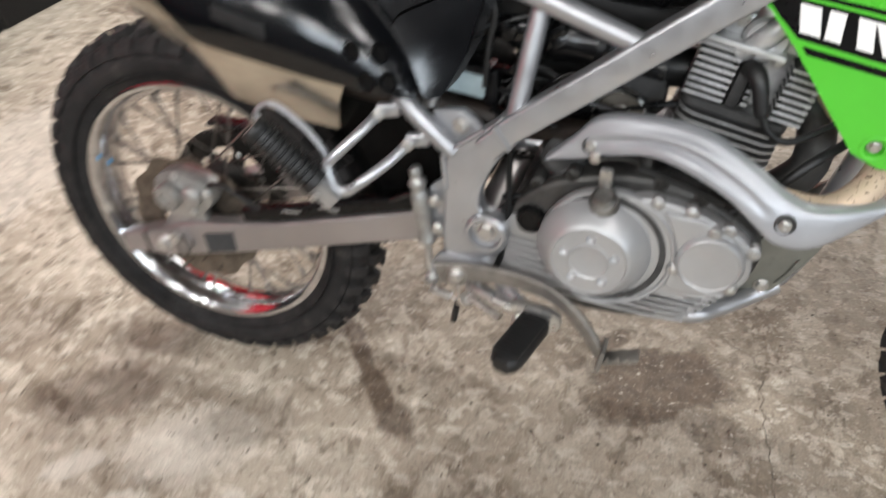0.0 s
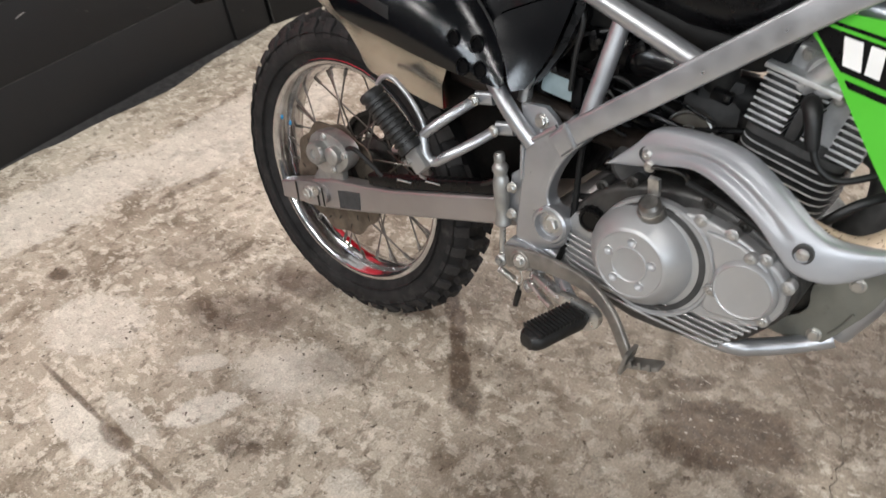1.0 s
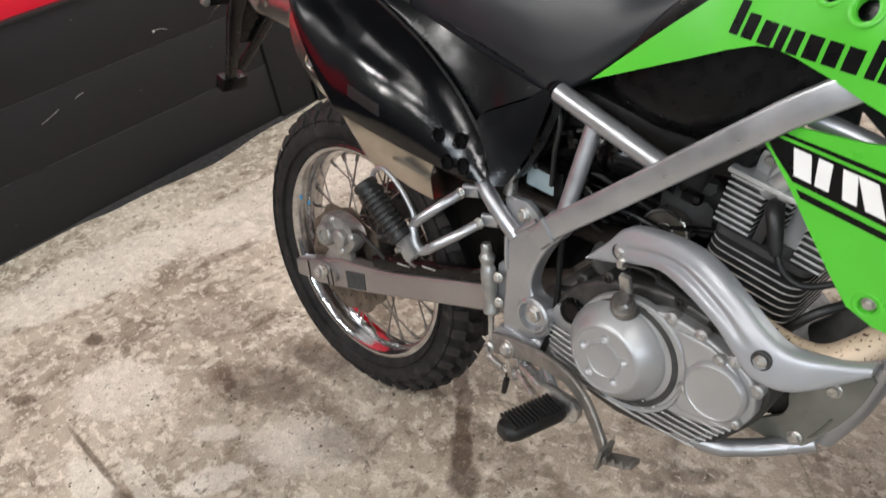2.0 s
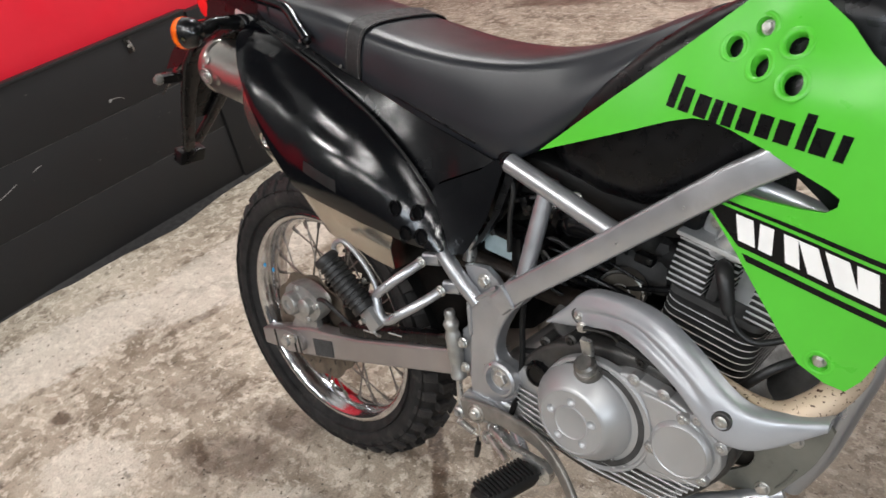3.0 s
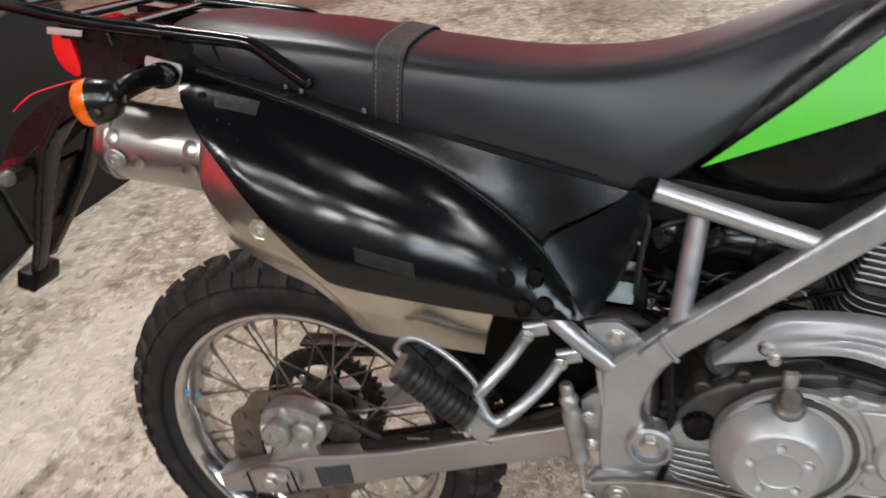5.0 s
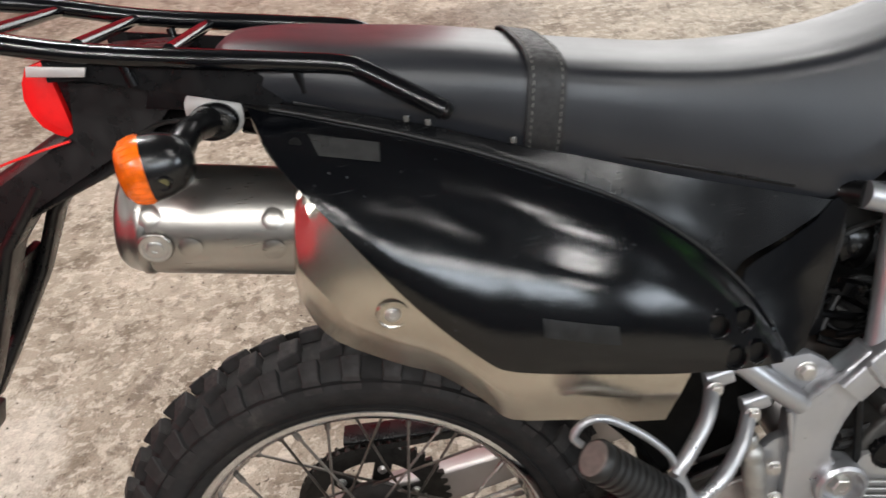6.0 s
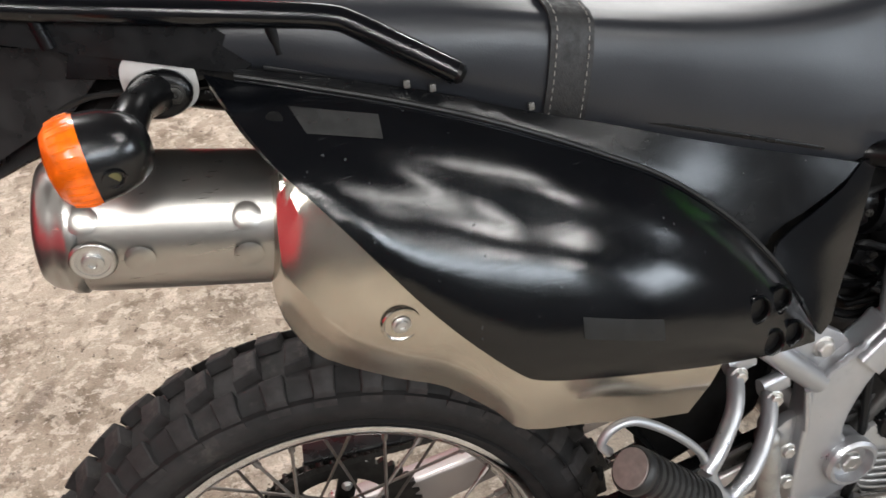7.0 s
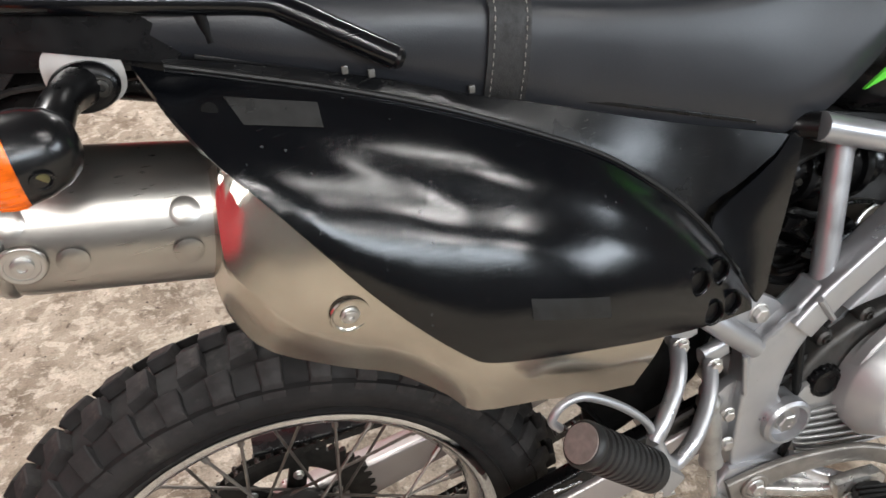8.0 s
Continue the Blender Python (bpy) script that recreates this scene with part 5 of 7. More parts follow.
plate(bm, [(0.432, 0.366), (0.470, 0.362), (0.500, 0.350), (0.500, 0.335), (0.46, 0.322), (0.43, 0.325), (0.418, 0.345)], -0.124, -0.112, 0.003, 2)
part("pedal_bracket", bm, mat_silver, bike, "grimy silver pedal bracket")

# rider footrest
fold = Matrix.Translation((0.560, -0.206, 0.316)) @ Matrix.Rotation(radians(-15), 4, "Z") @ Matrix.Rotation(radians(2), 4, "X")
bm = bm_new()
sec = rounded(0.040, 0.024, 0.011, 5)
sweep(bm, [(0, 0.046, 0), (0, 0.036, 0), (0, -0.030, 0), (0, -0.040, 0), (0, -0.046, 0)], [[(a * 0.8, b * 0.9) for a, b in sec], sec, sec, [(a * 0.86, b * 0.94) for a, b in sec], [(a * 0.55, b * 0.8) for a, b in sec]], (0, 0, 1))
peg = part("footrest", bm, mat_rubber, bike, "ribbed black rubber footrest", 38, fold)
rib = mesh_of("rubber_rib", lambda b: rbox(b, (0, 0, 0.0128), (0.035, 0.0034, 0.0062), 0.0014), mat_rubber)
for k in range(13):
    place("rubber_rib", rib, peg, m=Matrix.Translation((0, -0.035 + 0.006 * k, 0)))
bm = bm_new()
plate(bm, [(0.535, 0.335), (0.590, 0.332), (0.600, 0.312), (0.585, 0.296), (0.548, 0.298)], -0.160, -0.146, 0.004, 2)
part("footrest_hinge", bm, mat_steel, bike, "steel footrest hinge bracket")
bm = bm_new()
sweep(bm, [(0.556, -0.150, 0.318), (0.53, -0.130, 0.322), (0.505, -0.112, 0.340)], rounded(0.012, 0.026, 0.003), (0, 0, 1))
part("footrest_stay", bm, mat_silver, bike, "silver footrest stay")
bolt(bike, (0.548, -0.164, 0.314), 0.008, name="hinge_bolt")
bm = bm_new()
sweep(bm, [(0.470, -0.116, 0.318), (0.488, -0.124, 0.319), (0.515, -0.134, 0.316), (0.545, -0.144, 0.314), (0.566, -0.148, 0.306)], [rounded(0.016, 0.012, 0.004), rounded(0.020, 0.014, 0.005), rounded(0.020, 0.014, 0.005), rounded(0.018, 0.014, 0.005), rounded(0.016, 0.012, 0.004)], (0, 0, 1))
cast = part("footrest_casting", bm, mat_steel, bike, "polished footrest mount casting")
bm = bm_new()
sweep(bm, [(0.468, -0.122, 0.306), (0.492, -0.134, 0.303), (0.520, -0.146, 0.298)], rounded(0.010, 0.008, 0.003), (0, 0, 1), 3)
part("lower_rib", bm, mat_steel, cast)
for q in ((0.470, -0.126, 0.302), (0.478, -0.124, 0.322)):
    bm = bm_new()
    lathe(bm, [(0.0100, -0.010), (0.0100, 0.002), (0.0085, 0.004), (0.0052, 0.004), (0.0048, 0.000), (0.0001, 0.000)], q, (-0.2, -1, 0.3), 22)
    part("casting_ear", bm, mat_steel, cast, "", 30)

# passenger footrest and its hanger
bm = bm_new()
tube(bm, [(0.359, -0.121, 0.552), (0.345, -0.147, 0.538), (0.322, -0.166, 0.516), (0.309, -0.172, 0.502)], 0.0072, 12, 6)
hanger = part("footrest_hanger", bm, mat_silver, bike, "bent silver passenger footrest hanger")
bm = bm_new()
tube(bm, [(0.395, -0.122, 0.518), (0.378, -0.147, 0.503), (0.352, -0.168, 0.484), (0.331, -0.174, 0.470), (0.318, -0.176, 0.478), (0.309, -0.172, 0.502)], 0.0072, 12, 6)
part("hanger_tube", bm, mat_silver, hanger)
bm = bm_new()
tube(bm, [(0.311, -0.170, 0.498), (0.304, -0.168, 0.520), (0.280, -0.166, 0.546), (0.250, -0.166, 0.567), (0.231, -0.166, 0.566), (0.2205, -0.167, 0.554), (0.227, -0.168, 0.544)], 0.0037, 10, 8)
part("hanger_loop", bm, mat_silver, hanger, "silver wire loop")
bolt(hanger, (0.359, -0.127, 0.552), 0.0066, mesh_hex)
bolt(hanger, (0.395, -0.128, 0.518), 0.0066, mesh_hex)
A, B = Vector((0.300, -0.184, 0.482)), Vector((0.236, -0.194, 0.547))
bm = bm_new()
dirn = (B - A).normalized()
prof = [(0.014, 0.0), (0.0185, 0.001)]
for k in range(10):
    h = 0.006 + k * 0.0082
    prof += [(0.0185, h), (0.0185, h + 0.0045), (0.0163, h + 0.0055), (0.0163, h + 0.0075)]
prof += [(0.0185, 0.090), (0.0185, 0.096), (0.0165, 0.0985)]
lathe(bm, prof, A, dirn, 28)
pp = part("passenger_footrest", bm, mat_rubber, bike, "ribbed black rubber passenger footrest folded up", 50)
bm = bm_new()
lathe(bm, [(0.0160, 0.0982), (0.0152, 0.0992), (0.0001, 0.0995)], A, dirn, 28)
part("end_cap", bm, mat_disc_worn, pp, "pale scuffed end disc")
bm = bm_new()
rbox(bm, A + Vector((0.010, 0.004, -0.012)), (0.034, 0.022, 0.026), 0.004, (0, 45, 0))
clev = part("footrest_clevis", bm, mat_case, hanger, "grey cast clevis")
bm = bm_new()
tube(bm, [A + Vector((0.000, -0.014, -0.014)), A + Vector((0.002, 0.016, -0.016))], 0.004, 8)
part("pin", bm, mat_steel, clev)
bm = bm_new()
tube(bm, [A + Vector((0.012, 0.0, -0.022)), A + Vector((0.014, 0.0, -0.034)), A + Vector((0.024, 0.0, -0.036))], 0.0022, 8, 4)
part("split_pin", bm, mat_steel, hanger)

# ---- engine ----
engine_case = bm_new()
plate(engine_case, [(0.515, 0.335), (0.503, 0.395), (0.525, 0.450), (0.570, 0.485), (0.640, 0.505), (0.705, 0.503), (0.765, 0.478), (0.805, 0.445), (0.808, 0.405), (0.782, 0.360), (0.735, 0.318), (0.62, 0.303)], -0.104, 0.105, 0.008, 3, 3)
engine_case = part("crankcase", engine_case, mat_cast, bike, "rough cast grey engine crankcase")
bm = bm_new()
plate(bm, [(0.500, 0.350), (0.500, 0.402), (0.520, 0.432), (0.560, 0.440), (0.62, 0.40), (0.70, 0.39), (0.772, 0.380), (0.768, 0.366), (0.738, 0.320), (0.66, 0.326), (0.57, 0.334), (0.53, 0.340)], -0.110, -0.098, 0.004, 1)
part("sump_side", bm, mat_case, engine_case, "grey painted lower crankcase side")
bm = bm_new()
plate(bm, [(0.580, 0.385), (0.576, 0.420), (0.584, 0.450), (0.600, 0.472), (0.625, 0.483), (0.6507, 0.4835), (0.669, 0.489), (0.6871, 0.4912), (0.7155, 0.4860), (0.7397, 0.4795), (0.7602, 0.470), (0.7804, 0.4605), (0.795, 0.448), (0.801, 0.430), (0.802, 0.4065), (0.788, 0.3830), (0.765, 0.370), (0.735, 0.362), (0.69, 0.360), (0.63, 0.356), (0.600, 0.364)], -0.122, -0.100, 0.004, 2, 3)
clutch = part("clutch_cover", bm, mat_dome, bike, "satin silver painted clutch cover")
bm = bm_new()
plate(bm, [(0.700, 0.478), (0.742, 0.4745), (0.776, 0.456), (0.794, 0.432), (0.792, 0.408), (0.772, 0.384), (0.735, 0.374), (0.712, 0.380), (0.720, 0.43)], -0.1265, -0.1200, 0.0035, 2, 3)
part("cover_swell", bm, mat_dome, clutch, "raised front half of the cover")
DOME = (0.6245, -0.116, 0.4135)
bm = bm_new()
lathe(bm, [(0.0675, -0.010), (0.0675, 0.009), (0.0664, 0.0120), (0.0590, 0.0225), (0.0495, 0.0340), (0.0462, 0.0366), (0.0440, 0.0372), (0.0432, 0.0368), (0.0428, 0.0360)], DOME, seg=72, caps=False)
dome = part("clutch_dome", bm, mat_dome, clutch, "round silver engine cover with five dimples", 25)
dents = [(0.6245 + 0.0305 * math.cos(radians(72 * k + 18)), 0.4135 + 0.0305 * math.sin(radians(72 * k + 18)), 0.0058, 0.0058) for k in range(5)]
bm = bm_new()
panel(bm, [(0.6245 + 0.0431 * math.cos(a), 0.4135 + 0.0431 * math.sin(a)) for a in np.linspace(0, 2 * math.pi, 65)[:-1]], lambda x, z: -0.1522, 0.002, dents, 0.006)
part("dome_face", bm, mat_dome, dome, "flat round face", 40)
dent_mesh = mesh_of("dimple", lambda b: lathe(b, [(0.0068, 0.0002), (0.0062, 0.0006), (0.0056, -0.0002), (0.0042, -0.0026), (0.0022, -0.0038), (0.0001, -0.0042)], seg=20, caps=False), mat_dome, 60)
for x, z, _, _ in dents:
    place("dimple", dent_mesh, dome, m=Matrix.Translation((x, -0.1522, z)))
bm = bm_new()
lathe(bm, [(0.0245, -0.001), (0.0240, 0.0012), (0.0228, 0.0016), (0.0216, 0.0008), (0.0205, 0.0004), (0.0001, 0.0006)], (0.6245, -0.1522, 0.4135), seg=48)
part("dome_boss", bm, mat_dome, dome, "shallow round boss", 30)
bm = bm_new()
lathe(bm, [(0.0805, -0.004), (0.0800, 0.0060), (0.0780, 0.0086), (0.0755, 0.0080), (0.0728, 0.0030), (0.0700, 0.0020)], (0.6400, -0.117, 0.4150), seg=72, caps=False)
part("dome_step", bm, mat_dome, clutch, "stepped rim round the cover", 25)
# shade in the groove round the dome, put in as a dark ring
bm = bm_new()
lathe(bm, [(0.0735, 0.0), (0.0735, 0.0062), (0.066, 0.0062)], (0.6350, -0.117, 0.4145), seg=64, caps=False)
part("dome_shade_ring", bm, mat_block, clutch, "dark ring that stands for the shade in the groove round the dome", 25)
bm = bm_new()
lathe(bm, [(0.038, -0.004), (0.038, 0.008), (0.0355, 0.012), (0.0335, 0.0135), (0.0320, 0.0125), (0.0001, 0.0125)], (0.757, -0.120, 0.421), seg=44)
filt = part("oil_filter_cover", bm, mat_dome, clutch, "round silver oil filter cover", 25)
for a in (92, 203, 312):
    x, z = 0.757 + 0.041 * math.cos(radians(a)), 0.421 + 0.041 * math.sin(radians(a))
    bm = bm_new()
    lathe(bm, [(0.0085, -0.01), (0.0085, 0.006), (0.007, 0.008)], (x, -0.120, z), seg=18)
    part("bolt_boss", bm, mat_case, filt)
    bolt(filt, (x, -0.128, z), 0.0042, mesh_socket)
for x, z in ((0.690, 0.486), (0.728, 0.480), (0.770, 0.464), (0.800, 0.440)):
    bm = bm_new()
    lathe(bm, [(0.0085, -0.008), (0.0085, 0.004), (0.007, 0.005)], (x, -0.118, z), seg=16)
    part("bolt_boss", bm, mat_case, clutch)
    bolt(clutch, (x, -0.1225, z), 0.0036, mesh_socket)
for k in range(7):
    bm = bm_new()
    a, b = Vector((0.532 - 0.0034 * k, -0.1125, 0.343 + 0.0098 * k)), Vector((0.730 + 0.0062 * k, -0.1185, 0.3250 + 0.0080 * k))
    mid = a.lerp(b, 0.42) + Vector((0, -0.0035 + 0.0018 * max(0, k - 2), -0.004))
    sweep(bm, [a + Vector((-0.008, 0.008, 0.002)), a, mid, b, b + Vector((0.004, 0.006, 0.001))], rounded(0.010, 0.0030, 0.0012), (0, 1, 0), 3)
    part("cooling_rib", bm, mat_case, engine_case)
# ribbed black cap behind the dome
bm = bm_new()
lathe(bm, [(0.0185, -0.02), (0.0185, 0.004), (0.0165, 0.009), (0.013, 0.0095), (0.0120, 0.0075), (0.0001, 0.0075)], (0.545, -0.104, 0.430), seg=28)
drain_cap = part("filler_plug", bm, mat_plastic, engine_case, "round black plastic plug")
for k in range(14):
    a = 2 * math.pi * k / 14
    bm = bm_new()
    rbox(bm, (0.545 + 0.0182 * math.cos(a), -0.105, 0.430 + 0.0182 * math.sin(a)), (0.003, 0.010, 0.003), 0.0008, (0, -math.degrees(a), 0), 1)
    part("grip_rib", bm, mat_plastic, drain_cap)
# oil filler and clutch lever on top of the cover
bm = bm_new()
lathe(bm, [(0.0175, -0.02), (0.0175, 0.006), (0.0155, 0.010), (0.014, 0.010), (0.0135, 0.020), (0.010, 0.024), (0.0001, 0.024)], (0.632, -0.126, 0.479), (0, -0.60, 0.80), 24)
part("oil_filler", bm, mat_filler, clutch, "dark metal oil filler cap")
bm = bm_new()
rbox(bm, (0.631, -0.130, 0.514), (0.015, 0.008, 0.028), 0.003, (18, 0, 0))
part("clutch_lever", bm, mat_steel, clutch, "bright clutch release lever")
bm = bm_new()
sweep(bm, [(0.622, -0.122, 0.534), (0.642, -0.120, 0.537), (0.658, -0.115, 0.533), (0.665, -0.11, 0.520)], rounded(0.004, 0.012, 0.0015), (0, 1, 0), 3)
part("lever_bracket", bm, mat_darksteel, clutch)
bolt(clutch, (0.616, -0.118, 0.531), 0.006)
bm = bm_new()
tube(bm, [(0.662, -0.115, 0.525), (0.69, -0.110, 0.515), (0.73, -0.105, 0.50), (0.76, -0.10, 0.485)], 0.0042, 8, 6)
part("clutch_cable", bm, mat_rubber, bike, "black clutch cable")
for x, y, z in ((0.590, -0.095, 0.494), (0.548, -0.09, 0.474), (0.690, -0.098, 0.502), (0.735, -0.098, 0.488)):
    bm = bm_new()
    lathe(bm, [(0.009, -0.02), (0.009, 0.006), (0.007, 0.008)], (x, y, z), seg=14)
    part("case_boss", bm, mat_cast, engine_case)
    bolt(engine_case, (x, y - 0.007, z), 0.0048, mesh_socket_dark)
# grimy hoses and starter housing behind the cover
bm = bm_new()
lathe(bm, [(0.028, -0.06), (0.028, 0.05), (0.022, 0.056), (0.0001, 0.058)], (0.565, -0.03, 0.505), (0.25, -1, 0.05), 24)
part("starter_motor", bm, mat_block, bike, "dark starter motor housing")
bm = bm_new()
tube(bm, [(0.50, -0.08, 0.41), (0.535, -0.085, 0.445), (0.575, -0.08, 0.485), (0.60, -0.07, 0.51)], 0.009, 10, 5)
part("breather_hose", bm, mat_rubber, bike, "thick black breather hose")
for z in (0.425, 0.44, 0.455):
    bm = bm_new()
    tube(bm, [(0.505, -0.09, z - 0.01), (0.535, -0.093, z), (0.56, -0.09, z + 0.022)], 0.0042, 8, 5)
    part("wire", bm, mat_rubber, bike, "thin black wire")

# cylinder, head and fins, tipped forward
tip = Matrix.Translation((0.705, 0, 0.46)) @ Matrix.Rotation(radians(13), 4, "Y")


def tipped(bm):
    bmesh.ops.transform(bm, matrix=tip, verts=bm.verts[:])
    return bm


def edge_only(ob):
    """Black painted fin whose outer edge alone is bare metal."""
    up = (tip.to_3x3() @ Vector((0, 0, 1))).normalized()
    ob.data.materials.append(mat_block)
    for face in ob.data.polygons:
        if abs(face.normal.dot(up)) > 0.75:
            face.material_index = 1
    return ob


bm = bm_new()
sweep(bm, [(0.018, 0, 0.02), (0.018, 0, 0.125)], rounded(0.092, 0.104, 0.02, 4), (0, 1, 0))
cyl = part("cylinder", tipped(bm), mat_block, bike, "dark cylinder block")
for k in range(8):
    z = 0.046 + 0.0094 * k
    w = 0.122 - 0.0008 * k
    bm = bm_new()
    sweep(bm, [(0.020, 0, z), (0.020, 0, z + 0.0019)], rounded(w, 0.136, 0.022, 5), (0, 1, 0))
    edge_only(part("cylinder_fin", tipped(bm), mat_fin, cyl))
bm = bm_new()
sweep(bm, [(0.020, 0, 0.120), (0.020, 0, 0.129)], rounded(0.116, 0.130, 0.014, 4), (0, 1, 0))
part("head_gasket_face", tipped(bm), mat_block, cyl, "dark smooth band between cylinder and head")
bm = bm_new()
sweep(bm, [(0.020, 0.008, 0.129), (0.020, 0.008, 0.196)], rounded(0.088, 0.080, 0.012, 4), (0, 1, 0))
head = part("cylinder_head", tipped(bm), mat_fin, bike, "bright cast cylinder head")
for k in range(8):
    z = 0.134 + 0.0080 * k
    for x0, wx, yy, dy in ((-0.020, 0.044, -0.060, 0.034), (0.025, 0.008, -0.056, 0.020), (0.070, 0.034, -0.060, 0.034)):
        bm = bm_new()
        rbox(bm, (x0, yy + 0.012, z), (wx, dy, 0.0032), 0.0009)
        edge_only(part("head_fin", tipped(bm), mat_fin, head))
    bm = bm_new()
    rbox(bm, (0.020, 0.062, z), (0.118, 0.016, 0.0036), 0.0014)
    part("head_fin", tipped(bm), mat_fin, head)
for x0, wx in ((-0.020, 0.034), (0.012, 0.013), (0.070, 0.026)):
    bm = bm_new()
    rbox(bm, (x0, -0.040, 0.162), (wx, 0.040, 0.066), 0.003)
    part("head_rib", tipped(bm), mat_block, head, "dark slot between the fins")
bm = bm_new()
rbox(bm, (-0.002, -0.048, 0.199), (0.086, 0.052, 0.006), 0.002)
part("head_top_fin", tipped(bm), mat_fin, head)
bm = bm_new()
rbox(bm, (0.024, 0.0, 0.212), (0.105, 0.100, 0.030), 0.010)
lathe(bm, [(0.024, -0.02), (0.024, 0.058), (0.020, 0.062), (0.0001, 0.062)], (0.016, 0, 0.209), (0, -1, 0), 26)
camcover = part("cam_cover", tipped(bm), mat_fin, bike, "silver cast cam cover")
for x, z in ((-0.012, 0.220), (0.055, 0.216), (0.038, 0.190)):
    q = tip @ Vector((x, -0.054, z))
    bolt(camcover, q, 0.006, mesh_hex)
bm = bm_new()
tube(bm, [tip @ Vector((-0.002, -0.052, 0.188)), tip @ Vector((0.014, -0.062, 0.212)), tip @ Vector((0.028, -0.062, 0.235))], 0.012, 14, 4)
part("oil_pipe", bm, mat_fin, bike, "silver oil pipe boss")
# spark plug cap and lead
bm = bm_new()
tube(bm, [(0.757, -0.060, 0.628), (0.764, -0.074, 0.630), (0.770, -0.082, 0.618), (0.775, -0.084, 0.598), (0.778, -0.084, 0.588)], [0.0095, 0.0105, 0.0098, 0.0085, 0.0078, 0.0065], 14, 5)
plug = part("spark_plug_cap", bm, mat_rubber, bike, "black rubber spark plug cap")
bm = bm_new()
tube(bm, [(0.777, -0.084, 0.592), (0.789, -0.084, 0.570), (0.812, -0.078, 0.560), (0.85, -0.06, 0.575), (0.90, -0.03, 0.60)], 0.0040, 10, 8)
part("plug_lead", bm, mat_rubber, plug, "black spark plug lead")
bm = bm_new()
tube(bm, [(0.765, -0.095, 0.470), (0.80, -0.10, 0.505), (0.835, -0.095, 0.545), (0.875, -0.06, 0.565), (0.905, -0.03, 0.59)], 0.0055, 10, 8)
part("cable", bm, mat_rubber, bike, "thick black cable below the shroud")

# header pipe, heat guard
bm = bm_new()
tube(bm, [(0.80, 0.02, 0.575), (0.835, 0.015, 0.575), (0.872, 0.00, 0.565), (0.900, -0.035, 0.560), (0.905, -0.080, 0.553), (0.885, -0.118, 0.532), (0.85, -0.130, 0.512), (0.79, -0.128, 0.520), (0.72, -0.118, 0.548)], 0.0165, 18, 6)
part("header_pipe", bm, mat_header, bike, "heat-stained speckled exhaust header pipe")
bm = bm_new()
tube(bm, [(0.72, -0.116, 0.548), (0.65, -0.095, 0.553), (0.58, -0.070, 0.535), (0.50, -0.055, 0.530), (0.40, -0.070, 0.55), (0.30, -0.09, 0.575)], 0.0165, 18, 6)
part("mid_pipe", bm, mat_midpipe, bike, "brown heat-stained exhaust mid pipe")
bm = bm_new()
tube(bm, [(0.79, 0.02, 0.580), (0.84, 0.012, 0.560), (0.850, 0.0, 0.50), (0.82, 0.0, 0.46)], 0.022, 16, 5)
part("exhaust_flange", bm, mat_block, bike, "dark metal behind the header")

top = [(0.5565, -0.1000, 0.5155), (0.5865, -0.1050, 0.5460), (0.614, -0.1090, 0.5755), (0.660, -0.1180, 0.5860), (0.7030, -0.1290, 0.5885), (0.738, -0.140, 0.583), (0.781, -0.150, 0.560), (0.812, -0.158, 0.541), (0.838, -0.160, 0.531), (0.872, -0.152, 0.531), (0.906, -0.134, 0.534)]
bot = [(0.5595, -0.1000, 0.5135), (0.5795, -0.1030, 0.5175), (0.600, -0.1060, 0.5220), (0.638, -0.1190, 0.5385), (0.675, -0.1350, 0.5510), (0.713, -0.150, 0.547), (0.756, -0.162, 0.530), (0.786, -0.168, 0.507), (0.811, -0.170, 0.489), (0.850, -0.162, 0.489), (0.906, -0.136, 0.523)]
ct, cb = curve(top, 5), curve(bot, 5)
bm = bm_new()
rows = []
for i, (a, b) in enumerate(zip(ct, cb)):
    s = i / (len(ct) - 1)
    row = []
    for k in range(21):
        v = k / 20
        q = a.lerp(b, v)
        out = 0.0085 * (4 * v * (1 - v)) ** 0.28
        crease = math.exp(-((v - 0.56) / 0.10) ** 2) * math.sin(math.pi * min(1, max(0, (s - 0.16) / 0.55)))
        out -= 0.0050 * crease
        out += 0.0030 * math.exp(-((v - 0.36) / 0.10) ** 2) * math.sin(math.pi * min(1, max(0, (s - 0.16) / 0.55)))
        row.append(q + Vector((0, -out, 0)))
    rows.append([a + Vector((0, 0.014, -0.002))] + row + [b + Vector((0, 0.014, 0.002))])
skin(bm, rows, closed=False)
bmesh.ops.recalc_face_normals(bm, faces=bm.faces[:])
if sum(f.normal.y for f in bm.faces) > 0:
    bmesh.ops.reverse_faces(bm, faces=bm.faces[:])
bmesh.ops.solidify(bm, geom=bm.faces[:], thickness=0.002)
guard = part("heat_guard", bm, mat_guard, bike, "satin silver exhaust heat guard", 55)
for at in ((0.6095, -0.1152, 0.5435), (0.815, -0.1745, 0.515)):
    bm = bm_new()
    lathe(bm, [(0.0108, -0.004), (0.0106, 0.0004), (0.0098, 0.0010), (0.0090, 0.0004), (0.0084, -0.0006), (0.0001, -0.0008)], at, seg=26)
    part("bolt_washer", bm, mat_block, guard, "dark washer under the bolt", 40)
    bolt(guard, Vector(at) + Vector((0, -0.0008, 0)), 0.0048, mesh_socket)


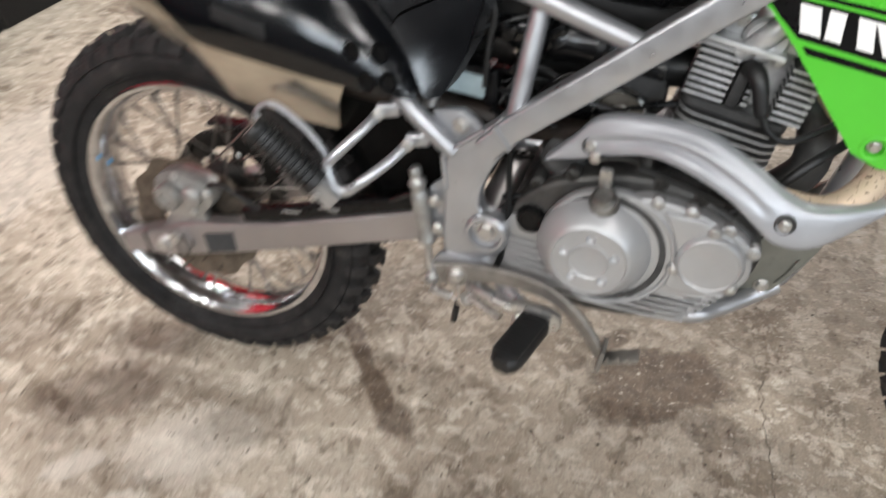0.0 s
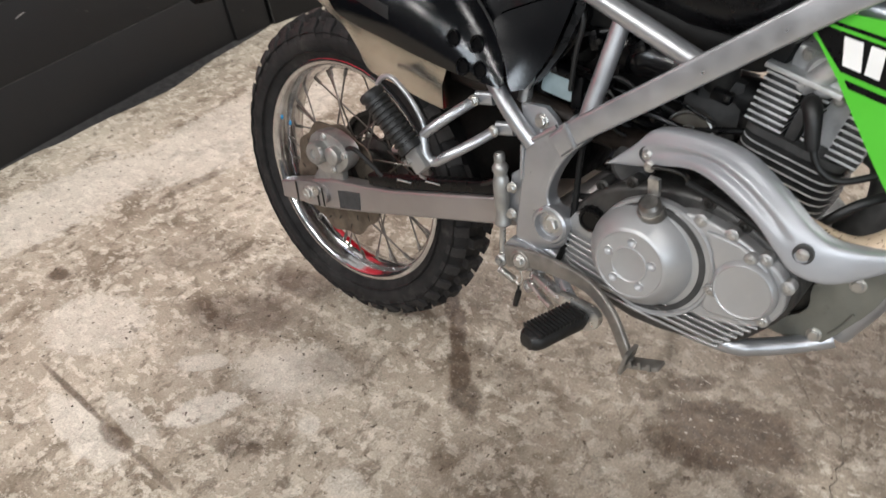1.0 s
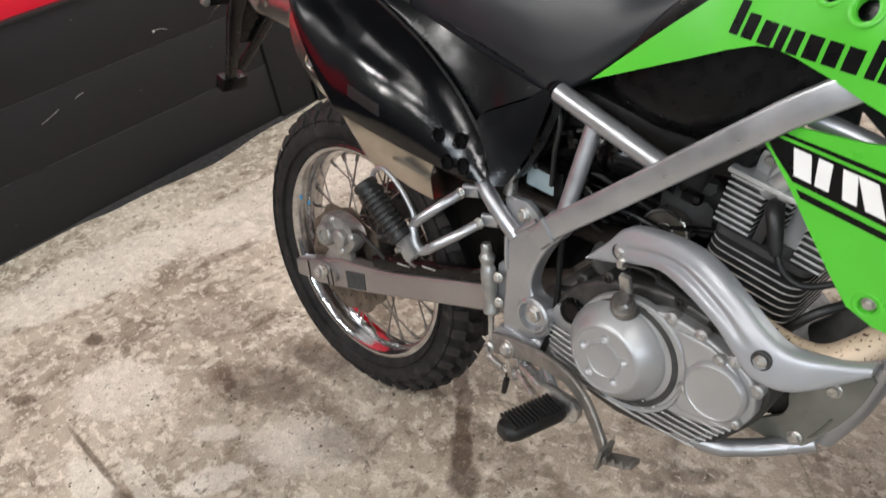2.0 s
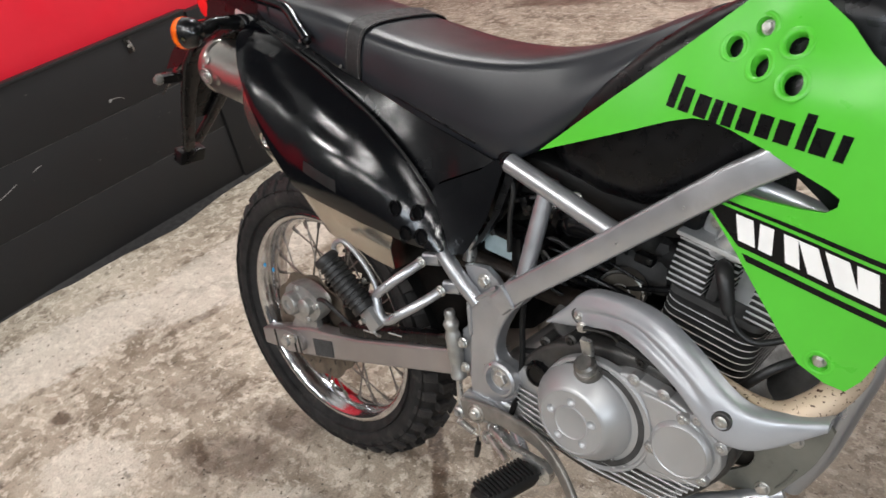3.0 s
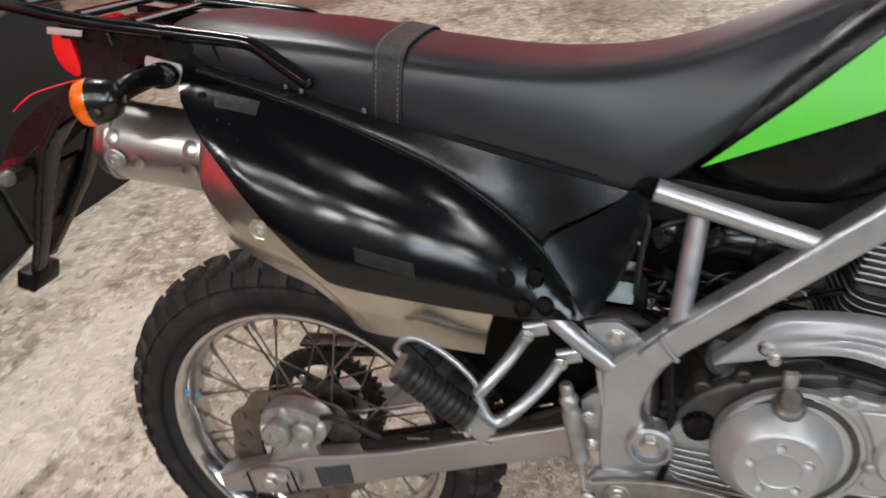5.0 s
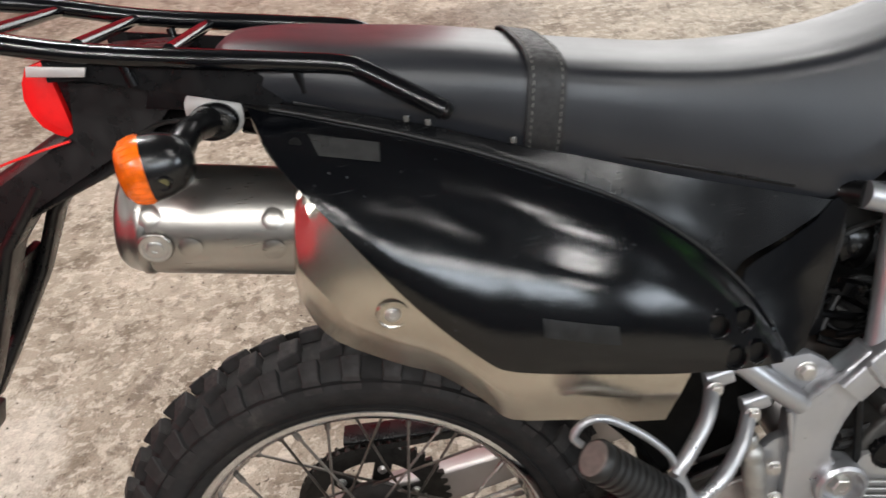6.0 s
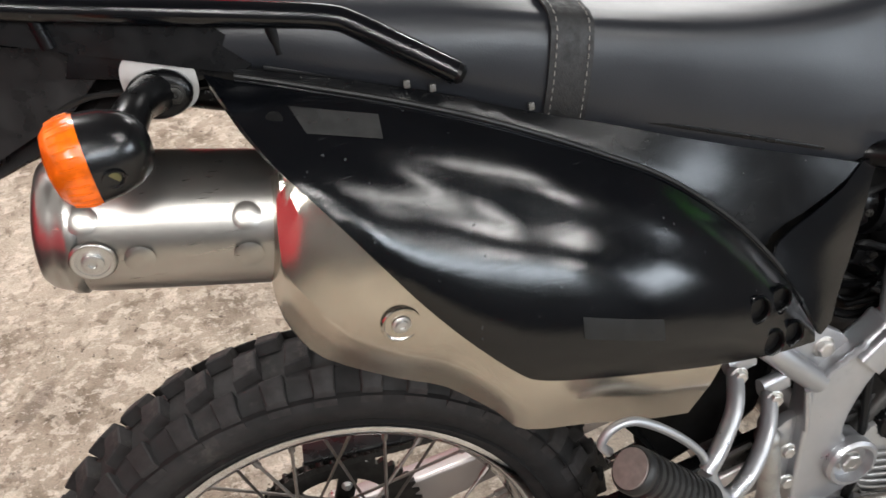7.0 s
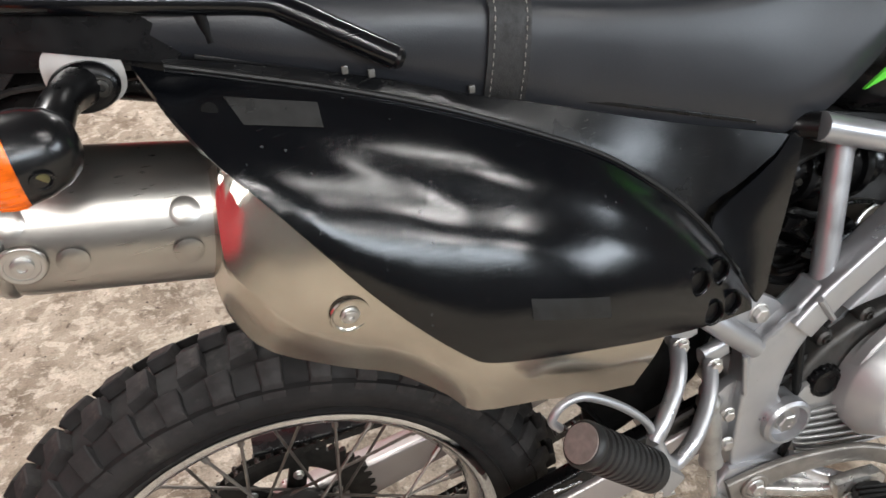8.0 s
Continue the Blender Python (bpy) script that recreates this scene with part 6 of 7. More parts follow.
# peeled paint on the chain guard; the red wall's reflection is its pink colour
mat_pink = simple("pink_reflection_paint", (0.62, 0.22, 0.22), 0.5, var=0.25, scale=80, bump=0.2)
for x, z, size in ((0.0686, 0.3846, 1.0), (0.046, 0.363, 0.62)):
    bm = bm_new()
    ring = []
    for k in range(18):
        a = 2 * math.pi * k / 18
        r = size * (1 + 0.35 * math.sin(3 * a + x * 90) + 0.20 * math.sin(7 * a))
        ring.append((x + 0.0125 * r * math.cos(a), z + 0.0062 * r * math.sin(a)))
    plate(bm, ring, 0.0700, 0.0712, 0.0003)
    part("pink_reflection_patch", bm, mat_pink, bike, "peeled paint patch on the chain guard, coloured pink as the red wall's reflection")

# ---- the rear body: muffler, covers, seat ----
BODY = Matrix.Translation((0.0078, -0.0364, 0.0154)) @ Matrix.Rotation(radians(2.5), 4, Vector((-1.665, 0.031, 1.863))) @ Matrix.Scale(0.9733, 4)
settle = BODY

# ---- muffler ----
M0, M1 = Vector((0.024, -0.080, 0.7565)), Vector((-0.123, -0.080, 0.7835))
md = (M1 - M0).normalized()
bm = bm_new()
L = (M1 - M0).length
sweep(bm, [M0, M0 + md * 0.06, M0 + md * (L - 0.02), M0 + md * (L - 0.008)], [circle(0.047, 40, 0.044)] * 3 + [circle(0.0455, 40, 0.0425)], (0, 1, 0))
muf = part("muffler", bm, mat_muffler, bike, "brushed stainless steel muffler can", 50)
bm = bm_new()
rings = [(0.0462, -0.012), (0.0478, -0.010), (0.0478, -0.004), (0.0458, -0.002), (0.0450, 0.003), (0.0430, 0.009), (0.0385, 0.0135), (0.031, 0.0158), (0.018, 0.0160), (0.017, 0.006)]
sweep(bm, [M1 + md * h for r, h in rings], [circle(r, 40, r * 0.94) for r, h in rings], (0, 1, 0))
part("muffler_cap", bm, mat_muffler, muf, "rounded stainless end cap", 45)


def can_point(ang, h, out=0.0):
    a = radians(ang)
    return M0 + md * h + Vector((0, -(0.047 + out) * math.cos(a), (0.044 + out) * math.sin(a)))


# round beads pressed into the can
for ang, h0, h1 in ((25, 0.034, 0.131), (-11, 0.038, 0.104), (58, 0.030, 0.125)):
    n = Vector((0, -math.cos(radians(ang)), math.sin(radians(ang))))
    for h in (h0, h1):
        bm = bm_new()
        lathe(bm, [(0.0095, -0.0010), (0.0078, -0.0004), (0.0060, 0.0000), (0.0042, 0.0003), (0.0020, 0.0005), (0.0001, 0.00055)], can_point(ang, h, -0.0004), n, 20)
        part("pressed_bead", bm, mat_muffler, muf, "", 80)
# rolled collar where the can enters the shield
bm = bm_new()
rings = [(0.0465, 0.002), (0.0476, 0.006), (0.0478, 0.016), (0.0473, 0.0185), (0.0466, 0.0195)]
sweep(bm, [M0 + md * h for r, h in rings], [circle(r, 40, r * 0.936) for r, h in rings], (0, 1, 0))
part("can_collar", bm, mat_muffler, muf, "", 30)
seat_at = can_point(-11, 0.131, 0.0)
bm = bm_new()
lathe(bm, [(0.0142, -0.0012), (0.0134, 0.0006), (0.0124, 0.0009), (0.0112, 0.0003), (0.0096, -0.0004), (0.0001, -0.0004)], seat_at, (0, -1, -0.2), 30)
part("bolt_seat", bm, mat_muffler, muf, "", 50)
bolt(muf, seat_at, 0.0068, mesh_cup, (0, -1, -0.2))

# stainless shield ahead of the can
S_TOP = [(0.018, -0.126, 0.812), (0.022, -0.131, 0.804), (0.028, -0.137, 0.794), (0.036, -0.144, 0.786), (0.050, -0.148, 0.770), (0.075, -0.152, 0.745), (0.110, -0.154, 0.705), (0.140, -0.154, 0.677), (0.160, -0.153, 0.661), (0.185, -0.152, 0.652), (0.220, -0.151, 0.646), (0.275, -0.148, 0.636), (0.338, -0.144, 0.622)]
S_RIDGE = [(0.0145, -0.124, 0.806), (0.0107, -0.128, 0.792), (0.0064, -0.134, 0.767), (0.0056, -0.139, 0.742), (0.0187, -0.144, 0.7185), (0.037, -0.146, 0.692), (0.0695, -0.146, 0.668), (0.1009, -0.146, 0.652), (0.133, -0.145, 0.622), (0.1613, -0.143, 0.593), (0.1961, -0.143, 0.587), (0.2600, -0.142, 0.5725), (0.3170, -0.141, 0.565)]
S_LOW = [(0.0084, -0.100, 0.7956), (0.0051, -0.104, 0.7757), (-0.0012, -0.108, 0.7445), (-0.0048, -0.112, 0.716), (0.001, -0.112, 0.684), (0.0192, -0.113, 0.655), (0.0693, -0.113, 0.6226), (0.105, -0.113, 0.604), (0.1433, -0.115, 0.569), (0.1645, -0.119, 0.5473), (0.2229, -0.123, 0.5389), (0.2680, -0.124, 0.529), (0.3075, -0.124, 0.5235)]
bm = bm_new()
rows = []
ctl = [curve(line, 3) for line in (S_TOP, S_RIDGE, S_LOW)]
for i, (t, r, l) in enumerate(zip(*ctl)):
    bend = 0.0032 * math.sin(i * 0.85) * max(0.0, 1 - i / 22)
    inn = Vector((l.x, -0.055, l.z + 0.008))
    rows.append([t + Vector((0, 0.02, 0.0)), t, t.lerp(r, 0.3) + Vector((0, -0.0020 + bend, 0)), t.lerp(r, 0.68) + Vector((0, -0.0018 - 0.5 * bend, 0)), t.lerp(r, 0.96) + Vector((0, -0.0004, 0)), r.lerp(l, 0.05), r.lerp(l, 0.5), r.lerp(l, 0.94), l + Vector((0, 0.002, 0)), l.lerp(inn, 0.5) + Vector((0, 0, -0.004)), inn])
skin(bm, rows, closed=False)
bmesh.ops.recalc_face_normals(bm, faces=bm.faces[:])
if sum(f.normal.y * f.calc_area() for f in bm.faces) > 0:
    bmesh.ops.reverse_faces(bm, faces=bm.faces[:])
bmesh.ops.solidify(bm, geom=bm.faces[:], thickness=0.002)
shield = part("muffler_shield", bm, mat_shield, bike, "brushed stainless muffler shield with a sharp ridge", 17)
bm = bm_new()
lathe(bm, [(0.0142, -0.0006), (0.0135, 0.0008), (0.0126, 0.0006), (0.0114, -0.0006), (0.0001, -0.0008)], (0.0735, -0.1520, 0.6945), (0.05, -1, -0.15), 30)
part("bolt_seat", bm, mat_shield, shield)
bolt(shield, (0.0735, -0.1520, 0.6945), 0.0048, mesh_socket, (0.05, -1, -0.15))
# ---- side covers ----
C_TOP = [(-0.0170, -0.084, 0.8640), (-0.002, -0.088, 0.8590), (0.0174, -0.092, 0.8539), (0.0501, -0.100, 0.8447), (0.0837, -0.106, 0.8346), (0.1182, -0.111, 0.8228), (0.154, -0.115, 0.809), (0.1915, -0.1185, 0.7923), (0.2316, -0.1205, 0.7724), (0.2745, -0.1223, 0.7493), (0.3117, -0.1229, 0.7218), (0.3479, -0.122, 0.6891), (0.382, -0.1216, 0.6499), (0.4031, -0.126, 0.6172), (0.4147, -0.137, 0.5867)]
C_BOT = [(-0.0170, -0.084, 0.8630), (-0.0026, -0.126, 0.8445), (0.0134, -0.145, 0.8187), (0.0283, -0.156, 0.8001), (0.0449, -0.164, 0.7785), (0.0649, -0.170, 0.750), (0.0884, -0.173, 0.7159), (0.1144, -0.175, 0.6831), (0.1432, -0.176, 0.6520), (0.1615, -0.176, 0.6393), (0.2016, -0.176, 0.6293), (0.2469, -0.173, 0.6190), (0.3003, -0.165, 0.6045), (0.3595, -0.154, 0.5907), (0.4099, -0.143, 0.5828)]
ct, cb = curve(C_TOP, 6), curve(C_BOT, 6)
tx, ty, tz = ([q[k] for q in ct] for k in range(3))
bx, by, bz = ([q[k] for q in cb] for k in range(3))


def cover_depth(x, z):
    zt, zb = np.interp(x, tx, tz), np.interp(x, bx, bz)
    yt, yb = np.interp(x, tx, ty), np.interp(x, bx, by)
    v = min(1.0, max(0.0, (z - zb) / max(zt - zb, 1e-4)))
    s = min(1.0, max(0.0, (x + 0.017) / 0.432))
    env = max(0.0, math.sin(math.pi * s)) ** 0.8
    swell = (1 - abs(2 * v - 1) ** 2.3)
    fold = -0.0035 * math.exp(-((v - 0.70) / 0.09) ** 2) * max(0.0, math.sin(math.pi * min(1.0, s * 1.15)))
    return float(yb + (yt - yb) * v - 0.026 * env * swell - fold)


ring = [(q.x, q.z) for q in ct] + [(q.x, q.z) for q in reversed(cb[1:])]
HOLES = [(0.3440, 0.6380, 0.0088, 0.0108), (0.3725, 0.6330, 0.0088, 0.0108), (0.3600, 0.6040, 0.0088, 0.0105), (0.3826, 0.6020, 0.0085, 0.0105)]
bm = bm_new()
panel(bm, ring, cover_depth, 0.0035, HOLES, 0.0075)
cover = part("side_cover", bm, mat_cover, bike, "glossy black scratched side cover with four holes", 50)
for hx, hz, ra, rb in HOLES:
    bm = bm_new()
    y = cover_depth(hx, hz)
    lathe(bm, [(0.0100, -0.004), (0.0100, 0.0002), (0.0092, 0.0012), (0.0086, 0.0006), (0.0084, -0.014), (0.0001, -0.015)], (0, 0, 0), seg=26)
    bmesh.ops.transform(bm, matrix=Matrix.Translation((hx, y, hz)) @ Matrix.Diagonal((1, 1, 1.18, 1)), verts=bm.verts[:])
    part("vent_cup", bm, mat_plastic, cover, "", 40)
    bm = bm_new()
    lathe(bm, [(0.0106, -0.002), (0.0104, 0.0006), (0.0097, 0.0018), (0.0090, 0.0012), (0.0087, -0.003)], (0, 0, 0), seg=26, caps=False)
    bmesh.ops.transform(bm, matrix=Matrix.Translation((hx, y, hz)) @ Matrix.Diagonal((1, 1, 1.18, 1)), verts=bm.verts[:])
    part("vent_rim", bm, mat_cover, cover, "", 50)
bolt(cover, (0.3826, cover_depth(0.3826, 0.602) + 0.012, 0.602), 0.0055, mesh_socket)
bm = bm_new()
panel(bm, [(0.191, 0.687), (0.2525, 0.6672), (0.2535, 0.6500), (0.191, 0.6705)], cover_depth, 0, (), 0.006, 0, 0.0006)
part("faded_label", bm, mat_gold, cover, "faded grey rectangular label")

bm = bm_new()
panel(bm, [(0.030, 0.8425), (0.084, 0.8285), (0.083, 0.8165), (0.037, 0.8285)], cover_depth, 0, (), 0.006, 0, 0.0006)
part("clear_label", bm, mat_faint, cover, "clear worn sticker patch")
bm = bm_new()
lathe(bm, [(0.0056, -0.0015), (0.0050, 0.0004), (0.0030, 0.0006), (0.0001, 0.0006)], (0.020, cover_depth(0.020, 0.838), 0.838), (0.1, -1, 0.35), 20)
part("screw_plug", bm, mat_flap, cover, "small black screw plug")
# raised lip along the joint, and the dark gap behind it
lip = [q + Vector((0, -0.0004, 0.0002)) for q in ct if 0.0 < q.x < 0.408]
bm = bm_new()
tube(bm, lip, 0.0011, 8, 1)
part("cover_lip", bm, mat_cover, cover)
bm = bm_new()
tube(bm, [q + Vector((0.0006, 0.0012, 0.0026)) for q in lip], 0.0019, 8, 1)
part("joint_gap", bm, mat_rubber, cover, "dark joint between the covers")
U_TOP = [(-0.002, -0.082, 0.8655), (0.0164, -0.084, 0.8610), (0.0509, -0.088, 0.8520), (0.1227, -0.092, 0.8305), (0.1969, -0.095, 0.8035), (0.2437, -0.096, 0.7880), (0.3367, -0.097, 0.7550), (0.42, -0.098, 0.7290), (0.476, -0.098, 0.7110)]
ut = curve(U_TOP, 5)
ux, uy, uz = ([q[k] for q in ut] for k in range(3))


def upper_depth(x, z):
    zt, zb = np.interp(x, ux, uz), np.interp(x, tx, tz)
    yt, yb = np.interp(x, ux, uy), np.interp(x, tx, ty) + 0.003 + 0.008 * min(1.0, max(0.0, (x - 0.05) / 0.1))
    v = min(1.0, max(0.0, (z - zb) / max(zt - zb, 1e-4)))
    return float(yb + (yt - yb) * v)


low = [q for q in ct if 0.006 < q.x < 0.377]
ring = [(q.x, q.z) for q in ut] + [(0.456, 0.703), (0.432, 0.692), (0.400, 0.678), (0.386, 0.671)] + [(q.x, q.z - 0.010 * min(1.0, max(0.0, (q.x - 0.02) / 0.05))) for q in reversed(low)]
bm = bm_new()
panel(bm, ring, upper_depth, 0.003, (), 0.009)
part("tail_cover", bm, mat_tail_cover, bike, "dusty black tail cover under the seat", 50)
ring = [(0.487, 0.7165), (0.470, 0.7135), (0.452, 0.6985), (0.430, 0.6885), (0.400, 0.6755), (0.386, 0.6680), (0.381, 0.659), (0.386, 0.648), (0.4045, 0.6190), (0.4145, 0.598), (0.4185, 0.588), (0.424, 0.580), (0.440, 0.5835), (0.464, 0.632), (0.478, 0.68)]
tri_depth = spline_depth([(0.487, 0.716, -0.098), (0.384, 0.668, -0.119), (0.42, 0.582, -0.137), (0.44, 0.584, -0.126), (0.464, 0.632, -0.110), (0.405, 0.627, -0.127), (0.44, 0.66, -0.115)])
bm = bm_new()
panel(bm, ring, lambda x, z: tri_depth(x, z) + 0.002, 0.003, (), 0.008)
part("front_side_cover", bm, mat_cover, bike, "black triangular side cover", 50)
bm = bm_new()
panel(bm, [(0.487, 0.7165), (0.478, 0.68), (0.464, 0.632), (0.440, 0.5835), (0.455, 0.60), (0.476, 0.64), (0.492, 0.69)], lambda x, z: tri_depth(x, z) + 0.014, 0.018, (), 0.012)
part("cover_edge", bm, mat_plastic, bike, "folded inner edge of the side cover", 50)
# small clips along the seat joint
for x in (0.108, 0.125, 0.193):
    bm = bm_new()
    rbox(bm, (x, -0.0955, np.interp(x, ux, uz) + 0.004), (0.0045, 0.003, 0.0055), 0.001)
    part("seat_clip", bm, mat_clear, bike, "small pale plastic clip")
bm = bm_new()
sweep(bm, [(0.02, -0.083, 0.862), (0.10, -0.088, 0.838), (0.20, -0.090, 0.807), (0.34, -0.092, 0.762), (0.46, -0.092, 0.722)], rounded(0.004, 0.003, 0.001), (0, 1, 0), 4)
part("seat_base_edge", bm, mat_plastic, bike, "black seat base edge")

# ---- seat ----
SEAT = [  # x, half width at the bottom, bottom z, half width at the ridge, ridge z, crown
    (-0.045, 0.052, 0.880, 0.047, 0.900, 0.004), (-0.030, 0.074, 0.872, 0.070, 0.907, 0.006), (0.02, 0.084, 0.862, 0.082, 0.904, 0.006), (0.07, 0.090, 0.848, 0.087, 0.896, 0.006), (0.139, 0.092, 0.825, 0.090, 0.885, 0.007),
    (0.194, 0.092, 0.803, 0.092, 0.874, 0.007), (0.244, 0.092, 0.786, 0.092, 0.862, 0.006), (0.30, 0.092, 0.764, 0.091, 0.851, 0.006), (0.361, 0.092, 0.744, 0.088, 0.841, 0.005),
    (0.42, 0.093, 0.727, 0.084, 0.836, 0.005), (0.481, 0.095, 0.714, 0.078, 0.836, 0.005), (0.535, 0.094, 0.742, 0.073, 0.843, 0.005), (0.587, 0.090, 0.785, 0.068, 0.856, 0.005),
    (0.635, 0.083, 0.828, 0.064, 0.873, 0.005), (0.680, 0.074, 0.866, 0.060, 0.892, 0.005), (0.715, 0.066, 0.892, 0.055, 0.906, 0.003),
]
bm = bm_new()
xs = [s[0] for s in SEAT]
fine = []
for a, b in zip(xs, xs[1:]):
    fine += list(np.linspace(a, b, 5)[:-1])
fine.append(xs[-1])


def smooth_col(k, x):
    line = curve([(s[0], s[k], 0) for s in SEAT], 6)
    return float(np.interp(x, [q.x for q in line], [q.y for q in line]))


def seat_ring(x, grow=0.0):
    wb, zb, wr, zr, cr = (smooth_col(k, x) for k in range(1, 6))
    wb, wr, zr, cr = wb + grow, wr + grow, zr + grow, cr
    h = zr - zb
    half = [(0, zr + cr), (wr * 0.45, zr + cr * 0.85), (wr * 0.74, zr + cr * 0.45), (wr * 0.90, zr - 0.002), (wr * 0.975, zr - min(0.007, h * 0.12)), (wr * 1.0 + 0.001, zr - min(0.015, h * 0.25)), (wr + 0.35 * (wb - wr) + 0.003, zr - h * 0.38), (wr + 0.7 * (wb - wr) + 0.003, zr - h * 0.68), (wb, zb + 0.002), (wb - 0.004, zb - 0.003), (wb * 0.5, zb - 0.004)]
    return [Vector((x, -y, z)) for y, z in half] + [Vector((x, y, z)) for y, z in reversed(half[1:])]


skin(bm, [seat_ring(x) for x in fine])
bmesh.ops.recalc_face_normals(bm, faces=bm.faces[:])
seat = part("seat", bm, mat_seat, bike, "black vinyl dual seat with a strap", 60)
# strap across the seat
bm = bm_new()
rows = []
for x in np.linspace(0.204, 0.236, 6):
    ring = seat_ring(x, 0.0014)
    n = len(ring)
    order = [ring[i % n] for i in range(-10, 11)]
    rows.append([q + Vector((0.006 - 0.010 * max(0.0, (0.86 - q.z) / 0.07), 0, 0)) for q in order[1:20]])
skin(bm, rows, closed=False)
bmesh.ops.recalc_face_normals(bm, faces=bm.faces[:])
bmesh.ops.solidify(bm, geom=bm.faces[:], thickness=-0.0016)
strap = part("seat_strap", bm, mat_strap, seat, "black webbing strap with pale stitching", 50)
for x in (0.208, 0.232):
    ring = seat_ring(x, 0.0036)
    n = len(ring)
    line = [ring[i % n] + Vector((0.006 - 0.010 * max(0.0, (0.86 - ring[i % n].z) / 0.07), 0, 0)) for i in range(-9, 10)]
    seg = [0.0]
    for a, b in zip(line, line[1:]):
        seg.append(seg[-1] + (b - a).length)
    bm = bm_new()
    for d in np.arange(0.004, seg[-1] - 0.004, 0.006):
        a = Vector([np.interp(d, seg, [q[k] for q in line]) for k in range(3)])
        b = Vector([np.interp(d + 0.0034, seg, [q[k] for q in line]) for k in range(3)])
        tube(bm, [a, b], 0.0004, 4)
    part("stitching", bm, mat_thread, strap, "pale grey stitching")

settle = None

# ---- tank and green shrouds ----
TANK = [(0.535, 0.060, 0.715, 0.760), (0.56, 0.084, 0.700, 0.785), (0.61, 0.089, 0.686, 0.826), (0.66, 0.088, 0.682, 0.866), (0.70, 0.083, 0.690, 0.892), (0.76, 0.076, 0.725, 0.922), (0.82, 0.070, 0.76, 0.936), (0.88, 0.066, 0.79, 0.93), (0.93, 0.05, 0.82, 0.90)]
bm = bm_new()
rows = []
for a, b in zip(TANK, TANK[1:]):
    for k in range(4):
        x, w, z0, z1 = (a[i] + (b[i] - a[i]) * k / 4 for i in range(4))
        r = min(0.034, (z1 - z0) * 0.45, w * 0.6)
        mid, hz = (z0 + z1) / 2, (z1 - z0)
        rows.append([Vector((x, p, mid + q)) for p, q in rounded(2 * w, hz, r, 5)])
skin(bm, rows)
bmesh.ops.recalc_face_normals(bm, faces=bm.faces[:])
tank = part("fuel_tank", bm, mat_plastic, bike, "satin black fuel tank", 50)

shroud_depth = spline_depth([(0.537, 0.736, -0.096), (0.60, 0.77, -0.101), (0.663, 0.782, -0.107), (0.687, 0.855, -0.088), (0.728, 0.887, -0.088), (0.764, 0.916, -0.086), (0.80, 0.935, -0.080), (0.780, 0.891, -0.091), (0.758, 0.873, -0.097), (0.816, 0.883, -0.107), (0.823, 0.851, -0.125), (0.744, 0.806, -0.116), (0.808, 0.787, -0.124), (0.88, 0.794, -0.134), (0.926, 0.741, -0.146), (0.742, 0.727, -0.110), (0.788, 0.677, -0.116), (0.869, 0.741, -0.132), (0.863, 0.577, -0.121), (0.909, 0.564, -0.120), (0.941, 0.641, -0.138), (0.99, 0.80, -0.150), (0.907, 0.860, -0.128), (0.854, 0.899, -0.098), (1.0, 0.72, -0.150)])
SHROUD = [(0.536, 0.7355), (0.60, 0.786), (0.687, 0.8545), (0.728, 0.887), (0.764, 0.916), (0.79, 0.936), (0.815, 0.930), (0.832, 0.917), (0.857, 0.900), (0.880, 0.879), (0.907, 0.860), (0.95, 0.834), (0.985, 0.812), (1.005, 0.775), (1.003, 0.725), (0.975, 0.68), (0.948, 0.642), (0.934, 0.610), (0.922, 0.580), (0.909, 0.561), (0.890, 0.563), (0.864, 0.576), (0.850, 0.594), (0.820, 0.634), (0.788, 0.676), (0.762, 0.706), (0.737, 0.7275), (0.7425, 0.735), (0.757, 0.738), (0.80, 0.737), (0.845, 0.738), (0.868, 0.741), (0.878, 0.749), (0.879, 0.757), (0.868, 0.763), (0.838, 0.774), (0.808, 0.787), (0.772, 0.800), (0.748, 0.8055), (0.728, 0.8045), (0.70, 0.796), (0.663, 0.782), (0.60, 0.759)]
SHOLES = [(0.7575, 0.8735, 0.0085, 0.0100), (0.8165, 0.8825, 0.0100, 0.0105), (0.787, 0.8605, 0.0090, 0.0105), (0.8225, 0.8505, 0.0095, 0.0110), (0.882, 0.584, 0.0092, 0.0092), (0.7825, 0.8925, 0.0090, 0.0090)]
bm = bm_new()
panel(bm, SHROUD, shroud_depth, 0.0035, SHOLES, 0.010)
shroud = part("tank_shroud", bm, mat_green, bike, "lime green plastic tank shroud with round holes", 45)
for k, (hx, hz, ra, rb) in enumerate(SHOLES):
    y = shroud_depth(hx, hz)
    e = 0.01
    nx, nz = (shroud_depth(hx + e, hz) - y) / e, (shroud_depth(hx, hz + e) - y) / e
    ax = Vector((nx, -1, nz)).normalized()
    bm = bm_new()
    r = max(ra, rb)
    deep = 0.010 if k < 4 else 0.006
    lathe(bm, [(r + 0.0055, 0.0), (r + 0.004, 0.0009), (r + 0.0012, 0.0002), (r * 0.97, -0.002), (r * 0.93, -deep)] + ([] if k < 4 else [(0.0001, -deep)]), (hx, y, hz), ax, 28, caps=False)
    part("hole_collar", bm, mat_green, shroud, "", 50)
    if k >= 4:
        bolt(shroud, Vector((hx, y, hz)) - ax * (deep - 0.001), 0.0058, mesh_hex, ax, "bright zinc bolt")
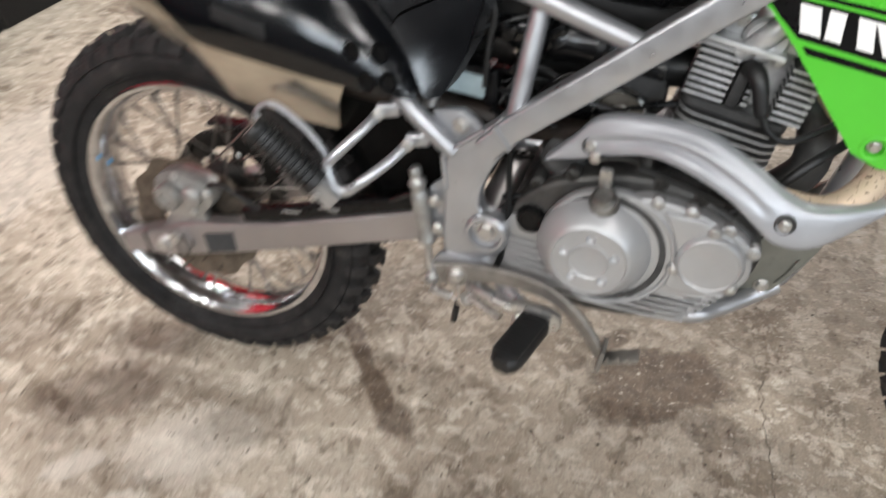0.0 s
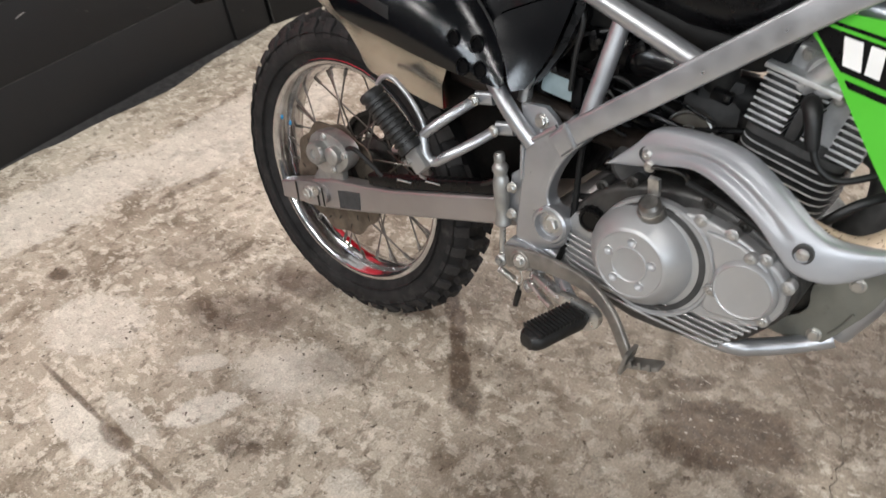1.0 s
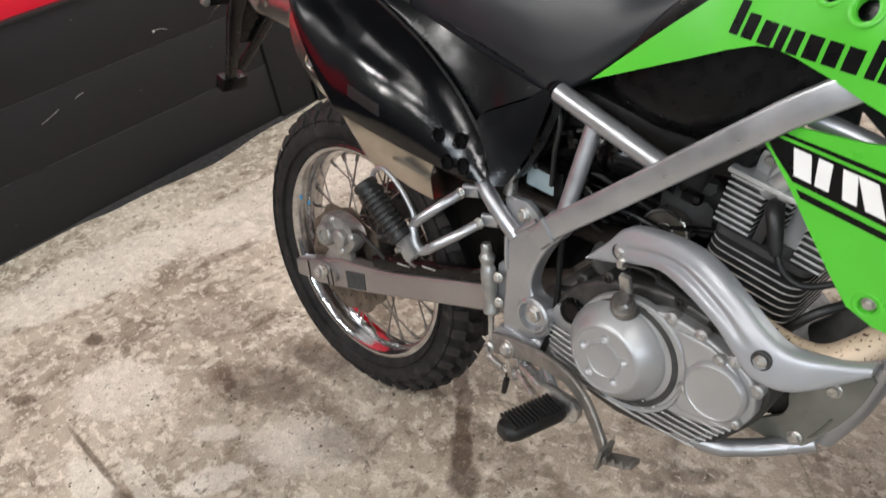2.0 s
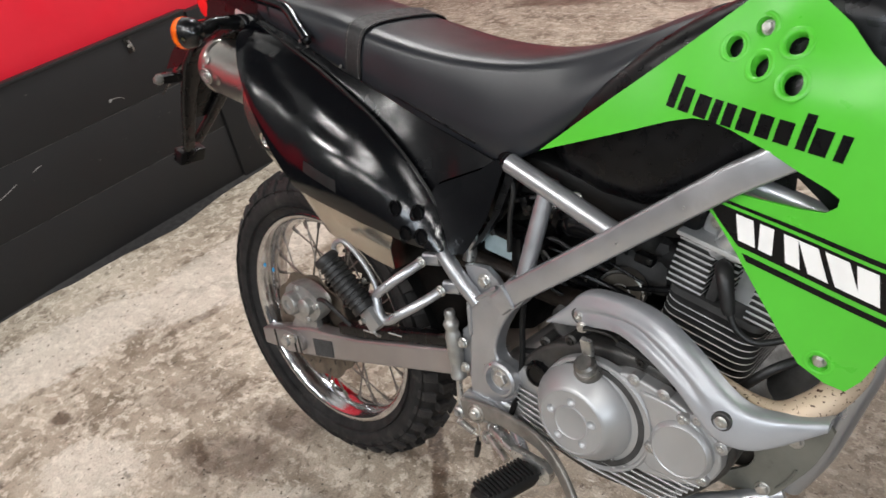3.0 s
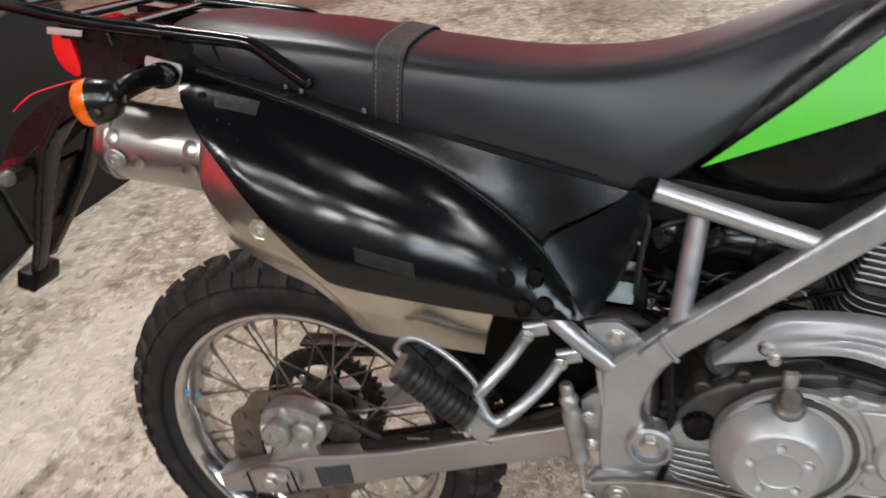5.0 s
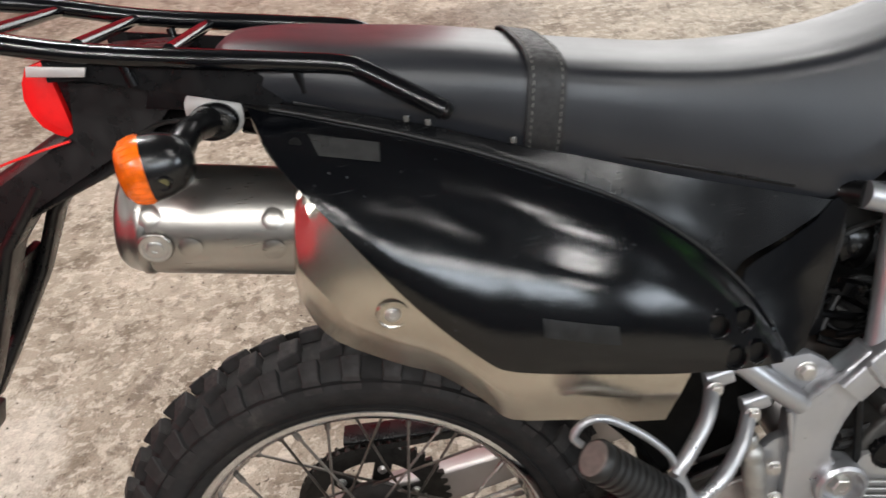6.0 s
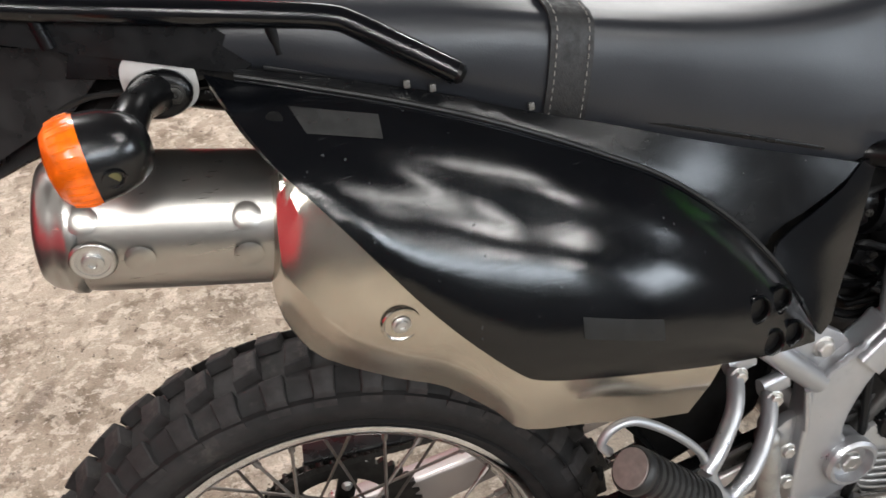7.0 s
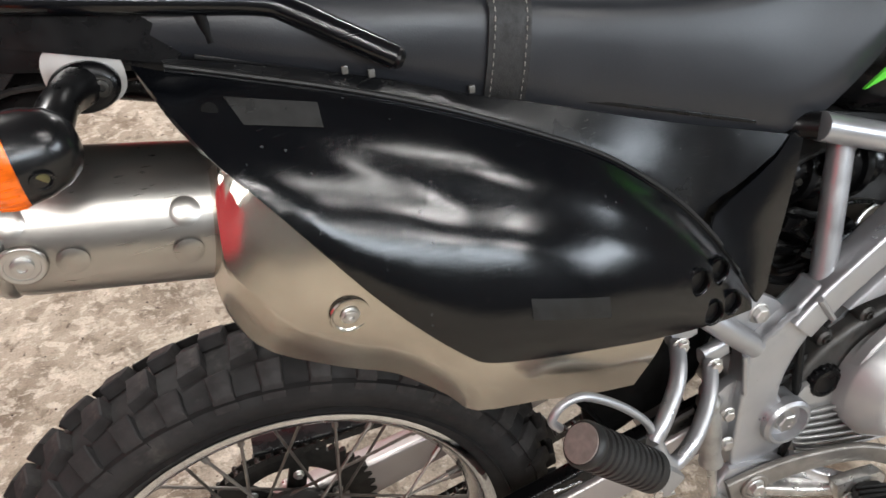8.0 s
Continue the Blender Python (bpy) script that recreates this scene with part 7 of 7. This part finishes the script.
# dark backing seen through the vents
bm = bm_new()
panel(bm, [(0.74, 0.85), (0.75, 0.89), (0.82, 0.90), (0.85, 0.875), (0.83, 0.83), (0.78, 0.835)], lambda x, z: shroud_depth(x, z) + 0.016, 0.002, (), 0.02)
part("shroud_backing", bm, mat_plastic, bike, "black plastic behind the vents")
bm = bm_new()
panel(bm, [(0.795, 0.764), (0.826, 0.759), (0.8330, 0.7555), (0.8600, 0.7315), (0.870, 0.722), (0.91, 0.725), (0.91, 0.765), (0.83, 0.782)], lambda x, z: -0.097 + 0.12 * (x - 0.83), 0.003, (), 0.010)
part("shroud_inner", bm, mat_plastic, bike, "black inner shroud edge")
bm = bm_new()
panel(bm, [(0.780, 0.770), (0.8285, 0.762), (0.8290, 0.742), (0.780, 0.752)], lambda x, z: -0.092, 0.003, (), 0.010)
part("shroud_tab", bm, mat_plastic, bike, "black tab beside the brace")


def decal(name, ring, material, parent, label="", lift=0.0006):
    b = bm_new()
    panel(b, ring, shroud_depth, 0, (), 0.007, 0, lift)
    return part(name, b, material, parent, label, 60)


# black bands on the lower shroud
def along(p, q, t):
    return (p[0] + (q[0] - p[0]) * t, p[1] + (q[1] - p[1]) * t)


decal("stripe", [(0.7435, 0.7320), (0.95, 0.7085), (0.952, 0.7025), (0.747, 0.7285)], mat_black_decal, shroud, "black stripe decal")
decal("band", [(0.7495, 0.7250), (0.953, 0.6985), (0.960, 0.6575), (0.7895, 0.6835), (0.768, 0.704)], mat_black_decal, shroud, "broad black band decal")
decal("stripe", [(0.7945, 0.6775), (0.961, 0.6515), (0.962, 0.6445), (0.8005, 0.6695)], mat_black_decal, shroud, "black stripe decal")
# the model mark: plain white blocks on the band
for u0, u1, lean in ((0.00, 0.115, 0.0), (0.16, 0.25, 0.25), (0.31, 0.40, 0.0), (0.40, 0.52, -0.5), (0.56, 0.70, -0.5), (0.74, 0.86, 0.0), (0.92, 1.10, 0.0)):
    a0, a1 = (0.7845, 0.7170), (0.945, 0.6965)
    b0, b1 = (0.7895, 0.6900), (0.950, 0.6640)
    ring = [along(a0, a1, u0), along(a0, a1, u1), along(b0, b1, u1 - lean * 0.1), along(b0, b1, u0 - lean * 0.1)]
    decal("mark_block", ring, mat_white_decal, shroud, "plain white block", 0.0012)
# the maker's mark: plain black blocks
a0, a1 = (0.703, 0.8430), (0.887, 0.8230)
b0, b1 = (0.6965, 0.8115), (0.879, 0.7885)
for u0, u1, h in ((0.0, 0.055, 1.0), (0.075, 0.145, 0.72), (0.175, 0.255, 0.66), (0.275, 0.325, 0.66), (0.345, 0.405, 0.66), (0.43, 0.51, 0.66), (0.535, 0.61, 0.66), (0.635, 0.715, 0.66), (0.75, 0.80, 1.0), (0.815, 0.90, 0.70), (0.935, 0.985, 0.70)):
    lo0, lo1 = along(b0, b1, u0), along(b0, b1, u1)
    hi0, hi1 = along(lo0, along(a0, a1, u0), h), along(lo1, along(a0, a1, u1), h)
    decal("mark_block", [hi0, hi1, lo1, lo0], mat_black_decal, shroud, "plain black block")

# fork, front number panel: dark shapes ahead of the tank
for s in (-1, 1):
    bm = bm_new()
    tube(bm, [(0.965, s * 0.085, 1.00), (1.09, s * 0.085, 0.70), (1.26, s * 0.075, 0.33)], [0.019, 0.019, 0.021, 0.024, 0.024], 16, 3)
    part("fork_leg", bm, mat_plastic, bike, "black fork leg with cover")
bm = bm_new()
rbox(bm, (0.99, 0, 0.90), (0.07, 0.19, 0.04), 0.01, (0, 24, 0))
part("fork_clamp", bm, mat_darksteel, bike)
bm = bm_new()
tube(bm, [(0.955, 0, 0.98), (1.00, 0, 0.86)], 0.03, 18)
part("head_tube", bm, mat_silver, bike)

# ---- tail: fender, light, rack, signals ----
settle = BODY @ Matrix.Translation((0.002, -0.004, 0.0105))
bm = bm_new()
rows = []
for x, w, z, drop in ((0.02, 0.058, 0.868, 0.030), (-0.03, 0.062, 0.872, 0.030), (-0.08, 0.066, 0.872, 0.040), (-0.14, 0.068, 0.862, 0.048), (-0.20, 0.066, 0.842, 0.050), (-0.27, 0.062, 0.808, 0.046), (-0.33, 0.057, 0.765, 0.040), (-0.375, 0.050, 0.718, 0.030)):
    rows.append([Vector((x, y * w, z - drop * abs(y) ** 2.2)) for y in np.linspace(-1, 1, 15)])
skin(bm, rows, closed=False)
bmesh.ops.recalc_face_normals(bm, faces=bm.faces[:])
bmesh.ops.solidify(bm, geom=bm.faces[:], thickness=0.003)
part("rear_fender", bm, mat_grate, bike, "black plastic rear fender", 50)
for s in (-1, 1):
    bm = bm_new()
    panel(bm, [(-0.156, 0.889), (-0.104, 0.880), (-0.070, 0.872), (-0.084, 0.858), (-0.102, 0.841), (-0.134, 0.827), (-0.161, 0.815), (-0.189, 0.802), (-0.208, 0.793), (-0.27, 0.755), (-0.31, 0.748), (-0.28, 0.785), (-0.235, 0.815), (-0.195, 0.834), (-0.164, 0.850)], lambda x, z: s * (0.064 + 0.006 * min(1.0, max(0.0, (0.86 - z) / 0.06))), 0.003, (), 0.010)
    part("fender_side", bm, mat_grate, bike, "black fender side panel", 50)
# plate carrier: two curved struts that meet in a foot plate
bm = bm_new()
sweep(bm, [(-0.206, -0.046, 0.808), (-0.249, -0.052, 0.760), (-0.280, -0.050, 0.70), (-0.322, -0.035, 0.625), (-0.360, -0.019, 0.570)], [rounded(0.012, w, 0.005) for w in (0.050, 0.042, 0.033, 0.027, 0.026)], (0, 1, 0))
flap = part("plate_carrier", bm, mat_grate, bike, "black curved plate carrier strut", 50)
bm = bm_new()
sweep(bm, [(-0.200, 0.040, 0.808), (-0.243, 0.036, 0.760), (-0.274, 0.030, 0.70), (-0.312, 0.012, 0.64), (-0.345, -0.006, 0.59)], [rounded(0.012, w, 0.005) for w in (0.044, 0.036, 0.028, 0.024, 0.024)], (0, 1, 0))
part("carrier_strut", bm, mat_grate, flap, "black curved strut", 50)
bm = bm_new()
rbox(bm, (-0.291, -0.014, 0.69), (0.008, 0.075, 0.10), 0.003, (0, 30, 0))
part("carrier_web", bm, mat_plastic, flap)
bm = bm_new()
rbox(bm, (-0.369, -0.013, 0.560), (0.028, 0.058, 0.030), 0.004, (0, 20, 0))
foot_plate = part("foot_plate", bm, mat_plastic, flap, "black bracket plate at the carrier foot")
bolt(foot_plate, (-0.382, -0.027, 0.565), 0.005, mesh_socket, (-0.9, -0.3, 0.3))
# small clip with a clear lens beside the flap
bm = bm_new()
rbox(bm, (-0.275, -0.080, 0.738), (0.024, 0.060, 0.016), 0.005, (0, 10, 0))
clip = part("side_reflector", bm, mat_plastic, bike, "short black stalk with a pale lens")
bm = bm_new()
lathe(bm, [(0.010, 0), (0.010, 0.006), (0.006, 0.012), (0.0001, 0.013)], (-0.272, -0.108, 0.738), (0, -1, 0), 18)
part("lens", bm, mat_clear, clip, "cloudy clear lens")
# tail light
bm = bm_new()
plate(bm, [(-0.171, 0.903), (-0.188, 0.905), (-0.197, 0.880), (-0.189, 0.856), (-0.170, 0.844), (-0.165, 0.850)], -0.060, 0.060, 0.004, 2)
tail = part("tail_light", bm, mat_redlens, bike, "bright red tail light lens")
bm = bm_new()
plate(bm, [(-0.085, 0.900), (-0.150, 0.904), (-0.169, 0.900), (-0.163, 0.846), (-0.156, 0.846), (-0.10, 0.862)], -0.058, 0.058, 0.004, 1)
part("tail_light_base", bm, mat_plastic, tail, "black tail light base")
# rack
rack_rails = both(lambda b: tube(b, [(-0.265, -0.070, 0.945), (-0.20, -0.081, 0.930), (-0.122, -0.082, 0.910), (0.0, -0.082, 0.888), (0.060, -0.082, 0.877), (0.080, -0.085, 0.869), (0.108, -0.095, 0.852), (0.137, -0.104, 0.834)], 0.0083, 14, 5), "rack_rail", mat_cover, "glossy black tubular rack rail")
rack_rails[1].location.z += 0.008
for x, z in ((-0.200, 0.9355), (-0.134, 0.9185), (-0.067, 0.9055)):
    bm = bm_new()
    tube(bm, [(x, -0.081, z), (x, 0.081, z)], 0.0055, 12)
    part("rack_bar", bm, mat_cover, bike, "black rack cross bar")
bm = bm_new()
tube(bm, [(-0.265, -0.070, 0.945), (-0.278, -0.04, 0.948), (-0.278, 0.04, 0.948), (-0.265, 0.070, 0.945)], 0.0083, 14, 4)
part("rack_bar", bm, mat_cover, bike, "black rack end bar")
for s in (-1, 1):
    bm = bm_new()
    panel(bm, [(-0.165, 0.912), (-0.133, 0.906), (-0.060, 0.893), (-0.011, 0.884), (0.019, 0.859), (0.003, 0.850), (-0.025, 0.858), (-0.105, 0.882), (-0.138, 0.892), (-0.165, 0.894)], lambda x, z: s * 0.079, 0.004, (), 0.005)
    part("rack_bracket", bm, mat_plastic, bike, "black plate below the rack rail")
    for x, z in ((-0.105, 0.900), (0.026, 0.876)):
        bm = bm_new()
        tube(bm, [(x, s * 0.082, z + 0.006), (x + 0.004, s * 0.080, z - 0.017)], 0.0042, 10)
        part("rack_post", bm, mat_plastic, bike)
    bolt(bike, (0.118, s * 0.088, 0.842), 0.005, mesh_socket, (0, s, 0), name="rack_bolt")
bm = bm_new()
lathe(bm, [(0.0068, 0), (0.0068, 0.001), (0.0072, 0.003), (0.004, 0.006), (0.0001, 0.0062)], (0.137, -0.104, 0.834), (0.5, -0.16, -0.3), 14)
part("end_plug", bm, mat_plastic, bike, "black rail end plug")

bm = bm_new()
plate(bm, [(-0.10, 0.862), (-0.09, 0.885), (0.04, 0.866), (0.12, 0.842), (0.20, 0.81), (0.19, 0.79), (0.05, 0.83), (-0.02, 0.848)], -0.074, 0.074, 0.003)
part("tail_tray", bm, mat_plastic, bike, "black tail tray under the seat")
bm = bm_new()
plate(bm, [(-0.175, 0.909), (-0.131, 0.902), (-0.134, 0.895), (-0.177, 0.901)], -0.0855, -0.0830, 0.0006)
part("mount_plate", bm, mat_bracket, bike, "bare steel mount plate")
# red reflection on the fender, built as a thin lens-red strip
bm = bm_new()
sweep(bm, [(-0.166, -0.0715, 0.845), (-0.200, -0.0735, 0.839), (-0.235, -0.0735, 0.830), (-0.265, -0.0735, 0.812)], rounded(0.002, 0.006, 0.0008), (0, 1, 0), 4)
part("red_reflection_strip", bm, mat_redlens, tail, "thin red strip that stands for a red reflection on the fender")
# turn signals
for s in (-1, 1):
    base = Vector((-0.045, s * 0.080, 0.847))
    ctr = Vector((-0.0715, s * 0.162, 0.8385))
    bm = bm_new()
    tube(bm, [base + Vector((-0.004, s * -0.002, 0)), base + Vector((-0.008, s * 0.020, 0.002)), base + Vector((-0.013, s * 0.045, 0.002)), ctr + Vector((0.008, s * -0.022, 0.003)), ctr + Vector((0.006, s * -0.008, 0.002))], [0.0130, 0.0122, 0.0108, 0.0104, 0.0112, 0.013, 0.016], 18, 6)
    sig = part("turn_signal_stalk", bm, mat_plastic, bike, "black rubber turn signal stalk", 60)
    way = (-1, s * 0.16, -0.06)
    squash = Matrix.Translation(ctr) @ Matrix.Diagonal((0.88, 0.84, 1.0, 1)) @ Matrix.Translation(-ctr)
    bm = bm_new()
    lathe(bm, [(0.0001, -0.0275), (0.008, -0.0265), (0.0155, -0.022), (0.0205, -0.014), (0.0235, -0.003), (0.0247, 0.010)], ctr, way, 34)
    bmesh.ops.transform(bm, matrix=squash, verts=bm.verts[:])
    body = part("signal_body", bm, mat_signal, sig, "smooth black signal housing", 60)
    bm = bm_new()
    lathe(bm, [(0.0250, 0.010), (0.0252, 0.013), (0.0246, 0.019), (0.0228, 0.026), (0.0185, 0.031), (0.010, 0.0335), (0.0001, 0.034)], ctr, way, 34)
    bmesh.ops.transform(bm, matrix=squash, verts=bm.verts[:])
    lens = part("signal_lens", bm, mat_orange, sig, "orange ribbed lens", 60)
    for a in range(0, 360, 12):
        u = radians(a)
        bm = bm_new()
        d = Vector(way).normalized()
        e = Vector((0, 0, 1))
        f = d.cross(e).normalized()
        e = f.cross(d)
        q = e * math.cos(u) + f * math.sin(u)
        tube(bm, [ctr + d * 0.0125 + q * 0.0250, ctr + d * 0.019 + q * 0.0246, ctr + d * 0.026 + q * 0.0226], 0.0007, 5, 1)
        bmesh.ops.transform(bm, matrix=squash, verts=bm.verts[:])
        part("lens_rib", bm, mat_orange, lens)
    bm = bm_new()
    lathe(bm, [(0.0062, -0.0015), (0.0060, 0.0014), (0.0050, 0.0010), (0.0046, -0.0010), (0.0001, -0.0012)], ctr + Vector((0.004, s * 0.0178, -0.0085)), (0.15, s, -0.45), 20)
    cup = part("signal_screw", bm, mat_signal, sig, "recessed screw hole", 40)
    bm = bm_new()
    lathe(bm, [(0.0040, -0.0008), (0.0034, 0.0002), (0.0001, 0.0004)], ctr + Vector((0.004, s * 0.0178, -0.0085)), (0.15, s, -0.45), 14)
    part("screw_head", bm, mat_olive, cup, "dull olive screw head")
    bm = bm_new()
    ring = [(-0.0460 + 0.0225 * math.copysign(abs(math.cos(a)) ** 0.75, math.cos(a)), 0.8510 + 0.0185 * math.copysign(abs(math.sin(a)) ** 0.75, math.sin(a)) + (0.004 if math.cos(a) < 0 else -0.001)) for a in np.linspace(0, 2 * math.pi, 40)[:-1]]
    panel(bm, ring, lambda x, z: s * 0.076, 0.0025, (), 0.006)
    brk = part("signal_bracket", bm, mat_bracket, bike, "bare steel signal bracket")
    bm = bm_new()
    rim = base + Vector((-0.0025, 0, -0.001))
    sweep(bm, [rim + Vector((0, s * h, 0)) for h in (-0.003, 0.004, 0.0065, 0.007)], [circle(0.0205, 28, 0.0150), circle(0.0205, 28, 0.0150), circle(0.0185, 28, 0.0130), circle(0.015, 28, 0.0100)], (0, 0, 1))
    part("signal_mount", bm, mat_plastic, sig, "black oval rubber mount", 50)
    bolt(brk, base + Vector((0.007, s * 0.007, -0.001)), 0.0050, mesh_socket_dark, (0, s, 0))
bm = bm_new()
tube(bm, [(-0.05, -0.070, 0.846), (-0.09, -0.066, 0.848), (-0.12, -0.064, 0.838)], 0.0022, 6, 5)
part("signal_wire", bm, mat_rubber, bike, "thin black signal wire")

settle = None

# side stand on the far side
bm = bm_new()
LE = radians(LEAN_DEG)
foot = Vector((0.545, 0.335, 0.0))
foot_b = Vector((foot.x, (foot.y - BIKE_Y) * math.cos(LE), (foot.y - BIKE_Y) * math.sin(LE) + 0.008))
tube(bm, [(0.500, 0.115, 0.335), foot_b.lerp(Vector((0.5, 0.115, 0.335)), 0.3), foot_b], 0.0095, 12, 3)
stand = part("side_stand", bm, mat_silver, bike, "silver side stand leg")
